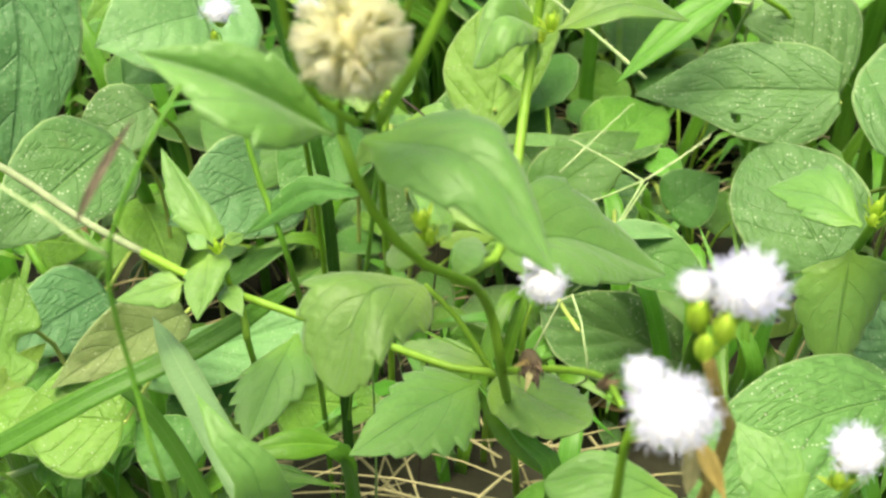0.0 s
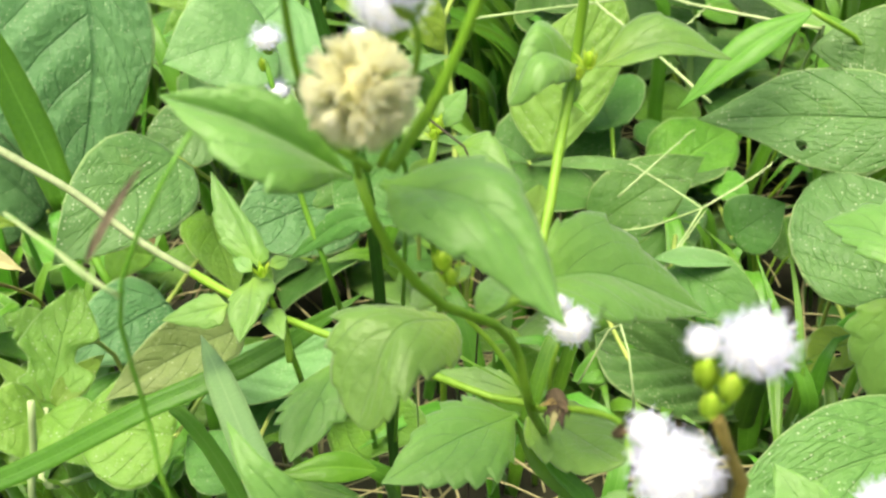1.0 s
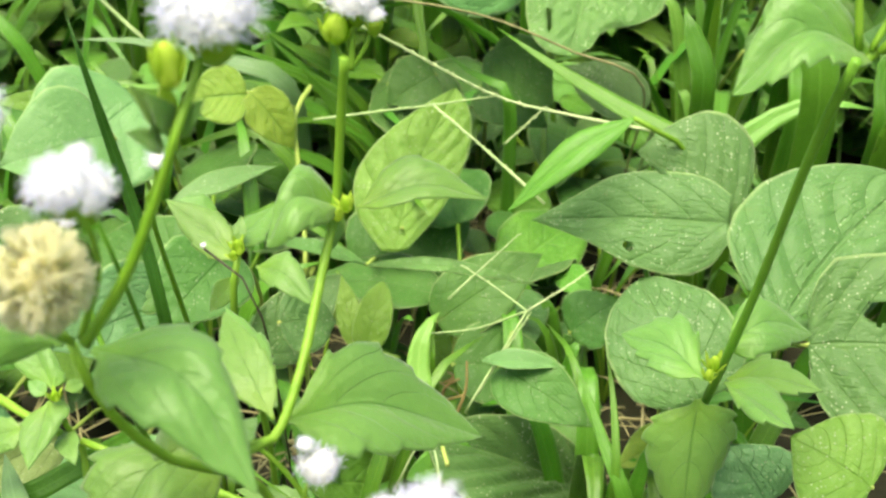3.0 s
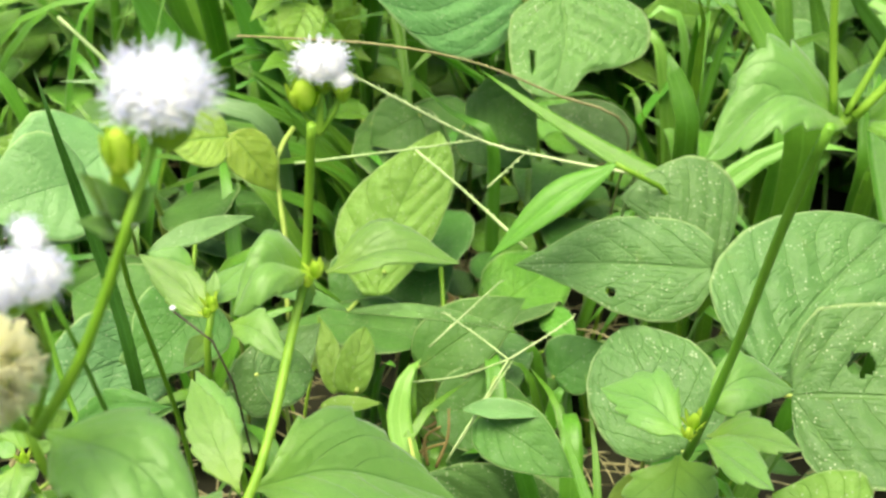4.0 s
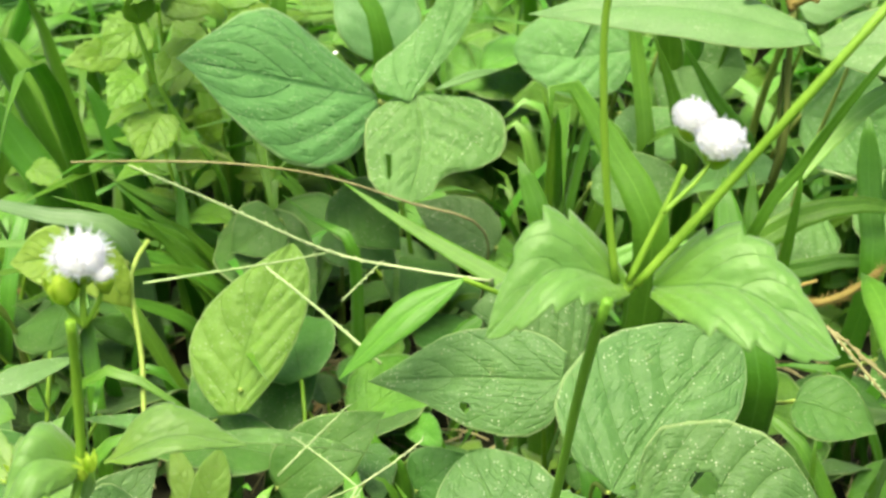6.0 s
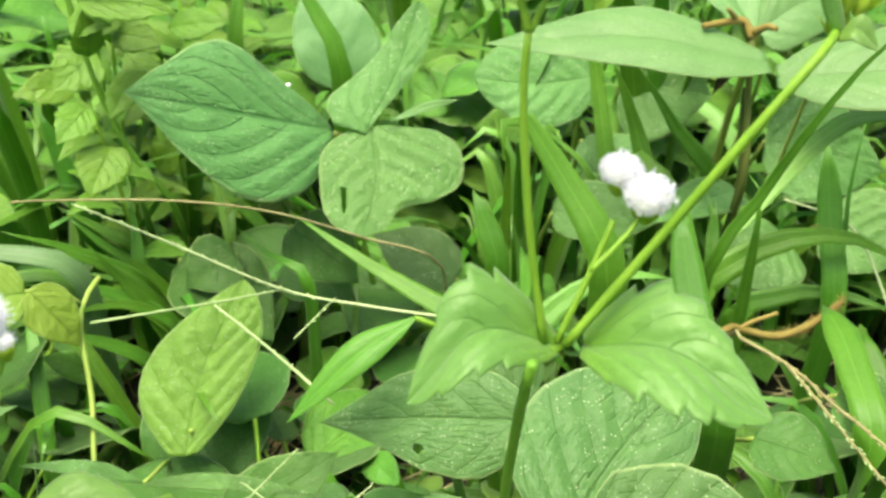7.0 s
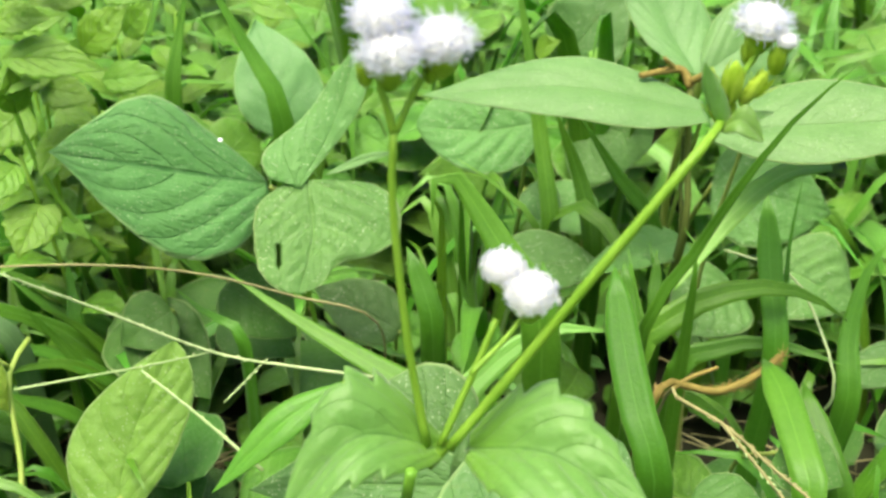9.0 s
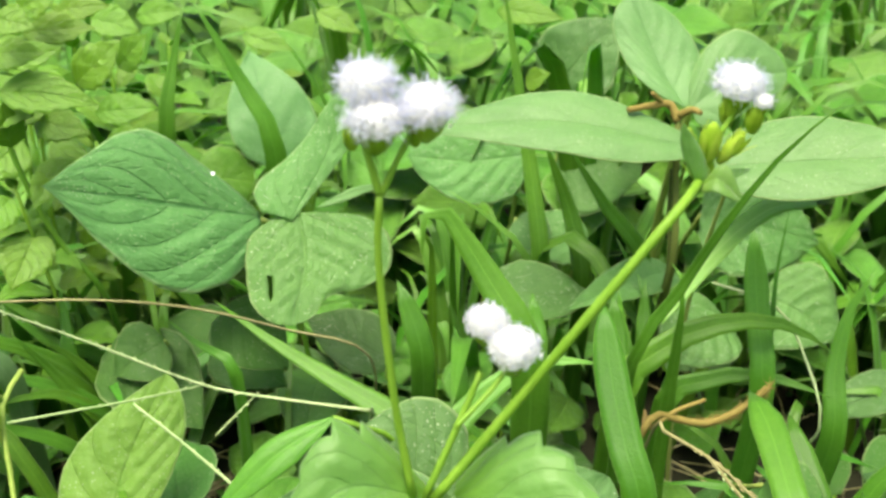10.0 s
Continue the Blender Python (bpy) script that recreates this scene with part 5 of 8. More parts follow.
plant = thing("bean_vine", (0.0272, 0.4354, 0.0000), "speckled rounded bean leaf under a weed", "vine", "bean vines")
bean(plant, (0.0246, 0.3524, 0.0912), (0.0075, 0.3876, 0.1124), 0.0405, (-0.15, -0.56, 0.81), shape='round', seed=119)
stem(plant, ((0.0272, 0.4354, -0.0040), (0.0259, 0.4139, 0.0556), (0.0246, 0.3524, 0.0912)), 0.00084, 0.00070, STALK_VINE, "petiole")

# young upright leaf and the leaves round it

plant = thing("bean_vine", (-0.0733, 0.5397, 0.0000), "upright young yellow-green bean leaf over a darker leaf", "vine", "bean vines")
bean_fold(plant, ((-0.0760, 0.4621, 0.0784), (-0.0701, 0.4817, 0.1024), (-0.0549, 0.5013, 0.1313)), (-0.0931, 0.4814, 0.1008), (-0.0483, 0.4883, 0.1125), at=0.42, at_b=0.58, mat=BEAN_YOUNG, shape='ovate', seed=120)
bean_fold(plant, ((-0.0850, 0.5343, 0.0351), (-0.0675, 0.5423, 0.0486), (-0.0539, 0.5503, 0.0664)), (-0.0752, 0.5498, 0.0541), (-0.0532, 0.5340, 0.0450), at=0.5, mat=BEAN_LOW_SHADED, shape='round', seed=121)
stem(plant, ((-0.0733, 0.5397, -0.0040), (-0.0735, 0.5227, 0.0535), (-0.0736, 0.4658, 0.0870)), 0.00104, 0.00087, STALK_VINE, "petiole")

plant = thing("bean_vine", (-0.0815, 0.4971, 0.0000), "young curled bean leaves, pale yellow-green", "vine", "bean vines")
bean(plant, (-0.0845, 0.4303, 0.0544), (-0.0791, 0.4447, 0.0750), 0.0140, (0.06, -0.83, 0.56), mat=BEAN_YOUNG, shape='round', seed=122)
bean(plant, (-0.0880, 0.4302, 0.0549), (-0.0973, 0.4494, 0.0770), 0.0102, (0.10, -0.73, 0.68), mat=BEAN_YOUNG, seed=123)
bean(plant, (-0.0933, 0.4222, 0.0534), (-0.0712, 0.4255, 0.0542), 0.0075, (0.04, -0.46, 0.89), mat=BEAN_YOUNG, seed=124)
stem(plant, ((-0.0815, 0.4971, -0.0040), (-0.0812, 0.4825, 0.0387), (-0.0809, 0.4279, 0.0573)), 0.00102, 0.00085, STALK_VINE, "petiole")

plant = thing("bean_vine", (-0.0870, 0.5117, 0.0000), "narrow bean leaves seen edge-on", "vine", "bean vines")
leaf(plant, (-0.0833, 0.4250, 0.0936), (-0.1214, 0.4198, 0.1048), 0.0070, (0.31, -0.37, 0.88), mat=BEAN_FROST, shape='lance', seed=125)
leaf(plant, (-0.0829, 0.4248, 0.0932), (-0.0223, 0.4143, 0.0933), 0.0062, (-0.07, -0.39, 0.92), mat=BEAN_FROST, shape='lance', seed=126)
stem(plant, ((-0.0870, 0.5117, -0.0040), (-0.0851, 0.4883, 0.0567), (-0.0831, 0.4249, 0.0934)), 0.00097, 0.00081, STALK_VINE, "petiole")

plant = thing("bean_vine", (-0.1236, 0.5956, 0.0000), "yellowing bean leaves on a yellow twining stalk", "vine", "bean vines")
bean(plant, (-0.1395, 0.5085, 0.1233), (-0.1644, 0.5021, 0.1225), 0.0258, (0.17, -0.74, 0.65), mat=BEAN_YELLOW, seed=127)
bean(plant, (-0.1384, 0.5090, 0.1239), (-0.1209, 0.5076, 0.1002), 0.0209, (0.50, -0.76, 0.41), mat=BEAN_YELLOW, seed=128)
stem(plant, ((-0.1236, 0.5956, -0.0040), (-0.1185, 0.5476, 0.0278), (-0.1134, 0.4797, 0.0556), (-0.1169, 0.4993, 0.0817), (-0.1220, 0.5170, 0.1092), (-0.1169, 0.5325, 0.1183)), 0.00128, 0.00109, mat=STALK_VINE)
stem(plant, ((-0.1221, 0.5188, 0.1135), (-0.1327, 0.5153, 0.1232), (-0.1395, 0.5087, 0.1237)), 0.00095, 0.00074, mat=STALK_VINE)

plant = thing("bean_vine", (-0.0780, 0.4773, 0.0000), "broad bluish bean leaf low over the soil", "vine", "bean vines")
bean_fold(plant, ((0.0054, 0.3950, 0.0150), (-0.0241, 0.3900, 0.0343), (-0.0582, 0.3850, 0.0501)), (-0.0154, 0.3995, 0.0443), (-0.0379, 0.3670, 0.0336), at=0.42, at_b=0.5, mat=BEAN, quilt=0.09, nu=60, nv=36, shape=((0, 0.1), (0.1, 0.5), (0.25, 0.85), (0.4, 1), (0.6, 0.98), (0.8, 0.72), (0.93, 0.35), (1, 0)), seed=129)
stem(plant, ((-0.0780, 0.4773, -0.0040), (-0.0644, 0.4249, 0.0495), (-0.0508, 0.3325, 0.0791)), 0.00081, 0.00068, STALK_VINE, "petiole")

plant = thing("bean_vine", (-0.0152, 0.4957, 0.0000), "dull dark bean leaf with a dry fold", "vine", "bean vines")
bean(plant, (-0.0357, 0.3830, 0.0799), (-0.0058, 0.3629, 0.0721), 0.0230, (-0.17, -0.56, 0.81), mat=BEAN_LOW_SHADED, seed=130)
leaf(plant, (-0.0414, 0.3801, 0.0843), (-0.0139, 0.3783, 0.0840), 0.0076, (-0.02, -0.47, 0.88), mat=BEAN_PALE, shape='lance', fold=0.6, seed=131)
stem(plant, ((-0.0152, 0.4957, -0.0040), (-0.0254, 0.4594, 0.0499), (-0.0357, 0.3830, 0.0799)), 0.00090, 0.00075, STALK_VINE, "petiole")

plant = thing("bean_vine", (0.0735, 0.3894, 0.0000), "broad light-green leaf by the tall weed", "vine", "bean vines")
bean(plant, (0.0564, 0.2917, 0.1098), (0.0377, 0.3034, 0.1158), 0.0328, (-0.09, -0.57, 0.82), mat=BEAN_YOUNG, seed=132)
stem(plant, ((0.0735, 0.3894, -0.0040), (0.0650, 0.3605, 0.0649), (0.0564, 0.2917, 0.1098)), 0.00074, 0.00061, STALK_VINE, "petiole")

plant = thing("bean_vine", (0.0449, 0.3968, 0.0000), "grey-green leaf under the tall weed", "vine", "bean vines")
bean(plant, (0.0387, 0.3163, 0.0826), (0.0283, 0.3281, 0.0937), 0.0279, (0.02, -0.68, 0.74), mat=BEAN_DEEP, seed=133)
stem(plant, ((0.0449, 0.3968, -0.0040), (0.0418, 0.3766, 0.0513), (0.0387, 0.3163, 0.0826)), 0.00080, 0.00067, STALK_VINE, "petiole")

# bean leaves around the foreground weed

plant = thing("bean_vine", (-0.2534, 0.5677, 0.0000), "large dull blue-green bean leaf", "vine", "bean vines")
bean_fold(plant, ((-0.2657, 0.5000, 0.1600), (-0.2552, 0.4775, 0.1090), (-0.2631, 0.4550, 0.0546)), (-0.2338, 0.4797, 0.1017), (-0.3047, 0.4622, 0.1020), at=0.5, mat=BEAN_DEEP, shape='bean', other='bean', quilt=0.05, seed=134)
stem(plant, ((-0.2534, 0.5677, -0.0040), (-0.2486, 0.5501, 0.0443), (-0.2437, 0.4924, 0.0687)), 0.00118, 0.00098, STALK_VINE, "petiole")

plant = thing("bean_vine", (-0.2965, 0.5438, 0.0000), "large dull blue-green bean leaf", "vine", "bean vines")
bean(plant, (-0.2846, 0.4702, 0.0390), (-0.3473, 0.4768, 0.0946), 0.0860, (0.49, -0.61, 0.62), mat=BEAN_DEEP, seed=135)
stem(plant, ((-0.2965, 0.5438, -0.0040), (-0.2906, 0.5270, 0.0295), (-0.2846, 0.4702, 0.0390)), 0.00120, 0.00100, STALK_VINE, "petiole")

plant = thing("bean_vine", (-0.1787, 0.5500, 0.0000), "broad yellow-green bean leaf", "vine", "bean vines")
bean(plant, (-0.1723, 0.4727, 0.1278), (-0.2293, 0.4685, 0.1328), 0.0140, (0.11, -0.75, 0.65), mat=BEAN_YOUNG, seed=136)
stem(plant, ((-0.1787, 0.5500, -0.0040), (-0.1755, 0.5314, 0.0739), (-0.1723, 0.4727, 0.1278)), 0.00105, 0.00087, STALK_VINE, "petiole")

plant = thing("bean_vine", (-0.1811, 0.5519, 0.0000), "broad yellow-green bean leaf with a small tear", "vine", "bean vines")
bean(plant, (-0.1745, 0.4745, 0.1338), (-0.2061, 0.4376, 0.1081), 0.0557, (0.23, -0.68, 0.69), mat=BEAN_PALE, seed=137)
stem(plant, ((-0.1811, 0.5519, -0.0040), (-0.1778, 0.5332, 0.0769), (-0.1745, 0.4745, 0.1338)), 0.00105, 0.00087, STALK_VINE, "petiole")

plant = thing("bean_vine", (-0.1995, 0.4472, 0.0000), "grey-green bean leaf over the litter", "vine", "bean vines")
bean(plant, (-0.1904, 0.3720, 0.1186), (-0.2161, 0.3281, 0.1054), 0.0346, (0.40, -0.47, 0.79), mat=BEAN, seed=138)
stem(plant, ((-0.1995, 0.4472, -0.0040), (-0.1950, 0.4296, 0.0693), (-0.1904, 0.3720, 0.1186)), 0.00087, 0.00072, STALK_VINE, "petiole")

plant = thing("bean_vine", (-0.1457, 0.4627, 0.0000), "bluish bean leaf behind a weed", "vine", "bean vines")
bean(plant, (-0.1405, 0.3870, 0.0991), (-0.1736, 0.3544, 0.0992), 0.0358, (0.45, -0.46, 0.76), mat=BEAN_DEEP, seed=139)
stem(plant, ((-0.1457, 0.4627, -0.0040), (-0.1431, 0.4449, 0.0596), (-0.1405, 0.3870, 0.0991)), 0.00089, 0.00074, STALK_VINE, "petiole")

plant = thing("bean_vine", (-0.1966, 0.4816, 0.0000), "pale bean leaf behind the seed head", "vine", "bean vines")
bean(plant, (-0.1882, 0.4058, 0.1142), (-0.2110, 0.3926, 0.1046), 0.0245, (0.14, -0.73, 0.67), mat=BEAN, seed=140)
stem(plant, ((-0.1966, 0.4816, -0.0040), (-0.1924, 0.4637, 0.0671), (-0.1882, 0.4058, 0.1142)), 0.00094, 0.00078, STALK_VINE, "petiole")

plant = thing("bean_vine", (-0.2142, 0.4582, 0.0000), "bluish bean leaf near the soil", "vine", "bean vines")
bean(plant, (-0.2055, 0.3844, 0.0556), (-0.2331, 0.3548, 0.0489), 0.0306, (0.35, -0.50, 0.79), mat=BEAN_DEEP, seed=141)
stem(plant, ((-0.2142, 0.4582, -0.0040), (-0.2099, 0.4413, 0.0378), (-0.2055, 0.3844, 0.0556)), 0.00096, 0.00080, STALK_VINE, "petiole")

plant = thing("bean_vine", (-0.1725, 0.4078, 0.0000), "withering bean leaf with dry edges", "vine", "bean vines")
bean(plant, (-0.1656, 0.3339, 0.0819), (-0.1967, 0.3022, 0.0775), 0.0193, (0.36, -0.47, 0.81), mat=BEAN_WITHER, wave=0.07, fold=0.5, seed=142)
bean_fold(plant, ((-0.1875, 0.3450, 0.0521), (-0.1572, 0.3450, 0.0631), (-0.1280, 0.3450, 0.0738)), (-0.1576, 0.3499, 0.0685), (-0.1539, 0.3332, 0.0576), at=0.45, mat=BEAN_PALE, quilt=0.05, shape='round', seed=340)
stem(plant, ((-0.1915, 0.3750, -0.0040), (-0.1905, 0.3630, 0.0313), (-0.1875, 0.3450, 0.0521)), 0.00089, 0.00074, STALK_VINE, "petiole")
stem(plant, ((-0.1725, 0.4078, -0.0040), (-0.1691, 0.3908, 0.0509), (-0.1656, 0.3339, 0.0819)), 0.00081, 0.00068, STALK_VINE, "petiole")

plant = thing("bean_vine", (-0.1850, 0.3721, 0.0000), "broad bean leaf near the soil", "vine", "bean vines")
bean(plant, (-0.1768, 0.3002, 0.0684), (-0.2074, 0.3009, 0.0686), 0.0340, (-0.01, -0.57, 0.82), mat=BEAN_YOUNG, seed=143)
stem(plant, ((-0.1850, 0.3721, -0.0040), (-0.1809, 0.3561, 0.0442), (-0.1768, 0.3002, 0.0684)), 0.00078, 0.00065, STALK_VINE, "petiole")

plant = thing("bean_vine", (-0.1647, 0.3676, 0.0000), "dull bean leaf near the soil", "vine", "bean vines")
bean(plant, (-0.1581, 0.2960, 0.0565), (-0.1765, 0.3082, 0.0617), 0.0200, (-0.03, -0.44, 0.90), mat=BEAN_LOW_SHADED, seed=144)
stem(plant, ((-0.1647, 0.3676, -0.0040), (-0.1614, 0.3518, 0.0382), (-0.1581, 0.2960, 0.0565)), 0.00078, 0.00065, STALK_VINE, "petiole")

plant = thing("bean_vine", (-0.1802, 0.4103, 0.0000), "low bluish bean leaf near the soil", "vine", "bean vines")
bean(plant, (-0.1732, 0.3383, 0.0321), (-0.1535, 0.3600, 0.0525), 0.0209, (0.03, -0.70, 0.71), mat=BEAN_LOW_SHADED, seed=145)
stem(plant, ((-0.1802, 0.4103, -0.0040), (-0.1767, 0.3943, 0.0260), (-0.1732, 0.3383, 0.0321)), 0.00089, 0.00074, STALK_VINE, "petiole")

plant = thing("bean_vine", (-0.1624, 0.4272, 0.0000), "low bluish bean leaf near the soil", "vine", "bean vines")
bean(plant, (-0.1567, 0.3539, 0.0455), (-0.1829, 0.3487, 0.0486), 0.0115, (0.21, -0.58, 0.79), mat=BEAN_LOW_SHADED, seed=146)
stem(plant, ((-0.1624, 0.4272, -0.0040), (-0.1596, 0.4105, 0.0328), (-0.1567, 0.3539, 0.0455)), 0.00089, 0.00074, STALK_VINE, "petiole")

plant = thing("bean_vine", (0.0492, 0.4413, 0.0000), "broad bluish bean leaf", "vine", "bean vines")
bean_fold(plant, ((0.0259, 0.2850, 0.0948), (-0.0014, 0.2715, 0.0971), (-0.0314, 0.2580, 0.0879)), (-0.0038, 0.2847, 0.1048), (-0.0055, 0.2515, 0.0859), at=0.4, mat=BEAN_FROST, shape='round', seed=147)
stem(plant, ((0.0492, 0.4413, -0.0040), (0.0449, 0.4247, 0.0343), (0.0405, 0.3681, 0.0487)), 0.00094, 0.00078, STALK_VINE, "petiole")

plant = thing("bean_vine", (0.0325, 0.4541, 0.0000), "yellowing bean leaf with small dark holes", "vine", "bean vines")
bean(plant, (0.0254, 0.3802, 0.0559), (0.0043, 0.3698, 0.0509), 0.0158, (0.06, -0.53, 0.85), mat=BEAN_YELLOW, nu=50, nv=28, holes=((0.35, 0.3, 0.06, 0.14), (0.75, 0.2, 0.05, 0.14)), seed=148)
stem(plant, ((0.0325, 0.4541, -0.0040), (0.0289, 0.4372, 0.0380), (0.0254, 0.3802, 0.0559)), 0.00094, 0.00078, STALK_VINE, "petiole")

plant = thing("bean_vine", (-0.1056, 0.4234, 0.0000), "grey-green leaf at the path of a stalk", "vine", "bean vines")
bean(plant, (-0.1011, 0.3483, 0.1163), (-0.0858, 0.3588, 0.1104), 0.0213, (0.58, -0.46, 0.67), mat=BEAN, seed=149)
stem(plant, ((-0.1056, 0.4234, -0.0040), (-0.1034, 0.4058, 0.0681), (-0.1011, 0.3483, 0.1163)), 0.00080, 0.00067, STALK_VINE, "petiole")

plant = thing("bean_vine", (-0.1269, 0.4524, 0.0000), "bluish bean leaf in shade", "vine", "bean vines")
bean(plant, (-0.1207, 0.3770, 0.1238), (-0.1382, 0.3518, 0.1106), 0.0304, (0.23, -0.57, 0.79), mat=BEAN_LOW_SHADED, seed=150)
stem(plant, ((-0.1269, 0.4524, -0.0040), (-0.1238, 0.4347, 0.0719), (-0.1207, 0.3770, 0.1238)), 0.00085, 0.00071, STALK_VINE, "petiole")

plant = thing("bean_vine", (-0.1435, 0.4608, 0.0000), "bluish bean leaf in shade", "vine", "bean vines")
bean(plant, (-0.1365, 0.3859, 0.1056), (-0.1716, 0.4022, 0.1118), 0.0373, (-0.12, -0.56, 0.82), mat=BEAN_LOW_SHADED, seed=151)
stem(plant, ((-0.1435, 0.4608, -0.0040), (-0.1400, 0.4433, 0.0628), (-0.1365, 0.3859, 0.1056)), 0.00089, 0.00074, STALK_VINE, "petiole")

plant = thing("bean_vine", (-0.1143, 0.4358, 0.0000), "dull bean leaf in shade", "vine", "bean vines")
bean(plant, (-0.1091, 0.3616, 0.0952), (-0.0864, 0.3789, 0.1160), 0.0218, (-0.04, -0.74, 0.67), mat=BEAN, seed=152)
stem(plant, ((-0.1143, 0.4358, -0.0040), (-0.1117, 0.4187, 0.0576), (-0.1091, 0.3616, 0.0952)), 0.00085, 0.00071, STALK_VINE, "petiole")

plant = thing("bean_vine", (-0.1869, 0.5273, 0.0000), "yellow-green bean leaf behind flowers", "vine", "bean vines")
bean(plant, (-0.1783, 0.4509, 0.1293), (-0.2106, 0.4257, 0.1263), 0.0422, (0.41, -0.61, 0.68), mat=BEAN_PALE, seed=153)
stem(plant, ((-0.1869, 0.5273, -0.0040), (-0.1826, 0.5091, 0.0747), (-0.1783, 0.4509, 0.1293)), 0.00103, 0.00085, STALK_VINE, "petiole")

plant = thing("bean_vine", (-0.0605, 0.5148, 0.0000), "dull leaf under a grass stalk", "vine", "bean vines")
bean(plant, (-0.0586, 0.4404, 0.0604), (-0.0189, 0.4565, 0.0831), 0.0287, (-0.13, -0.69, 0.71), mat=BEAN_LOW_SHADED, seed=154)
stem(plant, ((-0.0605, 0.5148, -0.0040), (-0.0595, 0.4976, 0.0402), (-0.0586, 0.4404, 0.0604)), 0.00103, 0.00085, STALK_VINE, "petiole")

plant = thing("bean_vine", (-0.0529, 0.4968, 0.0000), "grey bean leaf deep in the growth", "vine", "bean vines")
bean(plant, (-0.0514, 0.4230, 0.0530), (-0.0121, 0.4315, 0.0472), 0.0329, (0.24, -0.58, 0.78), mat=BEAN_LOW_SHADED, seed=155)
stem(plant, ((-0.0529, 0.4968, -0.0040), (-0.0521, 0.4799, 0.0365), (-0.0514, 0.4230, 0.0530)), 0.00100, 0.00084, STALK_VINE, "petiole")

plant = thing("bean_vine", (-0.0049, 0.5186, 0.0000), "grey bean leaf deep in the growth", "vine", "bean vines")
bean(plant, (-0.0074, 0.4433, 0.0561), (0.0113, 0.4487, 0.0687), 0.0248, (-0.25, -0.70, 0.67), mat=BEAN_LOW_SHADED, seed=156)
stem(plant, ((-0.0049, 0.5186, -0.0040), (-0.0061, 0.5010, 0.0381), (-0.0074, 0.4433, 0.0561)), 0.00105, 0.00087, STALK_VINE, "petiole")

plant = thing("leafy_weed", (-0.2053, 0.3453, 0.0000), "light-green plant with wavy lobed leaves on a pale stalk", "weed", "young weeds")
stem(plant, ((-0.2053, 0.3453, -0.0040), (-0.2083, 0.3271, 0.0288), (-0.2112, 0.2889, 0.0576), (-0.2168, 0.3022, 0.0593), (-0.2196, 0.3130, 0.0651)), 0.00103, 0.00086, mat=STALK_PALE)
bean(plant, (-0.2192, 0.3141, 0.0660), (-0.2179, 0.3451, 0.0877), 0.0245, (0.33, -0.55, 0.77), mat=BEAN_YOUNG, bites=((0.40, 0.62, 0.11, -1), (0.25, 0.35, 0.1, 1)), wave=0.05, nu=50, seed=157)
bean(plant, (-0.2169, 0.3129, 0.0665), (-0.2073, 0.3319, 0.0716), 0.0083, (0.44, -0.43, 0.79), mat=BEAN_YOUNG, wave=0.06, seed=158)
bean(plant, (-0.2249, 0.3294, 0.0804), (-0.2367, 0.3321, 0.0839), 0.0116, (0.12, -0.54, 0.83), mat=BEAN_YOUNG, wave=0.06, bites=((0.6, 0.5, 0.12, 1),), seed=159)
leaf(plant, (-0.2205, 0.3140, 0.0668), (-0.2366, 0.3205, 0.0778), 0.0066, (0.32, -0.53, 0.79), mat=BEAN_YOUNG, shape='lance', fold=0.6, seed=160)
bean(plant, (-0.2185, 0.3101, 0.0643), (-0.2296, 0.2950, 0.0682), 0.0247, (0.60, -0.24, 0.76), mat=BEAN_YOUNG, shape='round', seed=161)
bean(plant, (-0.2181, 0.3111, 0.0651), (-0.1980, 0.2969, 0.0581), 0.0203, (0.05, -0.38, 0.92), mat=BEAN_YOUNG, seed=162)
stem(plant, ((-0.2053, 0.3453, -0.0040), (-0.2151, 0.3574, 0.0502), (-0.2249, 0.3294, 0.0804)), 0.00087, 0.00072, STALK_VINE, "petiole")
stem(plant, ((-0.2093, 0.2870, 0.0887), (-0.2118, 0.2870, 0.0714), (-0.2148, 0.2870, 0.0495), (-0.2148, 0.3170, -0.0040)), 0.0010, 0.0012, STALK_PALE, "stalk", "thick pale stalk")

# herb with small glossy leaves

plant = thing("leafy_herb", (-0.1013, 0.6755, 0.0000), "bushy herb with small bright-green ovate leaves in pairs", "herb", "herbs")
stem(plant, ((-0.1013, 0.6755, -0.0040), (-0.0979, 0.6436, 0.0618), (-0.0946, 0.5918, 0.1237), (-0.1115, 0.5889, 0.1523), (-0.1235, 0.5872, 0.1865), (-0.1313, 0.5861, 0.2278)), 0.00169, 0.00111, mat=STEM_DARK)
leaf(plant, (-0.1214, 0.5662, 0.2226), (-0.0828, 0.5659, 0.2175), 0.0193, (0.08, -0.75, 0.65), mat=HERB, shape='herb', teeth=6, nu=30, quilt=0.05, seed=163)
leaf(plant, (-0.1241, 0.5881, 0.2272), (-0.0996, 0.5878, 0.2351), 0.0150, (-0.18, -0.82, 0.54), mat=HERB, shape='herb', teeth=6, nu=30, quilt=0.05, seed=164)
leaf(plant, (-0.0968, 0.5928, 0.2185), (-0.0767, 0.5931, 0.2371), 0.0198, (-0.33, -0.87, 0.37), mat=HERB, shape='herb', teeth=6, nu=30, quilt=0.05, seed=165)
leaf(plant, (-0.1137, 0.5849, 0.2054), (-0.0906, 0.5808, 0.2014), 0.0175, (-0.01, -0.73, 0.69), mat=HERB, shape='herb', teeth=6, nu=30, quilt=0.05, seed=166)
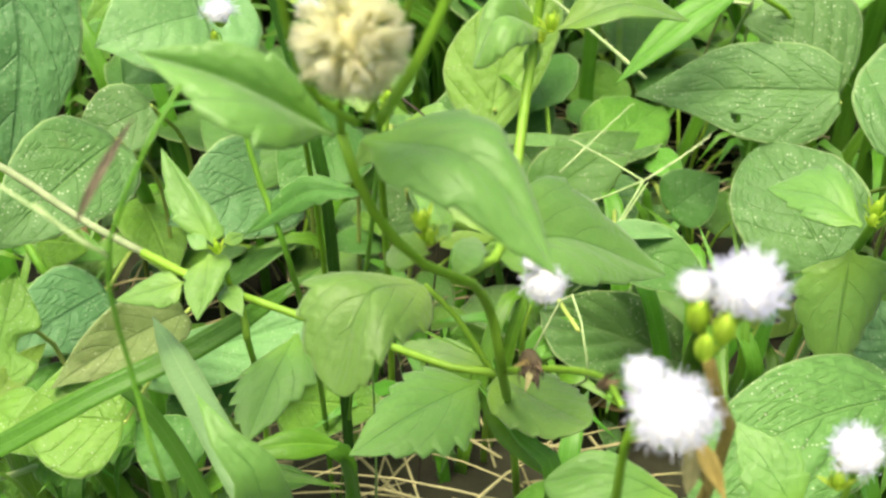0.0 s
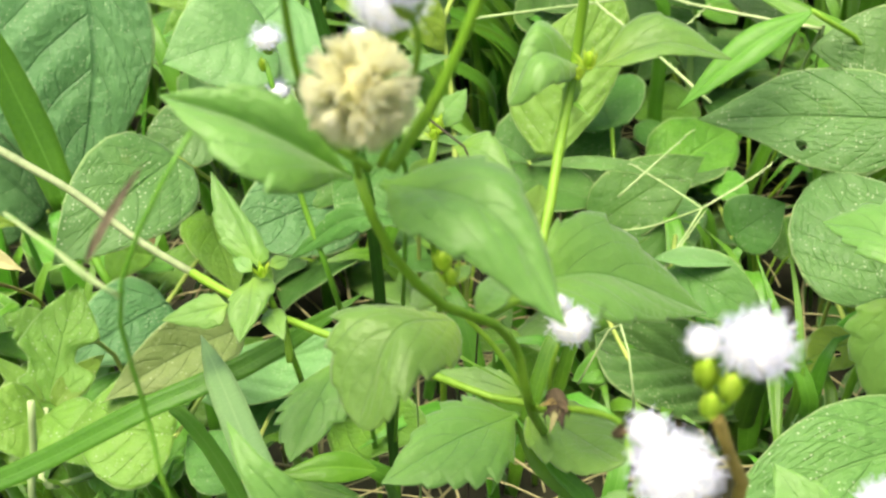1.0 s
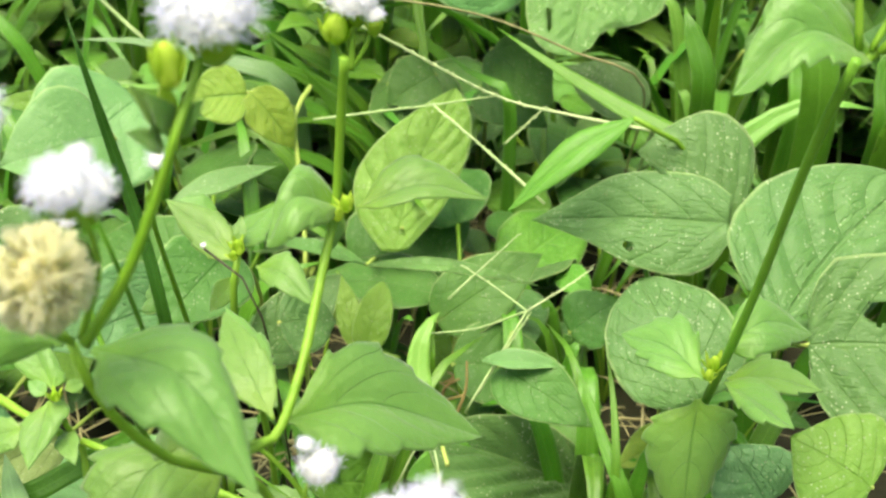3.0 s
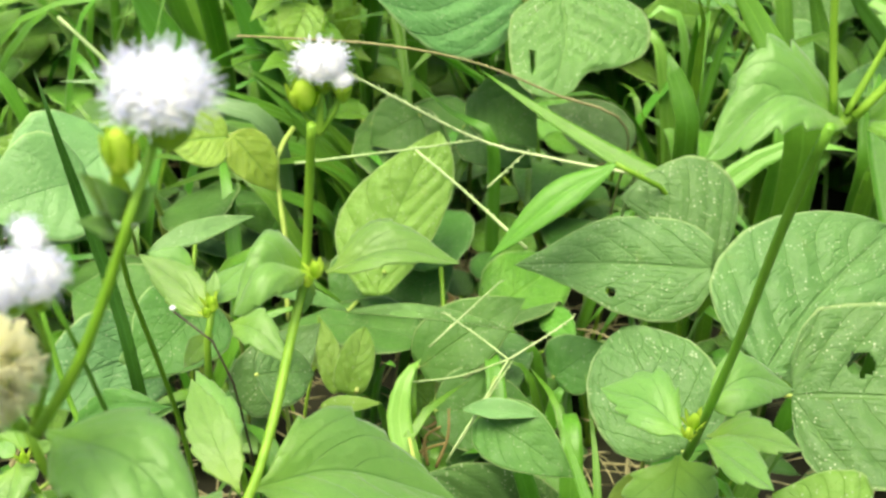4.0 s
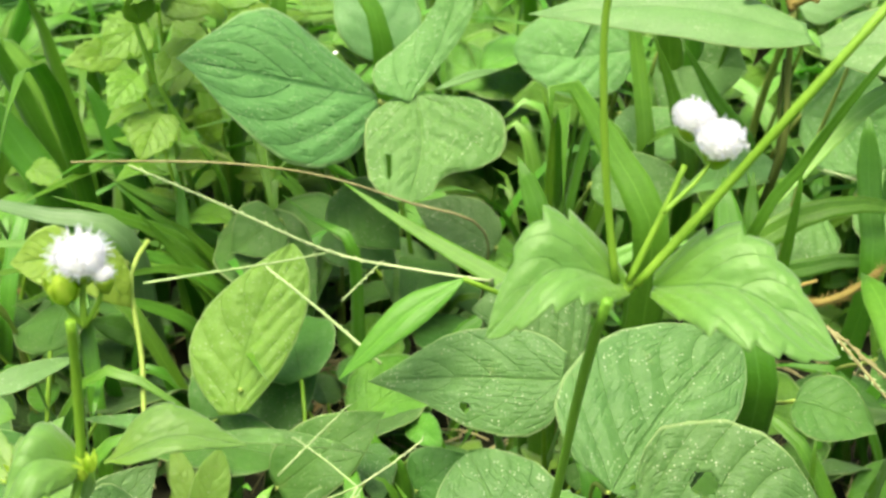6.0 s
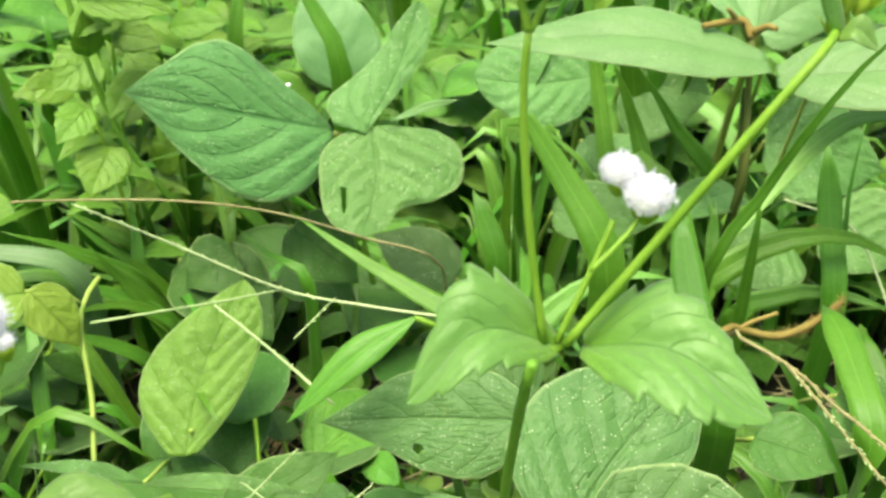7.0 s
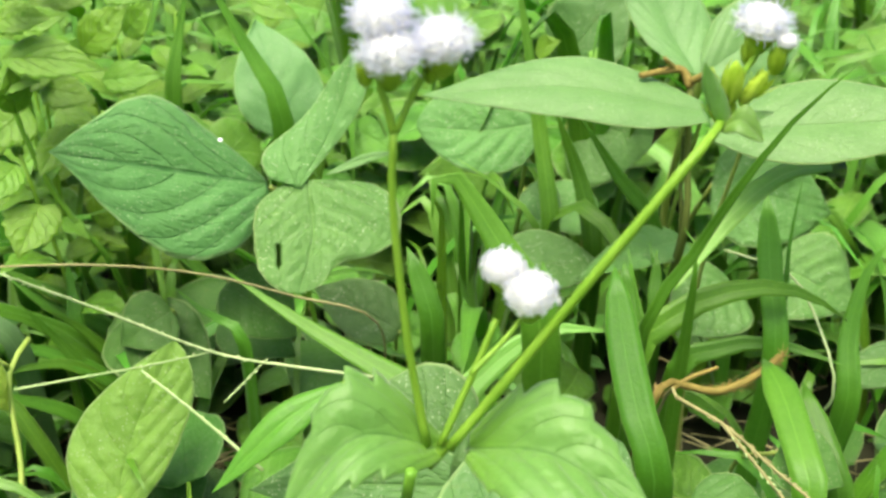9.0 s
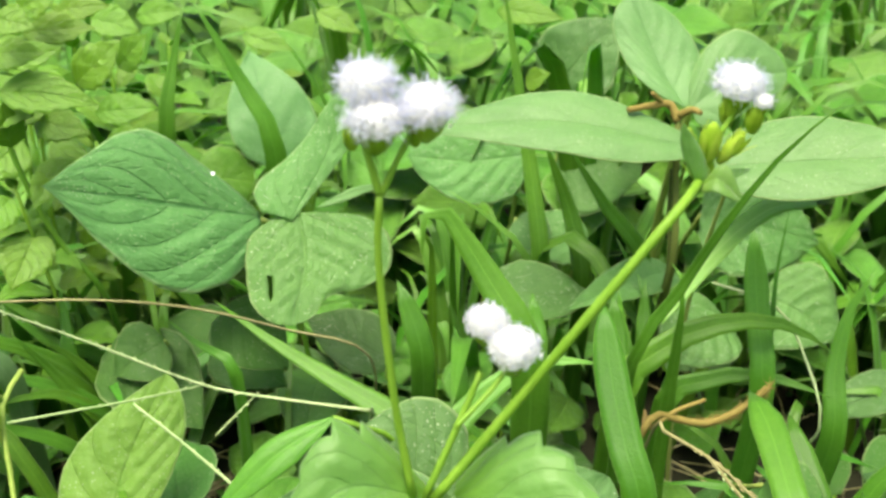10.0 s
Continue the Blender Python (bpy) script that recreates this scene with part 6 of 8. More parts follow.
leaf(plant, (-0.1201, 0.5705, 0.1992), (-0.1201, 0.5677, 0.2188), 0.0152, (0.58, -0.80, -0.12), mat=HERB, shape='herb', teeth=6, nu=30, quilt=0.05, seed=167)
leaf(plant, (-0.1130, 0.5599, 0.1642), (-0.1197, 0.5424, 0.1485), 0.0233, (0.17, -0.69, 0.70), mat=HERB, shape='herb', teeth=6, nu=30, quilt=0.05, seed=168)
leaf(plant, (-0.1166, 0.5682, 0.1596), (-0.1053, 0.5591, 0.1518), 0.0125, (0.06, -0.60, 0.80), mat=HERB, shape='herb', teeth=6, nu=30, quilt=0.05, seed=169)
leaf(plant, (-0.1173, 0.5856, 0.1769), (-0.0931, 0.5861, 0.1863), 0.0165, (-0.21, -0.79, 0.58), mat=HERB, shape='herb', teeth=6, nu=30, quilt=0.05, seed=170)
leaf(plant, (-0.1234, 0.6216, 0.2335), (-0.0921, 0.6211, 0.2358), 0.0172, (-0.06, -0.80, 0.60), mat=HERB, shape='herb', teeth=6, nu=30, quilt=0.05, seed=171)
leaf(plant, (-0.1116, 0.6365, 0.2401), (-0.0877, 0.6338, 0.2429), 0.0146, (-0.16, -0.80, 0.58), mat=HERB, shape='herb', teeth=6, nu=30, quilt=0.05, seed=172)
leaf(plant, (-0.1235, 0.5691, 0.2365), (-0.1014, 0.5669, 0.2379), 0.0156, (-0.12, -0.78, 0.61), mat=HERB, shape='herb', teeth=6, nu=30, quilt=0.05, seed=173)
leaf(plant, (-0.1269, 0.6005, 0.2383), (-0.1116, 0.5982, 0.2480), 0.0142, (-0.37, -0.85, 0.38), mat=HERB, shape='herb', teeth=6, nu=30, quilt=0.05, seed=174)
leaf(plant, (-0.0956, 0.6193, 0.1986), (-0.0681, 0.6168, 0.2015), 0.0170, (-0.13, -0.76, 0.63), mat=HERB, shape='herb', teeth=6, nu=30, quilt=0.05, seed=175)
leaf(plant, (-0.0345, 0.6756, 0.2204), (-0.0102, 0.6675, 0.2138), 0.0136, (-0.08, -0.75, 0.65), mat=HERB, shape='herb', teeth=6, nu=30, quilt=0.05, seed=176)
leaf(plant, (-0.1037, 0.6677, 0.2309), (-0.0802, 0.6623, 0.2239), 0.0181, (0.02, -0.76, 0.65), mat=HERB, shape='herb', teeth=6, nu=30, quilt=0.05, seed=177)
leaf(plant, (-0.1209, 0.5637, 0.1800), (-0.1313, 0.5477, 0.1696), 0.0176, (0.25, -0.63, 0.73), mat=HERB, shape='herb', teeth=6, nu=30, quilt=0.05, seed=178)
leaf(plant, (-0.1178, 0.5638, 0.2530), (-0.1024, 0.5588, 0.2496), 0.0150, (-0.09, -0.73, 0.67), mat=HERB, shape='herb', teeth=6, nu=30, quilt=0.05, seed=179)
leaf(plant, (-0.1123, 0.6025, 0.1913), (-0.0933, 0.5926, 0.1739), 0.0159, (0.23, -0.72, 0.66), mat=HERB, shape='herb', teeth=6, nu=30, quilt=0.05, seed=180)
leaf(plant, (-0.1083, 0.5900, 0.1827), (-0.1157, 0.5750, 0.1707), 0.0141, (0.19, -0.67, 0.72), mat=HERB, shape='herb', teeth=6, nu=30, quilt=0.05, seed=181)
leaf(plant, (-0.0957, 0.6023, 0.2135), (-0.1069, 0.5932, 0.2209), 0.0113, (0.72, -0.53, 0.44), mat=HERB, shape='herb', teeth=6, nu=30, quilt=0.05, seed=182)
leaf(plant, (-0.0889, 0.6455, 0.2122), (-0.0745, 0.6434, 0.2281), 0.0169, (-0.43, -0.85, 0.28), mat=HERB, shape='herb', teeth=6, nu=30, quilt=0.05, seed=183)
leaf(plant, (-0.1112, 0.5878, 0.2129), (-0.1203, 0.5744, 0.2051), 0.0129, (0.29, -0.62, 0.73), mat=HERB, shape='herb', teeth=6, nu=30, quilt=0.05, seed=184)
leaf(plant, (-0.1039, 0.6078, 0.1686), (-0.0857, 0.6060, 0.1768), 0.0132, (-0.32, -0.77, 0.54), mat=HERB, shape='herb', teeth=6, nu=30, quilt=0.05, seed=185)
leaf(plant, (-0.1225, 0.6137, 0.2449), (-0.1025, 0.6122, 0.2544), 0.0172, (-0.28, -0.85, 0.45), mat=HERB, shape='herb', teeth=6, nu=30, quilt=0.05, seed=186)
leaf(plant, (-0.0870, 0.6906, 0.2259), (-0.0619, 0.6869, 0.2292), 0.0146, (-0.19, -0.79, 0.58), mat=HERB, shape='herb', teeth=6, nu=30, quilt=0.05, seed=187)
leaf(plant, (-0.0953, 0.6352, 0.1806), (-0.0766, 0.6314, 0.1841), 0.0135, (-0.27, -0.74, 0.62), mat=HERB, shape='herb', teeth=6, nu=30, quilt=0.05, seed=188)
leaf(plant, (-0.1276, 0.5724, 0.2129), (-0.1092, 0.5689, 0.2125), 0.0147, (-0.13, -0.74, 0.66), mat=HERB, shape='herb', teeth=6, nu=30, quilt=0.05, seed=189)
leaf(plant, (-0.0005, 0.7286, 0.2200), (0.0227, 0.7185, 0.2101), 0.0143, (-0.06, -0.76, 0.64), mat=HERB, shape='herb', teeth=6, nu=30, quilt=0.05, seed=190)
leaf(plant, (0.0879, 0.6755, 0.2301), (0.1188, 0.6622, 0.2285), 0.0147, (-0.28, -0.74, 0.61), mat=HERB, shape='herb', teeth=6, nu=30, quilt=0.05, seed=191)
leaf(plant, (0.0985, 0.6465, 0.2013), (0.1090, 0.6384, 0.2087), 0.0122, (-0.72, -0.56, 0.41), mat=HERB, shape='herb', teeth=6, nu=30, quilt=0.05, seed=192)

plant = thing("leafy_herb", (-0.1243, 0.7206, 0.0000), "bushy herb with small bright-green ovate leaves in pairs", "herb", "herbs")
stem(plant, ((-0.1243, 0.7206, -0.0040), (-0.1189, 0.6799, 0.0549), (-0.1135, 0.6191, 0.1099), (-0.1256, 0.6213, 0.1518), (-0.1280, 0.6205, 0.1870), (-0.1300, 0.6159, 0.2136)), 0.00167, 0.00119, mat=STEM_DARK)
leaf(plant, (-0.1261, 0.6110, 0.1894), (-0.1431, 0.5955, 0.1768), 0.0266, (0.17, -0.73, 0.67), mat=HERB, shape='herb', teeth=6, nu=30, quilt=0.05, seed=193)
leaf(plant, (-0.1315, 0.6090, 0.1503), (-0.1229, 0.5950, 0.1306), 0.0229, (0.20, -0.76, 0.62), mat=HERB, shape='herb', teeth=6, nu=30, quilt=0.05, seed=194)
leaf(plant, (-0.1216, 0.6073, 0.1399), (-0.1301, 0.5999, 0.1479), 0.0152, (0.79, -0.49, 0.38), mat=HERB, shape='herb', teeth=6, nu=30, quilt=0.05, seed=195)
leaf(plant, (-0.1067, 0.6269, 0.1273), (-0.0974, 0.6258, 0.1449), 0.0190, (-0.48, -0.85, 0.20), mat=HERB, shape='herb', teeth=6, nu=30, quilt=0.05, seed=196)
leaf(plant, (-0.1404, 0.6239, 0.1700), (-0.1656, 0.6093, 0.1701), 0.0179, (0.38, -0.66, 0.65), mat=HERB, shape='herb', teeth=6, nu=30, quilt=0.05, seed=197)
leaf(plant, (-0.1861, 0.6071, 0.1229), (-0.1670, 0.6003, 0.1143), 0.0146, (0.10, -0.66, 0.74), mat=HERB, shape='herb', teeth=6, nu=30, quilt=0.05, seed=198)
leaf(plant, (-0.1289, 0.6413, 0.1870), (-0.1019, 0.6364, 0.1831), 0.0151, (-0.04, -0.76, 0.65), mat=HERB, shape='herb', teeth=6, nu=30, quilt=0.05, seed=199)

def herb_sprig(top, foot, leaf_long, seed):
    """A leafy shoot: a thin stem with crossed pairs of ovate leaves, smaller towards the tip."""
    rng = np.random.default_rng(seed)
    ob = thing("leafy_herb", (foot[0], foot[1], 0), "leafy herb shoot with bright yellow-green ovate leaves in crossed pairs", "herb", "herbs")
    top, low = np.asarray(top, float), np.array((foot[0], foot[1], -0.004))
    bend = low + (top - low) * 0.55 + (rng.uniform(-0.01, 0.01), -0.012, 0.01)
    stem(ob, (tuple(low), tuple(bend), tuple(top)), 0.0013, 0.0008, STEM)
    line = glide((low, bend, top), 40)
    turn = rng.uniform(0, 1.57)
    for k, i in enumerate((18, 23, 28, 32, 36, 39)):
        long = leaf_long * (1.0, 1.05, 1.0, 0.85, 0.6, 0.38)[k]
        for half in (0, math.pi):
            a = turn + 1.57 * k + half + rng.uniform(-0.25, 0.25)
            d = np.array((math.cos(a), math.sin(a), rng.uniform(-0.25, 0.25) + 0.12 * k))
            root = line[i] + unit(d) * 0.003
            leaf(ob, root, root + unit(d) * long * rng.uniform(0.85, 1.1), long * rng.uniform(0.46, 0.58), (d[0] * 0.2, d[1] * 0.2 - 0.35, 1), HERB,
                 shape="herb", teeth=6, nu=30, quilt=0.05, arch=0.10, fold=0.25, curl=0.10, seed=seed * 20 + k * 2 + (half > 0))
    return ob


for k, (top, foot, leaf_long) in enumerate((
    ((-0.1235, 0.6300, 0.2090), (-0.1135, 0.6600), 0.034),
    ((-0.1040, 0.7000, 0.2058), (-0.0940, 0.7300), 0.034),
    ((-0.1345, 0.7600, 0.2149), (-0.1245, 0.7900), 0.036),
    ((-0.1295, 0.6000, 0.1720), (-0.1195, 0.6300), 0.030),
    ((-0.0876, 0.8000, 0.1897), (-0.0776, 0.8300), 0.032),
    ((-0.0434, 0.8600, 0.1790), (-0.0334, 0.8900), 0.032),
    ((-0.0063, 0.9500, 0.1704), (0.0037, 0.9800), 0.036),
    ((-0.1056, 0.6600, 0.1729), (-0.0956, 0.6900), 0.028),
    ((-0.1549, 0.7200, 0.2118), (-0.1449, 0.7500), 0.036),
    ((-0.2055, 0.7000, 0.1281), (-0.1955, 0.7300), 0.026),
    ((-0.1676, 0.7400, 0.1265), (-0.1576, 0.7700), 0.026),
)):
    herb_sprig(top, foot, leaf_long, 61 + k)

# leaves of the meadow by the tall weed

plant = thing("bean_vine", (0.1598, 0.6268, 0.0000), "long pointed bean leaf, grey-green", "vine", "bean vines")
bean_fold(plant, ((0.1523, 0.5493, 0.2015), (0.0988, 0.5599, 0.2096), (0.0407, 0.5705, 0.2040)), (0.1064, 0.5724, 0.2182), (0.1089, 0.5431, 0.1996), at=0.42, mat=BEAN_PALE, shape=((0, 0.3), (0.1, 0.6), (0.25, 0.9), (0.4, 1), (0.6, 0.85), (0.8, 0.45), (0.92, 0.18), (1, 0)), quilt=0.015, seed=200)
stem(plant, ((0.1598, 0.6268, -0.0040), (0.1558, 0.6081, 0.1102), (0.1517, 0.5493, 0.2005)), 0.00111, 0.00093, STALK_VINE, "petiole")

plant = thing("bean_vine", (0.1038, 0.7327, 0.0000), "quilted bean leaf behind the white heads", "vine", "bean vines")
bean_fold(plant, ((0.1017, 0.6546, 0.1646), (0.0751, 0.6564, 0.1607), (0.0436, 0.6582, 0.1633)), (0.0751, 0.6737, 0.1807), (0.0753, 0.6413, 0.1434), at=0.45, mat=BEAN_FROST, shape='round', quilt=0.05, seed=201)
stem(plant, ((0.1038, 0.7327, -0.0040), (0.1017, 0.7136, 0.0896), (0.0996, 0.6546, 0.1592)), 0.00134, 0.00111, STALK_VINE, "petiole")

plant = thing("bean_vine", (0.1621, 0.5745, 0.0000), "large smooth bean leaf by a bud", "vine", "bean vines")
bean_fold(plant, ((0.1394, 0.4975, 0.2106), (0.1701, 0.4862, 0.2157), (0.2179, 0.4750, 0.2209)), (0.1745, 0.5026, 0.2269), (0.1698, 0.4712, 0.2065), at=0.45, mat=BEAN_PALE, shape='ovate', quilt=0.02, seed=202)
stem(plant, ((0.1621, 0.5745, -0.0040), (0.1575, 0.5560, 0.1157), (0.1530, 0.4975, 0.2113)), 0.00100, 0.00084, STALK_VINE, "petiole")

plant = thing("bean_vine", (0.1804, 0.7061, 0.0000), "broad lobed bean leaf with a pale midrib", "vine", "bean vines")
bean_fold(plant, ((0.1711, 0.6283, 0.1938), (0.1616, 0.6472, 0.2112), (0.1524, 0.6661, 0.2379)), (0.1419, 0.6554, 0.2203), (0.1789, 0.6552, 0.2210), at=0.5, mat=BEAN_PALE, quilt=0.02, shape='round', seed=203)
stem(plant, ((0.1804, 0.7061, -0.0040), (0.1764, 0.6872, 0.1071), (0.1723, 0.6283, 0.1943)), 0.00129, 0.00108, STALK_VINE, "petiole")

plant = thing("bean_vine", (0.1822, 0.7056, 0.0000), "broad lobed bean leaf with a pale midrib", "vine", "bean vines")
bean_fold(plant, ((0.1729, 0.6279, 0.1939), (0.1951, 0.6347, 0.2058), (0.2222, 0.6415, 0.2069)), (0.1980, 0.6507, 0.2256), (0.2015, 0.6252, 0.1934), at=0.5, mat=BEAN_PALE, quilt=0.02, shape='round', seed=204)
stem(plant, ((0.1822, 0.7056, -0.0040), (0.1782, 0.6867, 0.1072), (0.1741, 0.6279, 0.1944)), 0.00129, 0.00108, STALK_VINE, "petiole")

plant = thing("bean_vine", (0.1413, 0.8551, 0.0000), "bluish bean leaf in the meadow", "vine", "bean vines")
bean(plant, (0.1363, 0.7766, 0.1624), (0.1711, 0.7799, 0.2044), 0.0530, (-0.42, -0.80, 0.41), mat=BEAN, seed=205)
stem(plant, ((0.1413, 0.8551, -0.0040), (0.1388, 0.8359, 0.0912), (0.1363, 0.7766, 0.1624)), 0.00160, 0.00134, STALK_VINE, "petiole")

plant = thing("bean_vine", (0.0782, 0.6651, 0.0000), "light bean leaf low behind the stalks", "vine", "bean vines")
bean(plant, (0.0750, 0.5880, 0.1205), (0.1249, 0.5794, 0.1202), 0.0321, (-0.10, -0.58, 0.81), mat=BEAN_FROST, seed=206)
stem(plant, ((0.0782, 0.6651, -0.0040), (0.0766, 0.6466, 0.0702), (0.0750, 0.5880, 0.1205)), 0.00123, 0.00102, STALK_VINE, "petiole")

plant = thing("bean_vine", (0.1359, 0.7130, 0.0000), "light bean leaf low behind the stalks", "vine", "bean vines")
bean(plant, (0.1302, 0.6358, 0.1242), (0.0907, 0.6431, 0.1252), 0.0295, (-0.10, -0.66, 0.75), mat=BEAN_FROST, seed=207)
stem(plant, ((0.1359, 0.7130, -0.0040), (0.1331, 0.6944, 0.0721), (0.1302, 0.6358, 0.1242)), 0.00134, 0.00111, STALK_VINE, "petiole")

plant = thing("bean_vine", (0.1670, 0.6629, 0.0000), "light bean leaf low behind the stalks", "vine", "bean vines")
bean(plant, (0.1594, 0.5864, 0.1300), (0.1014, 0.5356, 0.1363), 0.0209, (0.36, -0.31, 0.88), mat=BEAN_FROST, seed=208)
stem(plant, ((0.1670, 0.6629, -0.0040), (0.1632, 0.6446, 0.0750), (0.1594, 0.5864, 0.1300)), 0.00125, 0.00104, STALK_VINE, "petiole")

plant = thing("bean_vine", (0.1970, 0.7234, 0.0000), "crinkled light-green leaf among grass blades", "vine", "bean vines")
bean(plant, (0.1887, 0.6466, 0.1335), (0.2492, 0.6412, 0.1189), 0.0591, (0.07, -0.80, 0.59), mat=BEAN_FROST, quilt=0.06, seed=209)
stem(plant, ((0.1970, 0.7234, -0.0040), (0.1929, 0.7050, 0.0767), (0.1887, 0.6466, 0.1335)), 0.00138, 0.00115, STALK_VINE, "petiole")

plant = thing("bean_vine", (0.2195, 0.6813, 0.0000), "crinkled light-green leaf among grass blades", "vine", "bean vines")
bean(plant, (0.2098, 0.6056, 0.1084), (0.2424, 0.5848, 0.0938), 0.0491, (-0.11, -0.68, 0.73), mat=BEAN_FROST, quilt=0.06, seed=210)
stem(plant, ((0.2195, 0.6813, -0.0040), (0.2146, 0.6635, 0.0642), (0.2098, 0.6056, 0.1084)), 0.00134, 0.00111, STALK_VINE, "petiole")

plant = thing("bean_vine", (0.2007, 0.6821, 0.0000), "crinkled light-green leaf among grass blades", "vine", "bean vines")
bean(plant, (0.1919, 0.6064, 0.0966), (0.1554, 0.5876, 0.0834), 0.0422, (0.02, -0.60, 0.80), mat=BEAN_FROST, quilt=0.06, seed=211)
stem(plant, ((0.2007, 0.6821, -0.0040), (0.1963, 0.6642, 0.0583), (0.1919, 0.6064, 0.0966)), 0.00134, 0.00111, STALK_VINE, "petiole")

plant = thing("bean_vine", (-0.0180, 0.7668, 0.0000), "upright bean leaf behind the three-part leaf", "vine", "bean vines")
bean(plant, (-0.0165, 0.6884, 0.1501), (-0.0361, 0.7226, 0.2015), 0.0447, (0.06, -0.82, 0.57), mat=BEAN_PALE, seed=212)
stem(plant, ((-0.0180, 0.7668, -0.0040), (-0.0173, 0.7476, 0.0851), (-0.0165, 0.6884, 0.1501)), 0.00140, 0.00117, STALK_VINE, "petiole")

plant = thing("bean_vine", (-0.0693, 0.6410, 0.0000), "dull bean leaf low in the growth", "vine", "bean vines")
bean(plant, (-0.0655, 0.5640, 0.1133), (-0.0867, 0.5551, 0.1021), 0.0296, (-0.09, -0.70, 0.71), mat=BEAN_LOW_SHADED, seed=214)
stem(plant, ((-0.0693, 0.6410, -0.0040), (-0.0674, 0.6225, 0.0667), (-0.0655, 0.5640, 0.1133)), 0.00118, 0.00098, STALK_VINE, "petiole")

plant = thing("bean_vine", (-0.0431, 0.6394, 0.0000), "dull bean leaf low in the growth", "vine", "bean vines")
bean(plant, (-0.0407, 0.5620, 0.1270), (-0.0125, 0.5531, 0.1042), 0.0340, (0.30, -0.70, 0.65), mat=BEAN_LOW_SHADED, seed=215)
stem(plant, ((-0.0431, 0.6394, -0.0040), (-0.0419, 0.6207, 0.0735), (-0.0407, 0.5620, 0.1270)), 0.00116, 0.00097, STALK_VINE, "petiole")

plant = thing("bean_vine", (-0.0927, 0.6493, 0.0000), "dull bean leaf low in the growth", "vine", "bean vines")
bean(plant, (-0.0871, 0.5731, 0.1050), (-0.0492, 0.5437, 0.0814), 0.0442, (0.07, -0.57, 0.82), mat=BEAN_LOW_SHADED, seed=216)
stem(plant, ((-0.0927, 0.6493, -0.0040), (-0.0899, 0.6312, 0.0625), (-0.0871, 0.5731, 0.1050)), 0.00123, 0.00102, STALK_VINE, "petiole")

plant = thing("bean_vine", (0.0318, 0.6541, 0.0000), "small round green bean leaf", "vine", "bean vines")
bean(plant, (0.0310, 0.5776, 0.0930), (-0.0069, 0.5961, 0.1078), 0.0305, (0.01, -0.62, 0.79), mat=BEAN, seed=217)
stem(plant, ((0.0318, 0.6541, -0.0040), (0.0314, 0.6359, 0.0565), (0.0310, 0.5776, 0.0930)), 0.00123, 0.00102, STALK_VINE, "petiole")

plant = thing("bean_vine", (0.0975, 0.6996, 0.0000), "small light-green bean leaf in grass", "vine", "bean vines")
bean(plant, (0.0925, 0.6217, 0.1429), (0.1081, 0.6135, 0.1289), 0.0208, (0.13, -0.78, 0.61), mat=BEAN, seed=218)
stem(plant, ((0.0975, 0.6996, -0.0040), (0.0950, 0.6807, 0.0815), (0.0925, 0.6217, 0.1429)), 0.00129, 0.00108, STALK_VINE, "petiole")

plant = thing("bean_vine", (0.1319, 0.7809, 0.0000), "bean leaf behind grass", "vine", "bean vines")
bean(plant, (0.1261, 0.7028, 0.1489), (0.1720, 0.6897, 0.1433), 0.0659, (-0.18, -0.85, 0.49), mat=BEAN_FROST, seed=219)
stem(plant, ((0.1319, 0.7809, -0.0040), (0.1290, 0.7618, 0.0845), (0.1261, 0.7028, 0.1489)), 0.00147, 0.00123, STALK_VINE, "petiole")

plant = thing("bean_vine", (0.1291, 0.4944, 0.0000), "small bean leaf on the soil", "vine", "bean vines")
bean(plant, (0.1206, 0.4206, 0.1087), (0.1453, 0.4073, 0.1038), 0.0265, (-0.09, -0.49, 0.87), mat=BEAN_LOW_SHADED, seed=220)
stem(plant, ((0.1291, 0.4944, -0.0040), (0.1248, 0.4775, 0.0644), (0.1206, 0.4206, 0.1087)), 0.00094, 0.00078, STALK_VINE, "petiole")

plant = thing("bean_vine", (0.1678, 0.5186, 0.0000), "small bean leaf on the soil", "vine", "bean vines")
bean(plant, (0.1574, 0.4448, 0.1102), (0.1771, 0.4316, 0.1042), 0.0263, (-0.09, -0.53, 0.85), mat=BEAN_LOW_SHADED, seed=221)
stem(plant, ((0.1678, 0.5186, -0.0040), (0.1626, 0.5017, 0.0651), (0.1574, 0.4448, 0.1102)), 0.00100, 0.00084, STALK_VINE, "petiole")

plant = thing("bean_vine", (-0.0946, 0.6545, 0.0000), "small dull chewed bean leaf", "vine", "bean vines")
bean(plant, (-0.0917, 0.5768, 0.1048), (-0.0630, 0.5709, 0.0856), 0.0342, (0.30, -0.69, 0.66), mat=BEAN_LOW_SHADED, seed=223)
stem(plant, ((-0.0946, 0.6545, -0.0040), (-0.0931, 0.6357, 0.0624), (-0.0917, 0.5768, 0.1048)), 0.00125, 0.00104, STALK_VINE, "petiole")

plant = thing("bean_vine", (-0.0457, 0.6564, 0.0000), "small dull chewed bean leaf", "vine", "bean vines")
bean(plant, (-0.0452, 0.5787, 0.1024), (-0.0141, 0.5623, 0.0906), 0.0307, (-0.04, -0.63, 0.77), mat=BEAN_LOW_SHADED, seed=224)
stem(plant, ((-0.0457, 0.6564, -0.0040), (-0.0455, 0.6376, 0.0612), (-0.0452, 0.5787, 0.1024)), 0.00125, 0.00104, STALK_VINE, "petiole")

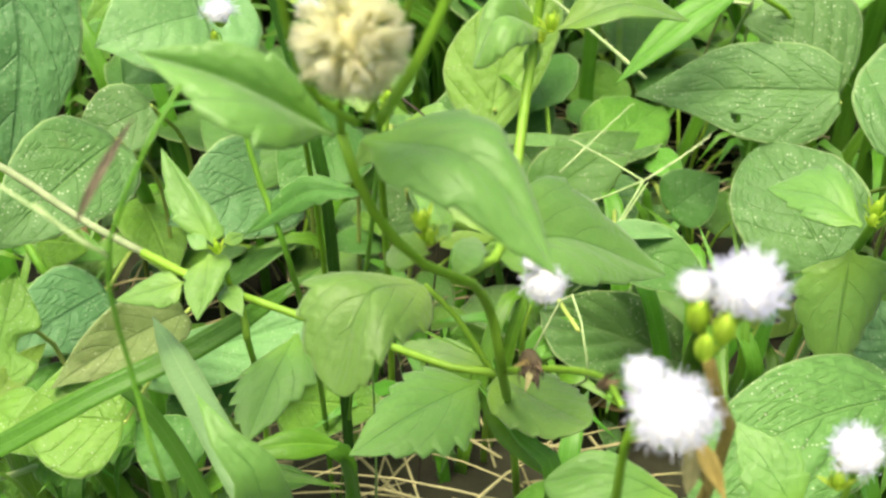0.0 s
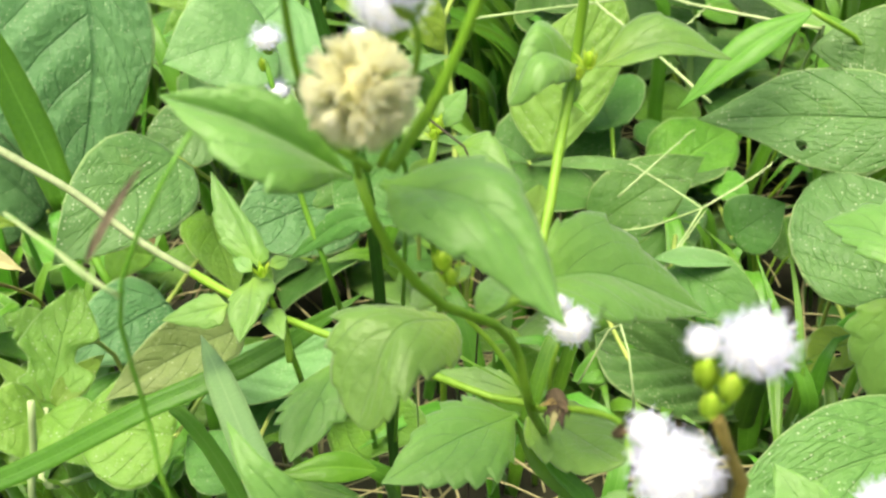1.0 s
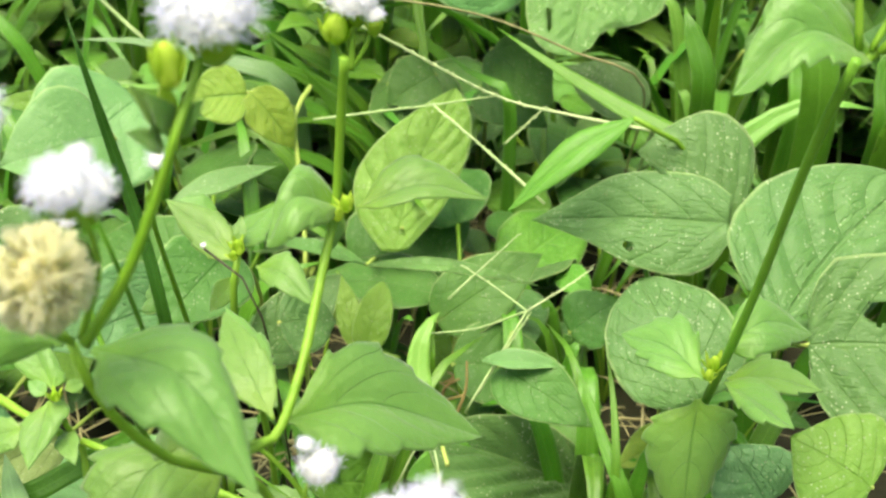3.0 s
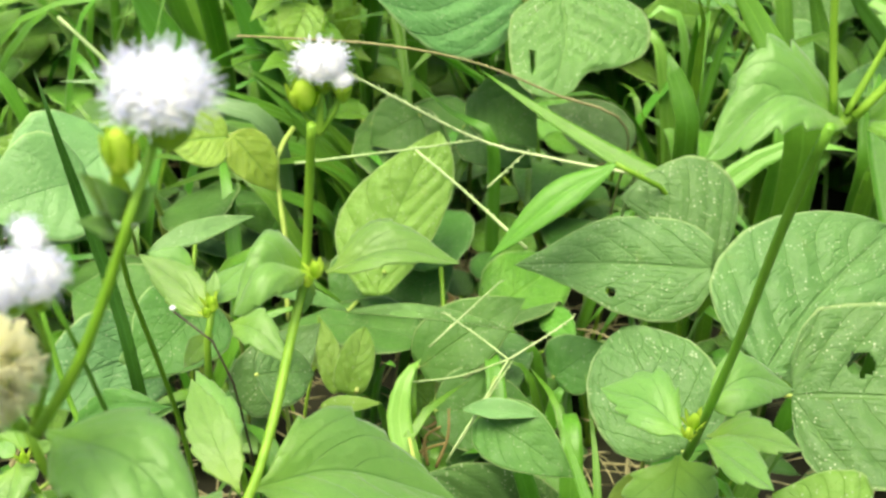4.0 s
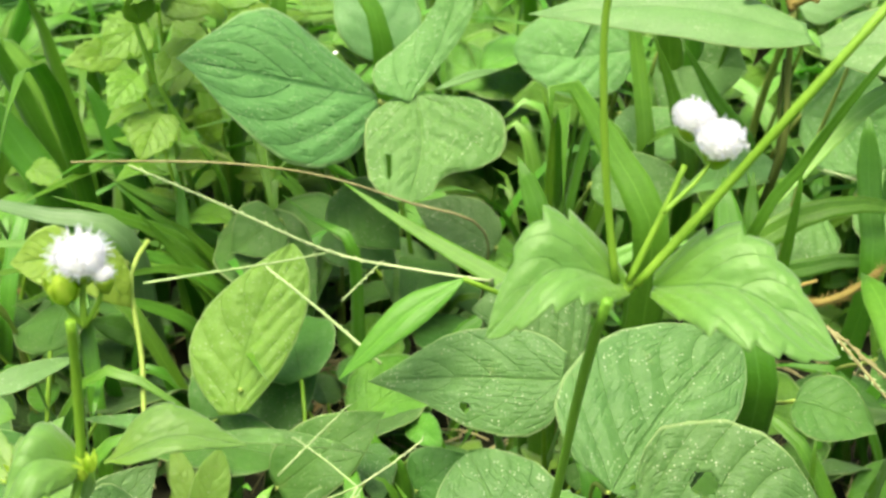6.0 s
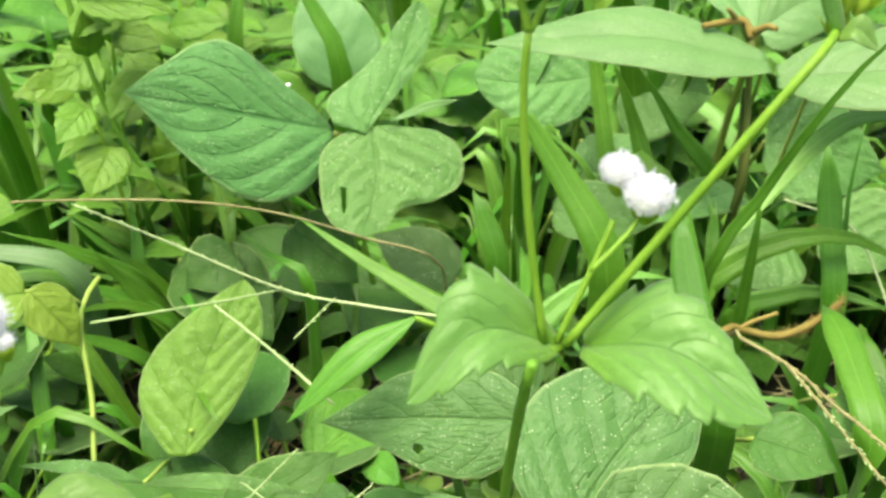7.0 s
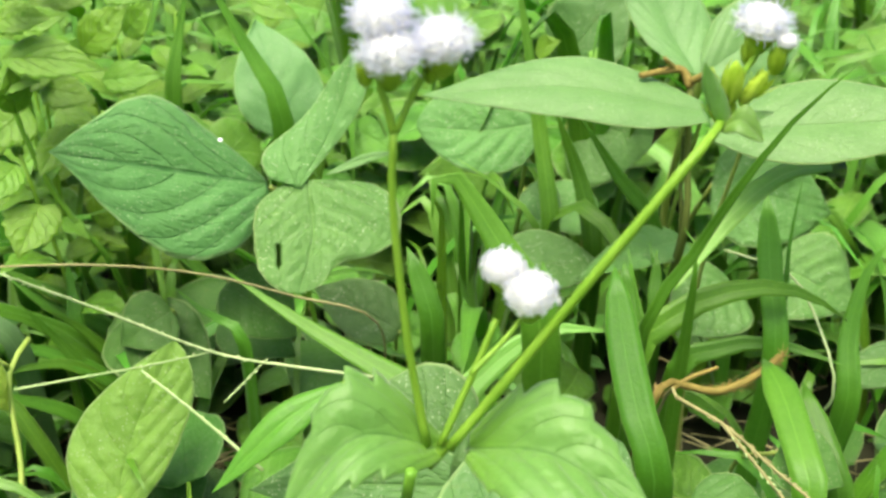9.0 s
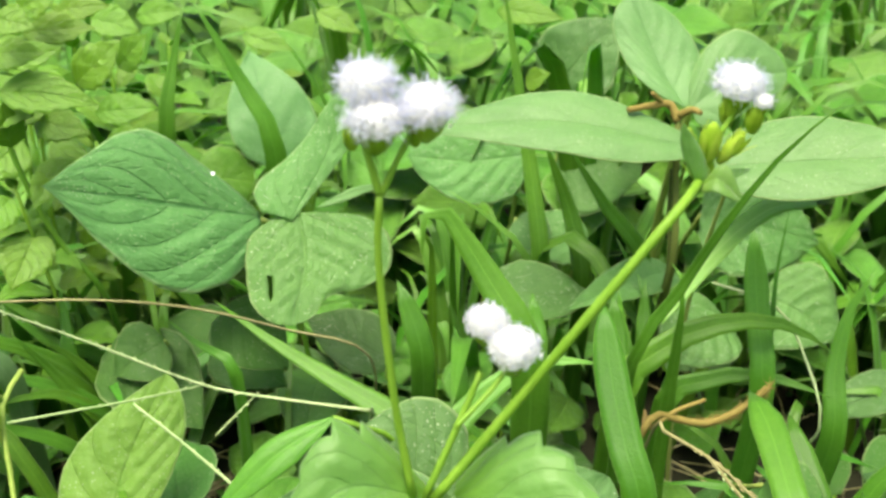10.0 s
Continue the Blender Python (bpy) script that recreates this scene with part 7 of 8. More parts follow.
plant = thing("bean_vine", (-0.0989, 0.5636, 0.0000), "dark rounded bean leaf behind a lighter one", "vine", "bean vines")
bean(plant, (-0.0932, 0.4895, 0.0536), (-0.0488, 0.5101, 0.0730), 0.0465, (-0.02, -0.66, 0.75), mat=BEAN_LOW_SHADED, shape='round', seed=225)
stem(plant, ((-0.0989, 0.5636, -0.0040), (-0.0960, 0.5465, 0.0368), (-0.0932, 0.4895, 0.0536)), 0.00111, 0.00093, STALK_VINE, "petiole")

# grass

plant = thing("grass_tuft", (-0.0245, 0.7276, 0.0000), "dark green grass blades standing upright", "grass", "grass tufts")
blade(plant, ((-0.0173, 0.6823, -0.0040), (-0.0194, 0.6763, 0.0839), (-0.0215, 0.6623, 0.1677), (-0.0354, 0.6698, 0.1970), (-0.0587, 0.6769, 0.2392)), 0.0123, (0.08, -0.82, 0.57), seed=226)

plant = thing("grass_tuft", (-0.0756, 0.7227, 0.0000), "light green upright grass blade", "grass", "grass tufts")
blade(plant, ((-0.0732, 0.6791, -0.0040), (-0.0726, 0.6731, 0.0877), (-0.0720, 0.6591, 0.1754), (-0.0681, 0.6683, 0.2061), (-0.0614, 0.6761, 0.2368)), 0.0117, (0.12, -0.81, 0.57), seed=227)

plant = thing("grass_tuft", (0.1081, 0.6830, 0.0000), "narrow upright light-green grass blades", "grass", "grass tufts")
blade(plant, ((0.1029, 0.6180, -0.0040), (0.1022, 0.6120, 0.0632), (0.1015, 0.5980, 0.1265), (0.0967, 0.6183, 0.1770), (0.0894, 0.6337, 0.2284), (0.0856, 0.6392, 0.2528)), 0.0083, (-0.12, -0.79, 0.60), seed=228)
blade(plant, ((0.1209, 0.6124, -0.0040), (0.1202, 0.6064, 0.0607), (0.1196, 0.5924, 0.1214), (0.1153, 0.6057, 0.1509), (0.1016, 0.6103, 0.1875)), 0.0088, (-0.12, -0.82, 0.56), mat=GRASS_DARK, taper=0.3, seed=229)
blade(plant, ((0.1501, 0.6015, -0.0040), (0.1475, 0.5955, 0.0677), (0.1449, 0.5815, 0.1353), (0.1276, 0.5853, 0.1612), (0.1092, 0.5884, 0.1897)), 0.0080, (-0.04, -0.88, 0.47), mat=GRASS_DARK, taper=0.3, seed=230)
blade(plant, ((0.1479, 0.5915, -0.0040), (0.1472, 0.5855, 0.0575), (0.1466, 0.5715, 0.1149), (0.1423, 0.5790, 0.1282), (0.1331, 0.5890, 0.1461)), 0.0071, (-0.18, -0.72, 0.67), mat=GRASS_DARK, seed=231)

plant = thing("grass_tuft", (0.0717, 0.5888, 0.0000), "broad arching grass blades", "grass", "grass tufts")
blade(plant, ((0.1024, 0.6290, -0.0040), (0.0997, 0.6230, 0.0623), (0.0971, 0.6090, 0.1247), (0.0795, 0.6100, 0.1474), (0.0583, 0.6076, 0.1639)), 0.0047, (0.13, -0.87, 0.48), mat=GRASS_PALE, seed=233)

plant = thing("grass_tuft", (0.1143, 0.5000, 0.0000), "broad upright dark grass blades", "grass", "grass tufts")
blade(plant, ((0.1116, 0.4477, -0.0040), (0.1110, 0.4417, 0.0554), (0.1104, 0.4277, 0.1109), (0.1063, 0.4419, 0.1308), (0.1038, 0.4593, 0.1497), (0.1029, 0.4750, 0.1693)), 0.0120, (-0.18, -0.90, 0.40), fold=0.15, taper=0.12, mat=GRASS_DARK, seed=234)
blade(plant, ((0.1270, 0.5404, -0.0040), (0.1268, 0.5344, 0.0559), (0.1266, 0.5204, 0.1118), (0.1250, 0.5291, 0.1278), (0.1228, 0.5393, 0.1484)), 0.0093, (-0.18, -0.70, 0.69), mat=GRASS, seed=235)
blade(plant, ((0.1380, 0.5625, -0.0040), (0.1380, 0.5565, 0.0578), (0.1380, 0.5425, 0.1157), (0.1379, 0.5488, 0.1284), (0.1358, 0.5562, 0.1434)), 0.0077, (-0.20, -0.71, 0.68), mat=GRASS_DARK, seed=236)
blade(plant, ((0.0923, 0.5655, -0.0040), (0.0923, 0.5595, 0.0540), (0.0923, 0.5455, 0.1079), (0.0923, 0.5521, 0.1207), (0.0914, 0.5587, 0.1340)), 0.0092, (-0.12, -0.71, 0.70), taper=0.12, seed=237)
blade(plant, ((0.1207, 0.5382, -0.0040), (0.1208, 0.5322, 0.0556), (0.1208, 0.5182, 0.1111), (0.1212, 0.5268, 0.1272), (0.1207, 0.5350, 0.1436)), 0.0097, (-0.17, -0.69, 0.70), taper=0.12, mat=GRASS_DARK, seed=238)
blade(plant, ((0.1350, 0.5576, -0.0040), (0.1353, 0.5516, 0.0553), (0.1355, 0.5376, 0.1106), (0.1372, 0.5459, 0.1276), (0.1381, 0.5520, 0.1410)), 0.0068, (-0.19, -0.70, 0.69), taper=0.15, mat=GRASS_DARK, seed=239)

plant = thing("grass_tuft", (0.1826, 0.5714, 0.0000), "narrow upright green grass blades", "grass", "grass tufts")
blade(plant, ((0.1729, 0.5166, -0.0040), (0.1729, 0.5106, 0.0592), (0.1729, 0.4966, 0.1184), (0.1728, 0.5107, 0.1455), (0.1721, 0.5244, 0.1766)), 0.0096, (-0.27, -0.69, 0.67), taper=0.12, seed=240)
blade(plant, ((0.1781, 0.5323, -0.0040), (0.1787, 0.5263, 0.0650), (0.1793, 0.5123, 0.1299), (0.1835, 0.5233, 0.1567), (0.1891, 0.5317, 0.1831)), 0.0032, (-0.28, -0.70, 0.66), mat=GRASS_DARK, seed=241)

plant = thing("grass_tuft", (0.1287, 0.5857, 0.0000), "long arching grass blades", "grass", "grass tufts")
blade(plant, ((0.1140, 0.5142, -0.0040), (0.1157, 0.5082, 0.0619), (0.1175, 0.4942, 0.1237), (0.1292, 0.4971, 0.1352), (0.1445, 0.4972, 0.1450), (0.1658, 0.4972, 0.1485), (0.1828, 0.4949, 0.1457), (0.1984, 0.4944, 0.1348)), 0.0110, (-0.06, -0.81, 0.59), taper=0.4, root=0.6, seed=242)
blade(plant, ((0.1367, 0.5333, -0.0040), (0.1385, 0.5273, 0.0531), (0.1403, 0.5133, 0.1063), (0.1523, 0.5132, 0.1129), (0.1670, 0.5107, 0.1180), (0.1832, 0.5045, 0.1183), (0.2005, 0.4949, 0.1149)), 0.0088, (-0.29, -0.76, 0.58), taper=0.4, root=0.5, seed=243)

plant = thing("grass_tuft", (0.0430, 0.5236, 0.0000), "long arching pale grass blade", "grass", "grass tufts")
blade(plant, ((0.0403, 0.5197, -0.0040), (0.0422, 0.5137, 0.0457), (0.0441, 0.4997, 0.0914), (0.0566, 0.5065, 0.1048), (0.0747, 0.5120, 0.1189), (0.0923, 0.5126, 0.1257), (0.1137, 0.5125, 0.1234)), 0.0125, (-0.06, -0.79, 0.62), mat=GRASS_PALE, root=0.5, seed=244)

plant = thing("grass_tuft", (0.1764, 0.5080, 0.0000), "broad light grass blade bending down", "grass", "grass tufts")
blade(plant, ((0.1600, 0.4386, -0.0040), (0.1602, 0.4326, 0.0532), (0.1604, 0.4186, 0.1064), (0.1617, 0.4398, 0.1192), (0.1624, 0.4624, 0.1260), (0.1622, 0.4814, 0.1271)), 0.0118, (-0.29, -0.20, 0.94), mat=GRASS, fold=0.1, taper=0.12, seed=245)
blade(plant, ((0.1811, 0.4582, -0.0040), (0.1805, 0.4522, 0.0458), (0.1800, 0.4382, 0.0916), (0.1765, 0.4518, 0.1087), (0.1751, 0.4732, 0.1218)), 0.0103, (-0.30, -0.48, 0.83), fold=0.1, taper=0.15, mat=GRASS_DARK, seed=246)

plant = thing("grass_tuft", (0.2185, 0.5775, 0.0000), "single curving green grass blade", "grass", "grass tufts")
blade(plant, ((0.2070, 0.5236, -0.0040), (0.2073, 0.5176, 0.0465), (0.2076, 0.5036, 0.0930), (0.2096, 0.5154, 0.1149), (0.2164, 0.5241, 0.1383), (0.2275, 0.5271, 0.1566)), 0.0106, (-0.31, -0.66, 0.68), seed=247)

plant = thing("grass_tuft", (0.1267, 0.5725, 0.0000), "long diagonal grass blades", "grass", "grass tufts")
blade(plant, ((0.1100, 0.4897, -0.0040), (0.1120, 0.4837, 0.0737), (0.1141, 0.4697, 0.1474), (0.1278, 0.4680, 0.1744), (0.1389, 0.4556, 0.2063), (0.1526, 0.4488, 0.2316), (0.1666, 0.4381, 0.2518)), 0.0046, (-0.43, -0.71, 0.56), mat=GRASS_DARK, taper=0.45, root=0.3, seed=248)
blade(plant, ((0.1835, 0.4937, 0.1980), (0.1671, 0.4984, 0.1926), (0.1481, 0.4982, 0.1749), (0.1274, 0.4841, 0.1545)), 0.0098, (-0.10, -0.35, 0.93), mat=GRASS_PALE, fold=0.1, seed=249)
blade(plant, ((0.1342, 0.5020, -0.0040), (0.1341, 0.4960, 0.0818), (0.1340, 0.4820, 0.1636), (0.1331, 0.4861, 0.1729), (0.1303, 0.4888, 0.1773)), 0.0058, (-0.24, -0.72, 0.65), seed=250)

plant = thing("grass_tuft", (-0.0467, 0.6764, 0.0000), "long light-green grass blade", "grass", "grass tufts")
blade(plant, ((0.0463, 0.4936, -0.0040), (0.0441, 0.4876, 0.0581), (0.0420, 0.4736, 0.1162), (0.0276, 0.4824, 0.1225), (0.0088, 0.4953, 0.1286), (-0.0151, 0.5116, 0.1375), (-0.0390, 0.5316, 0.1467)), 0.0128, (-0.25, -0.53, 0.81), taper=0.7, root=0.3, seed=251)
blade(plant, ((-0.0284, 0.5508, -0.0040), (-0.0307, 0.5448, 0.0581), (-0.0331, 0.5308, 0.1162), (-0.0486, 0.5432, 0.1219), (-0.0634, 0.5557, 0.1291)), 0.0071, (-0.20, -0.51, 0.84), seed=252)

plant = thing("grass_tuft", (-0.1061, 0.3021, 0.0000), "dark grass blades crossing the stalks", "grass", "grass tufts")
# its shaded side comes from the dark blade colour
blade(plant, ((-0.1159, 0.3122, -0.0040), (-0.1167, 0.3062, 0.0740), (-0.1175, 0.2922, 0.1480), (-0.1226, 0.2978, 0.1703), (-0.1282, 0.3007, 0.1914), (-0.1320, 0.3009, 0.2084), (-0.1354, 0.3018, 0.2237)), 0.0030, (0.33, -0.90, 0.30), fold=0.4, mat=GRASS_SHADED, taper=0.2, seed=253)

plant = thing("grass_tuft", (-0.2359, 0.4640, 0.0000), "broad dark grass blade", "grass", "grass tufts")
blade(plant, ((-0.2433, 0.4022, 0.0816), (-0.2541, 0.4105, 0.1061), (-0.2640, 0.4165, 0.1290), (-0.2737, 0.4222, 0.1554)), 0.0130, (0.40, -0.78, 0.48), mat=GRASS_DARK, seed=254)
stem(plant, ((-0.2359, 0.4640, -0.0040), (-0.2308, 0.4380, 0.0267), (-0.2258, 0.3921, 0.0534), (-0.2361, 0.3974, 0.0685), (-0.2443, 0.4028, 0.0835)), 0.00188, 0.00150, mat=STEM_DARK)

plant = thing("grass_tuft", (-0.1209, 0.2661, 0.0000), "pale blue-green broad grass blade", "grass", "grass tufts")
blade(plant, ((-0.1184, 0.2309, -0.0040), (-0.1199, 0.2249, 0.0586), (-0.1214, 0.2109, 0.1172), (-0.1313, 0.2273, 0.1224), (-0.1462, 0.2582, 0.1166), (-0.1613, 0.2887, 0.1121)), 0.0072, (-0.22, -0.06, 0.97), mat=GRASS_BLUE, fold=0.1, taper=0.15, seed=255)
blade(plant, ((-0.1187, 0.2243, -0.0040), (-0.1196, 0.2183, 0.0681), (-0.1206, 0.2043, 0.1362), (-0.1272, 0.2084, 0.1427), (-0.1317, 0.2123, 0.1489)), 0.0115, (0.19, -0.61, 0.77), mat=WEED, taper=0.2, fold=0.1, seed=256)

plant = thing("grass_tuft", (-0.2650, 0.2420, 0.0000), "long grass blade lying across the leaves", "grass", "grass tufts")
blade(plant, ((-0.2650, 0.2420, -0.0040), (-0.2480, 0.2460, 0.0560), (-0.2273, 0.2530, 0.0778), (-0.1969, 0.2620, 0.0904), (-0.1704, 0.2700, 0.1031), (-0.1457, 0.2800, 0.1112), (-0.1186, 0.2870, 0.1284)), 0.0056, (0.31, -0.51, 0.80), fold=0.2, taper=0.12, mat=GRASS_DARK, root=0.2, seed=257)
blade(plant, ((-0.1469, 0.2950, -0.0040), (-0.1549, 0.2850, 0.0600), (-0.1669, 0.2750, 0.1000), (-0.1810, 0.2680, 0.0955), (-0.1949, 0.2620, 0.0902)), 0.0050, (0.2, -0.5, 0.84), fold=0.1, taper=0.5, mat=GRASS_PALE, root=0.1, seed=330)

plant = thing("grass_tuft", (-0.0634, 0.3144, 0.0000), "narrow dark grass leaf among the stems", "grass", "grass tufts")
blade(plant, ((-0.0613, 0.2623, -0.0040), (-0.0626, 0.2563, 0.0521), (-0.0639, 0.2423, 0.1042), (-0.0726, 0.2488, 0.1109), (-0.0808, 0.2553, 0.1186)), 0.0088, (-0.02, -0.58, 0.82), seed=258)
blade(plant, ((-0.1121, 0.3091, -0.0040), (-0.1139, 0.3031, 0.0343), (-0.1157, 0.2891, 0.0685), (-0.1277, 0.2892, 0.0709), (-0.1420, 0.2943, 0.0649)), 0.0069, (-0.18, -0.55, 0.82), seed=259)
blade(plant, ((-0.1096, 0.3053, -0.0040), (-0.1078, 0.2993, 0.0593), (-0.1059, 0.2853, 0.1186), (-0.0937, 0.2747, 0.1191), (-0.0768, 0.2548, 0.1249)), 0.0016, (-0.43, -0.30, 0.85), seed=260)

plant = thing("grass_tuft", (0.0596, 0.5936, 0.0000), "grass blades standing behind the vine", "grass", "grass tufts")

weed_fold(plant, ((0.0081, 0.4400, 0.1462), (-0.0120, 0.4313, 0.1368), (-0.0343, 0.4225, 0.1175)), (-0.0156, 0.4352, 0.1392), (-0.0096, 0.4264, 0.1330), at=0.42, shape='lance', teeth=0, mat=GRASS, seed=320)
stem(plant, ((0.0456, 0.4737, -0.0040), (0.0423, 0.4677, 0.0640), (0.0330, 0.4520, 0.1240), (0.0081, 0.4400, 0.1462)), 0.0012, 0.0009)

plant = thing("grass_tuft", (0.0057, 0.4013, 0.0000), "thin grass blades over dark soil", "grass", "grass tufts")
blade(plant, ((0.0051, 0.3560, -0.0040), (0.0041, 0.3500, 0.0320), (0.0030, 0.3360, 0.0640), (-0.0039, 0.3481, 0.0778), (-0.0126, 0.3677, 0.0954)), 0.0056, (-0.11, -0.55, 0.83), seed=262)
blade(plant, ((-0.0002, 0.3584, -0.0040), (-0.0003, 0.3524, 0.0331), (-0.0003, 0.3384, 0.0663), (-0.0007, 0.3530, 0.0851), (-0.0036, 0.3771, 0.1025)), 0.0032, (-0.10, -0.51, 0.85), seed=263)
blade(plant, ((-0.0600, 0.4232, -0.0040), (-0.0599, 0.4172, 0.0326), (-0.0598, 0.4032, 0.0652), (-0.0591, 0.4087, 0.0735), (-0.0575, 0.4135, 0.0811)), 0.0080, (0.02, -0.66, 0.76), mat=HERB, seed=264)

plant = thing("grass_tuft", (-0.1428, 0.6948, 0.0000), "arching grass blades of a thick tuft", "grass", "grass tufts")
blade(plant, ((-0.0896, 0.6235, -0.0040), (-0.0938, 0.6175, 0.0414), (-0.0980, 0.6035, 0.0829), (-0.1259, 0.6056, 0.0954), (-0.1482, 0.6088, 0.1134)), 0.0095, (0.08, -0.68, 0.73), seed=265)
blade(plant, ((-0.0911, 0.6215, -0.0040), (-0.0944, 0.6155, 0.0389), (-0.0977, 0.6015, 0.0778), (-0.1199, 0.6015, 0.0827), (-0.1419, 0.6007, 0.0879)), 0.0095, (0.07, -0.67, 0.74), seed=266)
blade(plant, ((-0.0972, 0.6138, -0.0040), (-0.0998, 0.6078, 0.0300), (-0.1023, 0.5938, 0.0600), (-0.1194, 0.5975, 0.0726), (-0.1305, 0.5973, 0.0751)), 0.0095, (0.06, -0.66, 0.75), seed=267)
blade(plant, ((-0.0937, 0.6184, -0.0040), (-0.0955, 0.6124, 0.0351), (-0.0974, 0.5984, 0.0702), (-0.1095, 0.6073, 0.0954), (-0.1129, 0.6123, 0.1107)), 0.0095, (0.06, -0.68, 0.74), seed=268)
blade(plant, ((-0.1100, 0.6268, -0.0040), (-0.1125, 0.6208, 0.0477), (-0.1150, 0.6068, 0.0954), (-0.1317, 0.6085, 0.1056), (-0.1537, 0.6096, 0.1186)), 0.0095, (0.09, -0.69, 0.72), seed=269)

plant = thing("grass_tuft", (-0.1187, 0.6728, 0.0000), "arching grass blades of a thick tuft", "grass", "grass tufts")
blade(plant, ((-0.0818, 0.5895, -0.0040), (-0.0862, 0.5835, 0.0359), (-0.0905, 0.5695, 0.0718), (-0.1197, 0.5639, 0.0950), (-0.1616, 0.5472, 0.1093)), 0.0077, (0.32, -0.61, 0.73), seed=270)
blade(plant, ((-0.0899, 0.5920, -0.0040), (-0.0939, 0.5860, 0.0396), (-0.0979, 0.5720, 0.0792), (-0.1242, 0.5684, 0.1066), (-0.1486, 0.5566, 0.1204)), 0.0077, (0.35, -0.64, 0.69), seed=271)
blade(plant, ((-0.0941, 0.5959, -0.0040), (-0.0984, 0.5899, 0.0443), (-0.1027, 0.5759, 0.0887), (-0.1311, 0.5690, 0.1118), (-0.1613, 0.5561, 0.1285)), 0.0077, (0.35, -0.63, 0.70), seed=272)
blade(plant, ((-0.0871, 0.5880, -0.0040), (-0.0900, 0.5820, 0.0349), (-0.0930, 0.5680, 0.0698), (-0.1127, 0.5629, 0.0898), (-0.1400, 0.5462, 0.0936)), 0.0077, (0.38, -0.58, 0.72), seed=273)
blade(plant, ((-0.0927, 0.5873, -0.0040), (-0.0953, 0.5813, 0.0352), (-0.0979, 0.5673, 0.0703), (-0.1150, 0.5669, 0.0989), (-0.1287, 0.5622, 0.1202)), 0.0077, (0.31, -0.70, 0.64), seed=274)
blade(plant, ((-0.1004, 0.5810, -0.0040), (-0.1040, 0.5750, 0.0313), (-0.1075, 0.5610, 0.0625), (-0.1312, 0.5526, 0.0790), (-0.1530, 0.5387, 0.0871)), 0.0077, (0.40, -0.56, 0.73), seed=275)
blade(plant, ((-0.0860, 0.5931, -0.0040), (-0.0883, 0.5871, 0.0393), (-0.0905, 0.5731, 0.0786), (-0.1056, 0.5707, 0.1024), (-0.1197, 0.5630, 0.1170)), 0.0077, (0.36, -0.69, 0.62), seed=276)

plant = thing("grass_tuft", (-0.1454, 0.6543, 0.0000), "broad pale grass blade arching over", "grass", "grass tufts")
blade(plant, ((-0.1216, 0.5708, -0.0040), (-0.1265, 0.5648, 0.0559), (-0.1313, 0.5508, 0.1118), (-0.1637, 0.5478, 0.1231), (-0.1902, 0.5432, 0.1318), (-0.2154, 0.5352, 0.1350)), 0.0105, (0.16, -0.54, 0.83), mat=GRASS_BLUE, seed=277)
blade(plant, ((-0.1244, 0.5774, -0.0040), (-0.1300, 0.5714, 0.0517), (-0.1356, 0.5574, 0.1034), (-0.1730, 0.5501, 0.1087), (-0.2105, 0.5392, 0.1129)), 0.0077, (0.16, -0.53, 0.83), mat=GRASS_PALE, seed=278)

plant = thing("grass_tuft", (-0.1503, 0.7162, 0.0000), "dark grass blades standing upright", "grass", "grass tufts")
blade(plant, ((-0.1394, 0.6500, -0.0040), (-0.1409, 0.6440, 0.0482), (-0.1424, 0.6300, 0.0964), (-0.1527, 0.6391, 0.1256), (-0.1650, 0.6450, 0.1525)), 0.0132, (0.17, -0.76, 0.63), mat=GRASS_DARK, taper=0.25, seed=279)
blade(plant, ((-0.1698, 0.6243, -0.0040), (-0.1719, 0.6183, 0.0535), (-0.1740, 0.6043, 0.1069), (-0.1883, 0.6093, 0.1305), (-0.2064, 0.6132, 0.1593)), 0.0167, (0.23, -0.75, 0.63), mat=GRASS_DARK, taper=0.2, seed=280)
blade(plant, ((-0.1111, 0.6080, -0.0040), (-0.1115, 0.6020, 0.0441), (-0.1119, 0.5880, 0.0882), (-0.1144, 0.5972, 0.1101), (-0.1168, 0.6027, 0.1249)), 0.0108, (0.13, -0.74, 0.66), seed=281)
blade(plant, ((-0.1448, 0.6670, -0.0040), (-0.1456, 0.6610, 0.0431), (-0.1464, 0.6470, 0.0862), (-0.1516, 0.6546, 0.1079), (-0.1751, 0.6615, 0.1444)), 0.0071, (0.17, -0.76, 0.63), seed=282)
blade(plant, ((-0.2005, 0.6810, -0.0040), (-0.2015, 0.6750, 0.0511), (-0.2025, 0.6610, 0.1022), (-0.2094, 0.6723, 0.1409), (-0.2132, 0.6798, 0.1711)), 0.0074, (0.24, -0.76, 0.60), seed=283)

plant = thing("grass_tuft", (0.0828, 0.5755, 0.0000), "upright light grass blades", "grass", "grass tufts")
blade(plant, ((0.0787, 0.4796, -0.0040), (0.0771, 0.4736, 0.0764), (0.0754, 0.4596, 0.1527), (0.0645, 0.4718, 0.1758), (0.0534, 0.4801, 0.1929), (0.0453, 0.4847, 0.2033), (0.0404, 0.4815, 0.2007), (0.0392, 0.4726, 0.1892)), 0.0135, (-0.10, -0.89, 0.45), taper=0.4, fold=0.08, seed=284)
blade(plant, ((0.0419, 0.5130, -0.0040), (0.0413, 0.5070, 0.0687), (0.0407, 0.4930, 0.1375), (0.0367, 0.5003, 0.1532), (0.0318, 0.5057, 0.1655)), 0.0092, (-0.10, -0.75, 0.66), taper=0.1, mat=GRASS_DARK, seed=285)
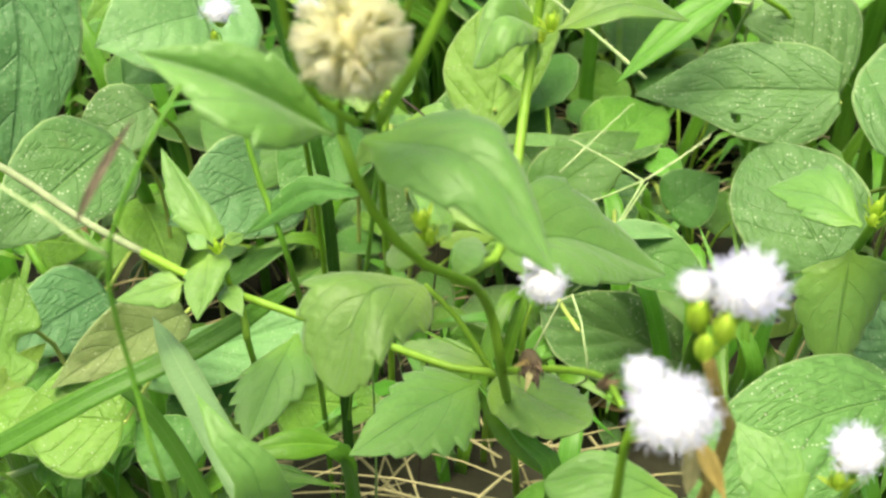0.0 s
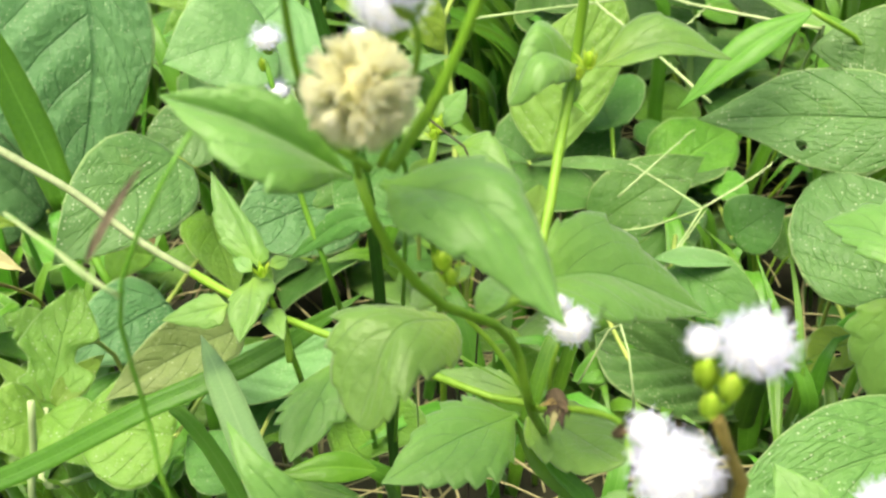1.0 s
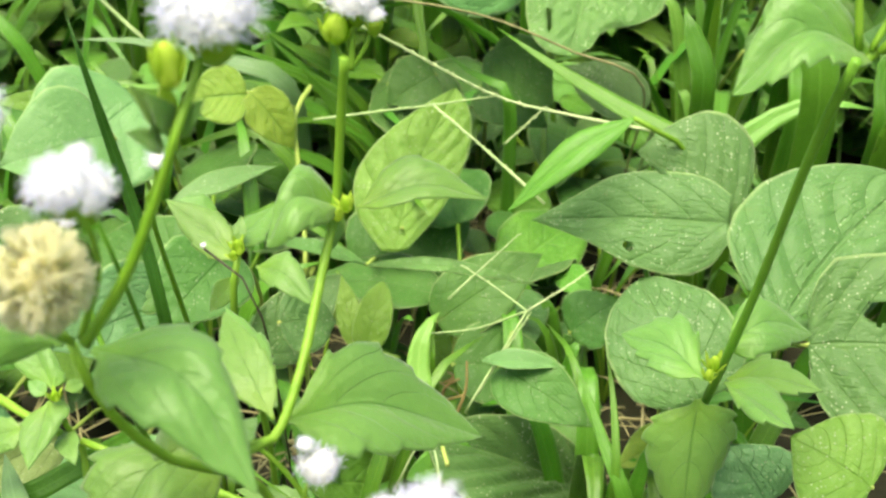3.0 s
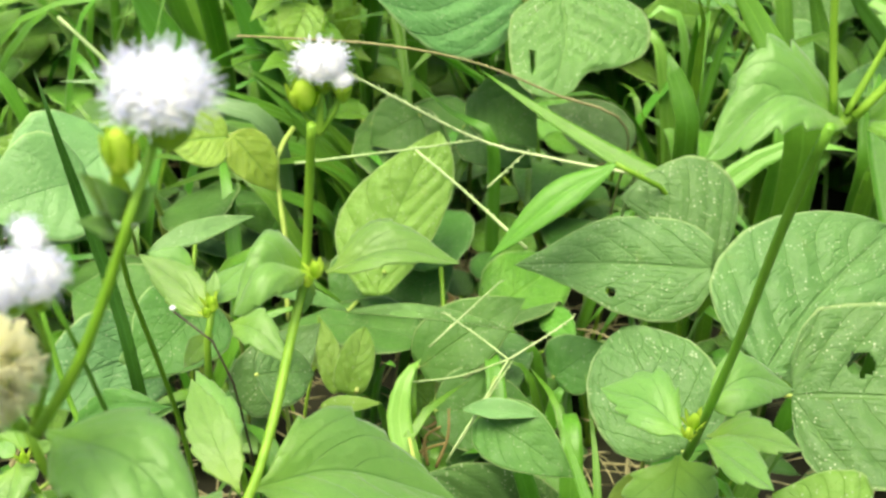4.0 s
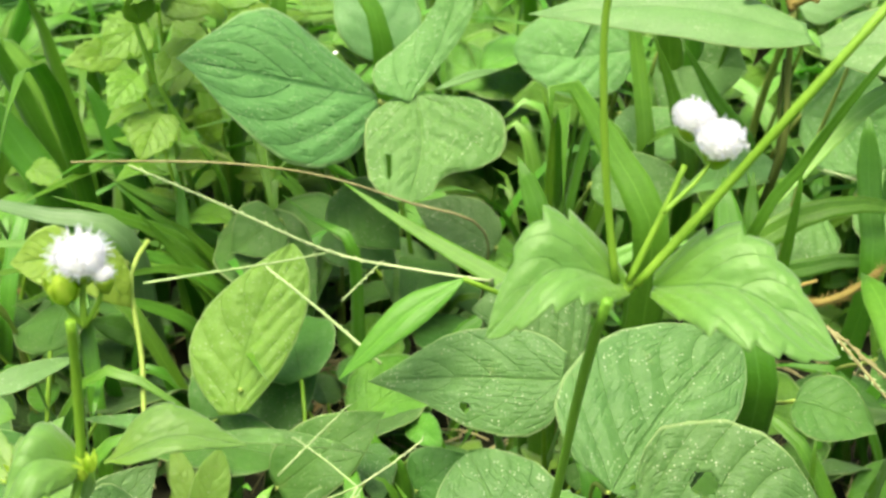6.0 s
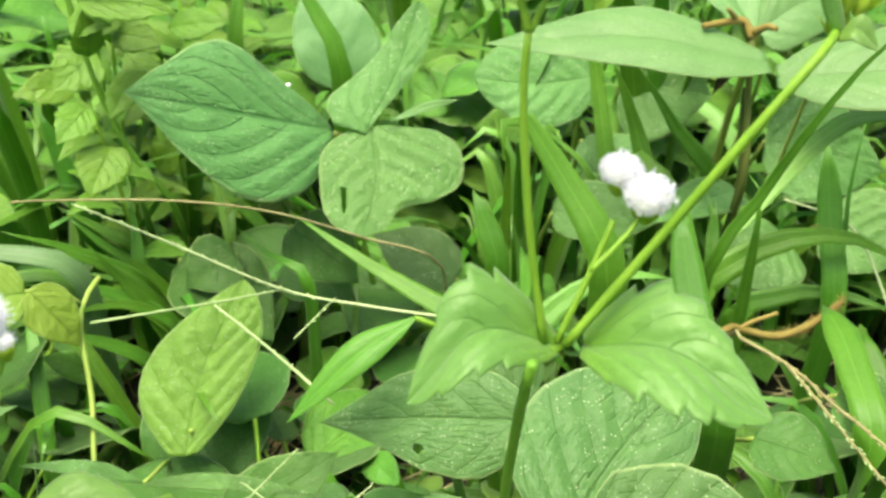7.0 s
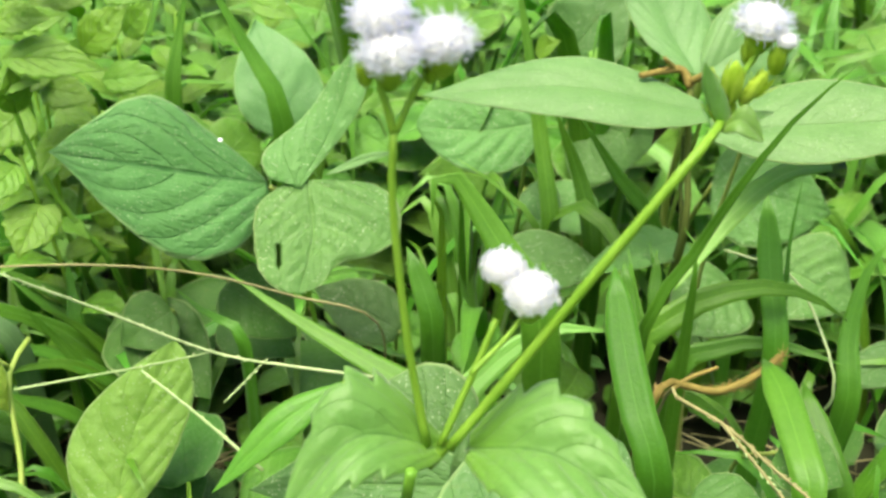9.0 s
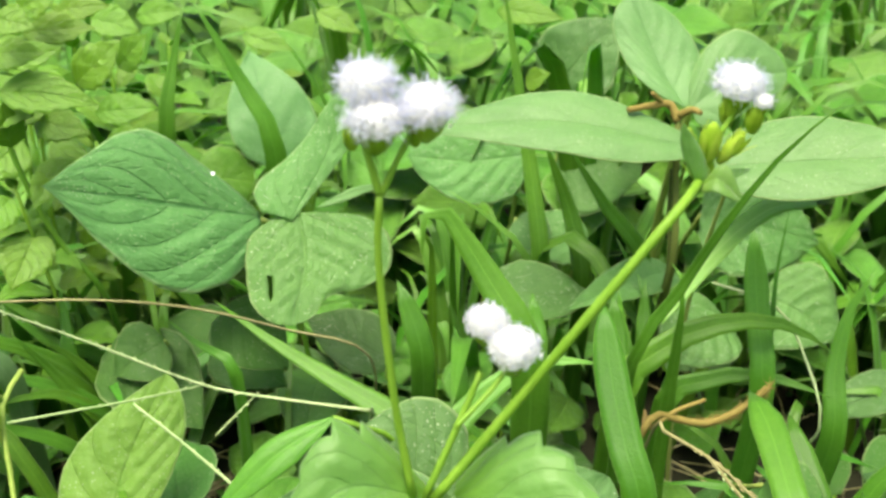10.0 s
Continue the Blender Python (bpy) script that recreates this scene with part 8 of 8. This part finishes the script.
blade(plant, ((0.0463, 0.5284, -0.0040), (0.0456, 0.5224, 0.0889), (0.0449, 0.5084, 0.1778), (0.0403, 0.5015, 0.1868), (0.0391, 0.5042, 0.1947)), 0.0051, (0.05, -0.98, 0.20), mat=HERB, seed=286)

# thin seed stalks

plant = thing("grass_stalk", (0.0274, 0.6007, 0.0000), "thin reddish grass stalk bent across the leaves", "grass")
stem(plant, ((0.0274, 0.6007, -0.0040), (0.0240, 0.5683, 0.0646), (0.0206, 0.5159, 0.1292), (-0.0101, 0.5030, 0.1476), (-0.0419, 0.4869, 0.1651), (-0.0754, 0.4753, 0.1746), (-0.1104, 0.4637, 0.1798), (-0.1227, 0.4556, 0.1826)), 0.00056, 0.00039, mat=STRAW)

plant = thing("grass_stalk", (0.0235, 0.5724, 0.0000), "thin pale seed stalk of grass", "grass")
seed_stalk(plant, ((0.0209, 0.4802, 0.1249), (-0.0102, 0.4830, 0.1291), (-0.0390, 0.4837, 0.1357), (-0.0773, 0.4785, 0.1572), (-0.1064, 0.4689, 0.1761)), 0.00063, seeds=34, start=0.35, grain=0.0014, seed=287)
seed_stalk(plant, ((-0.0202, 0.4481, 0.1084), (-0.0420, 0.4609, 0.1231), (-0.0620, 0.4710, 0.1361)), 0.00070, seeds=14, start=0.3, grain=0.0012, seed=288)
seed_stalk(plant, ((-0.1084, 0.4788, 0.1256), (-0.0879, 0.4796, 0.1287), (-0.0634, 0.4803, 0.1325), (-0.0390, 0.4837, 0.1357)), 0.00053, seeds=10, start=0.2, grain=0.0012, seed=289)
seed_stalk(plant, ((-0.0351, 0.4764, 0.1190), (-0.0268, 0.4807, 0.1259), (-0.0206, 0.4838, 0.1312)), 0.00042, seeds=6, seed=290)
stem(plant, ((0.0235, 0.5724, -0.0040), (0.0222, 0.5363, 0.0624), (0.0209, 0.4802, 0.1249), (0.0240, 0.4938, 0.1083), (0.0273, 0.5068, 0.0908)), 0.00063, 0.00055, mat=STALK_PALE)

plant = thing("grass_stalk", (-0.0454, 0.4366, 0.0000), "branched pale seed stalks of grass", "grass")
stem(plant, ((-0.0454, 0.4366, -0.0040), (-0.0454, 0.4139, 0.0357), (-0.0455, 0.3712, 0.0714), (-0.0368, 0.3799, 0.0841), (-0.0272, 0.3887, 0.0986)), 0.00046, 0.00037, mat=STALK_PALE)
seed_stalk(plant, ((-0.0272, 0.3887, 0.0986), (-0.0155, 0.3920, 0.1057), (-0.0066, 0.3946, 0.1120)), 0.00037, seeds=10, grain=0.001, seed=291)
seed_stalk(plant, ((-0.0429, 0.3736, 0.0748), (-0.0315, 0.3839, 0.0906), (-0.0262, 0.3882, 0.0979)), 0.00037, seeds=10, grain=0.001, seed=292)
seed_stalk(plant, ((-0.0272, 0.3887, 0.0986), (-0.0426, 0.3943, 0.0879), (-0.0577, 0.3929, 0.0859)), 0.00037, seeds=10, grain=0.001, seed=293)
seed_stalk(plant, ((-0.0272, 0.3887, 0.0986), (-0.0373, 0.4012, 0.0995), (-0.0490, 0.4136, 0.1008)), 0.00037, seeds=8, grain=0.001, seed=294)
seed_stalk(plant, ((-0.0533, 0.3991, 0.0957), (-0.0414, 0.4050, 0.1059), (-0.0303, 0.4099, 0.1156)), 0.00038, seeds=8, grain=0.001, seed=295)

plant = thing("grass_stalk", (0.1271, 0.5286, 0.0000), "pair of pale dry grass stalks", "grass")
seed_stalk(plant, ((0.1196, 0.4432, 0.1347), (0.1335, 0.4297, 0.1306), (0.1446, 0.4149, 0.1242), (0.1578, 0.3980, 0.1177)), 0.00070, seeds=40, start=0.2, grain=0.0016, mat=STRAW, seed_mat=STRAW, seed=296)
seed_stalk(plant, ((0.1318, 0.4310, 0.1317), (0.1443, 0.4121, 0.1195), (0.1554, 0.3927, 0.1086)), 0.00069, seeds=34, start=0.1, grain=0.0016, mat=STRAW, seed_mat=STALK_PALE, seed=297)
stem(plant, ((0.1271, 0.5286, -0.0040), (0.1243, 0.5049, 0.0626), (0.1215, 0.4612, 0.1253), (0.1196, 0.4432, 0.1347)), 0.00073, 0.00056, mat=STRAW)

plant = thing("grass_stalk", (-0.0473, 0.3757, 0.0000), "dry straw stalk over the soil", "grass")
stem(plant, ((-0.0473, 0.3757, -0.0040), (-0.0491, 0.3499, 0.0429), (-0.0509, 0.3041, 0.0858), (-0.0557, 0.3167, 0.1025), (-0.0654, 0.3154, 0.0824)), 0.00046, 0.00032, mat=STALK_PALE)

plant = thing("grass_stalk", (-0.2091, 0.6645, 0.0000), "pale dry stalk in the meadow", "grass")
stem(plant, ((-0.2091, 0.6645, -0.0040), (-0.2033, 0.6318, 0.0575), (-0.1975, 0.5791, 0.1151), (-0.2111, 0.5806, 0.1306), (-0.2286, 0.5807, 0.1488)), 0.00135, 0.00094, mat=STALK_PALE)

plant = thing("grass_stalk", (0.1975, 0.5701, 0.0000), "thin pale stalk in the meadow", "grass")
stem(plant, ((0.1975, 0.5701, -0.0040), (0.1961, 0.5395, 0.0523), (0.1947, 0.4889, 0.1047), (0.1907, 0.5057, 0.1307), (0.1815, 0.5169, 0.1453), (0.1589, 0.5276, 0.1509)), 0.00081, 0.00046, mat=STALK_PALE)

plant = thing("grass_tuft", (-0.0590, 0.4511, 0.0000), "light grass blade bent at its top", "grass", "grass tufts")
blade(plant, ((-0.0565, 0.4071, -0.0040), (-0.0573, 0.4011, 0.0260), (-0.0581, 0.3871, 0.0519), (-0.0633, 0.3980, 0.0666), (-0.0614, 0.4065, 0.0782), (-0.0565, 0.4147, 0.0810)), 0.0086, (0.05, -0.54, 0.84), mat=GRASS_PALE, taper=0.25, seed=298)

plant = thing("dead_leaf", (-0.0553, 0.4719, 0.0000), "curled orange-brown withered stalks over the soil", "leaf")
stem(plant, ((-0.0553, 0.4719, -0.0040), (-0.0559, 0.4484, 0.0210), (-0.0564, 0.4049, 0.0421), (-0.0582, 0.4093, 0.0560), (-0.0523, 0.4088, 0.0634)), 0.00071, 0.00040, mat=DRY, name='withered_stalk')
stem(plant, ((-0.0535, 0.4053, 0.0424), (-0.0545, 0.4071, 0.0529), (-0.0490, 0.4057, 0.0590)), 0.00071, 0.00040, mat=DRY, name='withered_stalk')
stem(plant, ((-0.0504, 0.4050, 0.0417), (-0.0466, 0.4074, 0.0529), (-0.0464, 0.4095, 0.0640)), 0.00071, 0.00040, mat=DRY, name='withered_stalk')
stem(plant, ((-0.0562, 0.4080, 0.0460), (-0.0515, 0.4055, 0.0505), (-0.0474, 0.4022, 0.0544)), 0.00071, 0.00040, mat=DRY, name='withered_stalk')

# dry twig and curled dead leaf

plant = thing("dry_twig", (0.1593, 0.6354, 0.0000), "brown dry twig with shrivelled leaf remains", "twig")
stem(plant, ((0.1593, 0.6354, -0.0040), (0.1543, 0.6037, 0.0740), (0.1492, 0.5520, 0.1480), (0.1497, 0.5595, 0.1805), (0.1496, 0.5630, 0.2075)), 0.00181, 0.00142, mat=TWIG)
stem(plant, ((0.1593, 0.6354, -0.0040), (0.1540, 0.6057, 0.0718), (0.1486, 0.5560, 0.1437), (0.1481, 0.5605, 0.1676), (0.1489, 0.5630, 0.1868)), 0.00122, 0.00096, mat=TWIG)
stem(plant, ((0.1496, 0.5630, 0.2075), (0.1463, 0.5659, 0.2139), (0.1373, 0.5630, 0.2142), (0.1278, 0.5598, 0.2136)), 0.00189, 0.00128, mat=CURL)
stem(plant, ((0.1496, 0.5637, 0.2097), (0.1537, 0.5583, 0.2136), (0.1555, 0.5525, 0.2141)), 0.00178, 0.00116, mat=CURL)
stem(plant, ((0.1441, 0.5664, 0.2138), (0.1372, 0.5595, 0.2206)), 0.00142, 0.00081, mat=CURL)
leaf(plant, (0.1496, 0.5624, 0.2053), (0.1344, 0.5595, 0.1846), 0.0074, (-0.46, -0.77, 0.44), mat=DRY_DARK, shape='lance', fold=0.6, name='dead_leaf', seed=299)

plant = thing("dead_leaf", (0.1303, 0.5559, 0.0000), "curled brown dead leaf hanging on a stalk", "leaf")
stem(plant, ((0.1303, 0.5559, -0.0040), (0.1252, 0.5244, 0.0574), (0.1201, 0.4730, 0.1149), (0.1263, 0.4780, 0.1201), (0.1352, 0.4787, 0.1176), (0.1458, 0.4778, 0.1158), (0.1595, 0.4813, 0.1193), (0.1709, 0.4863, 0.1250)), 0.00160, 0.00145, mat=CURL)
stem(plant, ((0.1237, 0.4750, 0.1159), (0.1341, 0.4796, 0.1205), (0.1460, 0.4823, 0.1234)), 0.00107, 0.00076, mat=CURL, name='strand')
fringe(plant, ((0.1439, 0.4784, 0.1156), (0.1538, 0.4795, 0.1169), (0.1642, 0.4829, 0.1209), (0.1714, 0.4866, 0.1258)), 0.00284, 300)

plant = thing("dead_leaf", (-0.2670, 0.4293, 0.0000), "yellow withered leaf at the edge of the litter", "leaf")
leaf(plant, (-0.2382, 0.3211, 0.1134), (-0.2194, 0.3182, 0.1090), 0.0067, (0.10, -0.58, 0.81), mat=STRAW, shape='lance', fold=0.9, wave=0.12, name='dead_blade', seed=301)
leaf(plant, (-0.2428, 0.3231, 0.1209), (-0.2250, 0.3306, 0.1166), 0.0079, (0.42, -0.57, 0.71), mat=BEAN_YELLOW, shape='lance', fold=0.8, wave=0.1, name='dead_blade', seed=302)
leaf(plant, (-0.2412, 0.3221, 0.1178), (-0.2350, 0.3076, 0.1067), 0.0054, (0.32, -0.49, 0.81), mat=DRY, shape='lance', fold=0.9, name='dead_blade', seed=303)
leaf(plant, (-0.2407, 0.3233, 0.1191), (-0.2273, 0.3182, 0.1156), 0.0069, (0.03, -0.52, 0.85), mat=BEAN_YELLOW, shape='lance', fold=0.9, wave=0.1, name='dead_blade', seed=304)
stem(plant, ((-0.2670, 0.4293, -0.0040), (-0.2532, 0.3877, 0.0510), (-0.2394, 0.3261, 0.1020), (-0.2390, 0.3214, 0.1146)), 0.00071, 0.00055, mat=DRY)

# ---- uncounted growth: litter, undergrowth, the meadow behind ----


def join_data(name, pieces, with_uv=True):
    verts, faces, uvs = [], [], []
    for piece in pieces:
        k = len(verts)
        verts += [tuple(v) for v in piece[0]]
        faces += [tuple(i + k for i in fc) for fc in piece[1]]
        if with_uv:
            uvs += [tuple(u) for u in piece[2]]
    return mesh_of(name, verts, faces, uvs if with_uv else None)


def stuff(name, pieces, mat, label, category, with_uv=True):
    ob = new(name, join_data(name, pieces, with_uv))
    ob.data.materials.append(mat)
    return tagged(ob, label, category, kind="stuff")


# places where soil and litter show: x, y, radius
OPEN = ((-0.19, 0.40, 0.05), (-0.11, 0.31, 0.045), (-0.04, 0.34, 0.04), (0.11, 0.40, 0.05), (0.02, 0.42, 0.03), (-0.10, 0.50, 0.03), (-0.27, 0.49, 0.045), (0.16, 0.56, 0.04), (0.22, 0.58, 0.04), (-0.16, 0.39, 0.03), (0.178, 0.563, 0.027), (0.154, 0.533, 0.027), (-0.048, 0.615, 0.027), (-0.202, 0.679, 0.027), (-0.194, 0.637, 0.027), (-0.057, 0.577, 0.027), (0.014, 0.449, 0.020), (-0.081, 0.419, 0.020), (0.033, 0.580, 0.027), (-0.097, 0.429, 0.020), (0.032, 0.718, 0.027), (-0.132, 0.423, 0.020), (-0.043, 0.526, 0.027), (-0.222, 0.420, 0.020), (-0.067, 0.657, 0.027), (-0.048, 0.598, 0.027), (0.023, 0.508, 0.027), (0.121, 0.518, 0.027))


def grow():
    rng = np.random.default_rng(11)
    straws = []
    for _ in range(520):
        x, y = rng.uniform(-0.45, 0.45), rng.uniform(0.12, 0.75)
        a, ln = rng.uniform(0, 6.28), rng.uniform(0.02, 0.09)
        z = 0.004 + rng.uniform(0, 0.018)
        way = np.array([math.cos(a), math.sin(a), rng.uniform(-0.1, 0.15)])
        p = np.array([x, y, z])
        pts = [p, p + way * ln * 0.5 + (0, 0, rng.uniform(0, 0.006)), p + way * ln]
        straws.append(tube_data(pts, rng.uniform(0.0003, 0.0009), 0.0003, 4, 4))
    for ox, oy, rad in OPEN:
        for _ in range(15):
            a, ln, q = rng.uniform(0, 6.28), rng.uniform(0.015, 0.05), rng.normal(0, 0.55, 2) * rad
            p = np.array([ox + q[0], oy + q[1], 0.006 + rng.uniform(0, 0.02)])
            way = np.array([math.cos(a), math.sin(a), rng.uniform(-0.15, 0.15)])
            straws.append(tube_data([p, p + way * ln * 0.5 + (0, 0, 0.002), p + way * ln], rng.uniform(0.0003, 0.0008), 0.0003, 4, 4))
    more = np.random.default_rng(77)
    for _ in range(40):
        a, ln = more.uniform(0, 6.28), more.uniform(0.03, 0.075)
        p = np.array([more.uniform(-0.17, -0.04), more.uniform(0.27, 0.36), more.uniform(0.008, 0.032)])
        way = np.array([math.cos(a), math.sin(a), more.uniform(-0.12, 0.12)])
        straws.append(tube_data([p, p + way * ln * 0.5 + (0, 0, 0.003), p + way * ln], more.uniform(0.0004, 0.0009), 0.0003, 4, 4))
    stuff("plant_litter", straws, STRAW, "dry straws and dead stalks lying on the soil", "litter", False)
    dead = []
    for i in range(25):
        x, y, a = rng.uniform(-0.4, 0.4), rng.uniform(0.15, 0.7), rng.uniform(0, 6.28)
        b = np.array([x, y, 0.008 + rng.uniform(0, 0.01)])
        t = b + np.array([math.cos(a), math.sin(a), rng.uniform(-0.1, 0.2)]) * rng.uniform(0.012, 0.035)
        dead.append(leaf_arrays(b, t, rng.uniform(0.006, 0.018), (rng.normal(0, 0.3), rng.normal(0, 0.3), 1), "small", arch=0.15, fold=0.5, wave=0.1, seed=i, nu=8, nv=6))
    stuff("dead_leaves", dead, DRY, "withered brown leaves on the soil", "litter")

    def top_at(y):
        return float(np.interp(y, (0.15, 0.3, 0.45, 0.6, 0.75, 1.0, 2.0), (0.02, 0.045, 0.06, 0.09, 0.13, 0.16, 0.18)))

    low = []
    for i in range(560):
        y = rng.uniform(0.27, 0.8)
        x = rng.uniform(-0.36, 0.42) * (0.5 + y)
        z = top_at(y) * rng.uniform(0.1, 0.8)
        if bare(x, y):
            continue
        a = rng.uniform(0, 6.28)
        ln = rng.uniform(0.018, 0.055)
        b = np.array([x, y, z])
        t = b + np.array([math.cos(a), math.sin(a), rng.uniform(-0.5, 0.4)]) * ln
        low.append(leaf_arrays(b, t, ln * rng.uniform(0.35, 0.75), (rng.normal(0, 0.35), -0.5 + rng.normal(0, 0.35), 1), ("bean", "herb", "small", "ovate", "lance")[i % 5], arch=0.06, fold=0.2, quilt=0.02, wave=0.03, seed=i, nu=12, nv=8))
    stuff("undergrowth", low, FIELD_LEAF, "low green leaves crowded under the taller weeds", "undergrowth")
    grass = []
    for i in range(2300):
        y = 0.30 + 1.9 * rng.uniform(0, 1) ** 1.9
        x = rng.uniform(-0.42, 0.46) * (0.45 + y)
        h = top_at(y) * rng.uniform(0.6, 1.5)
        if bare(x, y):
            continue
        a = rng.uniform(0, 6.28)
        lean = rng.uniform(0.1, 0.9) * h
        p = np.array([x, y, -0.003])
        d = np.array([math.cos(a), math.sin(a), 0])
        pts = [p, p + d * lean * 0.25 + (0, 0, h * 0.55), p + d * lean * 0.6 + (0, 0, h * 0.9), p + d * lean * 1.15 + (0, 0, h * (1.0 - 0.35 * rng.uniform(0, 1)))]
        grass.append(blade_arrays(pts, rng.uniform(0.003, 0.009), (-d[0] * 0.5, -d[1] * 0.5 - 0.5, 0.8), count=9, seed=i))
    for i in range(1500):
        a, far_off = rng.uniform(0, 6.2832), 0.45 + 2.9 * rng.uniform(0, 1) ** 0.7
        p = np.array([far_off * math.cos(a), 0.1 + far_off * math.sin(a), -0.003])
        if p[1] > 0.2 and abs(p[0]) < 0.46 * (0.45 + p[1]) and p[1] < 2.2:
            continue
        h, a = top_at(far_off) * rng.uniform(0.6, 1.5), rng.uniform(0, 6.28)
        d, lean = np.array([math.cos(a), math.sin(a), 0]), rng.uniform(0.1, 0.9) * h
        pts = [p, p + d * lean * 0.3 + (0, 0, h * 0.6), p + d * lean + (0, 0, h)]
        grass.append(blade_arrays(pts, rng.uniform(0.004, 0.010), (-d[0] * 0.5, -d[1] * 0.5, 0.8), count=6, seed=i))
    stuff("meadow_grass", grass, FIELD_GRASS, "fresh green grass blades growing through the weeds", "grass")
    far = []
    for i in range(2600):
        y = 0.72 + 2.3 * rng.uniform(0, 1) ** 1.4
        x = rng.uniform(-0.5, 0.5) * (0.35 + y)
        z = top_at(y) * rng.uniform(0.35, 1.05)
        a = rng.uniform(0, 6.28)
        ln = rng.uniform(0.025, 0.075)
        b = np.array([x, y, z])
        t = b + np.array([math.cos(a), math.sin(a), rng.uniform(-0.5, 0.35)]) * ln
        far.append(leaf_arrays(b, t, ln * rng.uniform(0.5, 0.9), (rng.normal(0, 0.3), -0.55 + rng.normal(0, 0.3), 1), ("bean", "herb", "ovate", "herb", "lance")[i % 5], arch=0.06, fold=0.2, quilt=0.025, wave=0.03, seed=i, nu=12 if y < 1.2 else 8, nv=8 if y < 1.2 else 6))
    for i in range(5200):
        a, far_off = rng.uniform(0, 6.2832), 0.45 + 2.9 * rng.uniform(0, 1) ** 0.7
        x, y = far_off * math.cos(a), 0.1 + far_off * math.sin(a)
        if y > 0.2 and abs(x) < 0.5 * (0.35 + y):
            continue
        z = top_at(far_off + 0.1) * rng.uniform(0.3, 1.0)
        b, ln = np.array([x, y, z]), rng.uniform(0.03, 0.09)
        a = rng.uniform(0, 6.28)
        t = b + np.array([math.cos(a), math.sin(a), rng.uniform(-0.5, 0.35)]) * ln
        far.append(leaf_arrays(b, t, ln * rng.uniform(0.5, 0.9), (rng.normal(0, 0.3), rng.normal(0, 0.3), 1), ("bean", "herb", "ovate")[i % 3], arch=0.06, fold=0.2, wave=0.03, seed=i, nu=6, nv=4))
    stuff("far_leaves", far, FIELD_LEAF, "dense green leaves of the weedy meadow behind", "undergrowth")


def low_creeper(seed):
    """A small plant of the lower layer: short stems, each with one leaf."""
    rng = np.random.default_rng(seed)
    ob = thing("low_creeper", (0, 0, 0), "low creeping plant with small soft green leaves", "undergrowth", "low creeping plants")
    for k in range(int(rng.integers(4, 7))):
        a = k * 2.4 + rng.uniform(-0.4, 0.4)
        d = np.array([math.cos(a), math.sin(a), 0.0])
        h, out, ln = rng.uniform(0.012, 0.045), rng.uniform(0.004, 0.02), rng.uniform(0.018, 0.036)
        top = d * out + (0, 0, h)
        v, f = tube_data([(0, 0, -0.003), tuple(d * out * 0.4 + (0, 0, h * 0.6)), tuple(top)], 0.0007, 0.0005, 5, 6)
        part("stem", mesh_of("stem", v, f), STEM, ob)
        leaf(ob, top, top + d * ln + (0, 0, rng.uniform(-0.012, 0.006)), ln * rng.uniform(0.5, 0.8), (d[0] * 0.2, d[1] * 0.2 - 0.35, 1),
             (BEAN_LOW_SHADED, BEAN, BEAN_LOW_SHADED, WEED)[k % 4], shape=("bean", "ovate", "herb")[seed % 3], quilt=0.03, nu=16, nv=10, seed=seed * 10 + k)
    return ob


def grass_clump(seed):
    """A few blades that rise from one foot and arch outwards."""
    rng = np.random.default_rng(seed)
    ob = thing("grass_clump", (0, 0, 0), "small clump of arching green grass blades", "grass", "grass clumps")
    for k in range(int(rng.integers(4, 7))):
        a = k * 2.4 + rng.uniform(-0.4, 0.4)
        d = np.array([math.cos(a), math.sin(a), 0.0])
        h, lean = rng.uniform(0.06, 0.13), rng.uniform(0.02, 0.08)
        pts = [(0, 0, -0.003), tuple(d * lean * 0.25 + (0, 0, h * 0.6)), tuple(d * lean * 0.65 + (0, 0, h * 0.95)), tuple(d * lean * 1.3 + (0, 0, h * rng.uniform(0.6, 1.0)))]
        blade(ob, pts, rng.uniform(0.005, 0.010), (-d[0] * 0.4, -d[1] * 0.4 - 0.4, 0.7), (GRASS, GRASS_PALE, GRASS)[k % 3], seed=seed * 10 + k, count=12)
    return ob


def scatter(made, spots, size, rng):
    """Sets the first of the models at its spot, and copies of them at the others."""
    used = set()
    for i, (x, y) in enumerate(spots):
        k = i % len(made)
        sc = rng.uniform(*size) * (0.55 if y < 0.45 and abs(x) < 0.07 else 0.72 if y < 0.45 else 1.0)
        m = pose(x, y, lumps(x, y) * 0.5, 0, 0, rng.uniform(0, 360)) @ Matrix.Diagonal((sc, sc, sc, 1))
        if k in used:
            copy_thing(made[k], m)
        else:
            used.add(k)
            made[k].matrix_basis = m
    return used


def bare(x, y):
    """The spots where the litter lies open."""
    return any((x - a) ** 2 + (y - b) ** 2 < c * c for a, b, c in OPEN)


def fill():
    rng = np.random.default_rng(5)
    spots = [(rng.uniform(-0.34, 0.38) * (0.5 + y), y) for y in rng.uniform(0.30, 0.85, 150)]
    scatter([low_creeper(k) for k in range(9)], [p for p in spots if not bare(*p)][:115], (0.9, 1.6), rng)
    rng = np.random.default_rng(23)
    spots = [(rng.uniform(-0.34, 0.38) * (0.5 + y), y) for y in rng.uniform(0.60, 1.1, 100)]
    scatter([grass_clump(k) for k in range(7)], [p for p in spots if not bare(*p)][:90], (0.8, 1.4), rng)


grow()
fill()
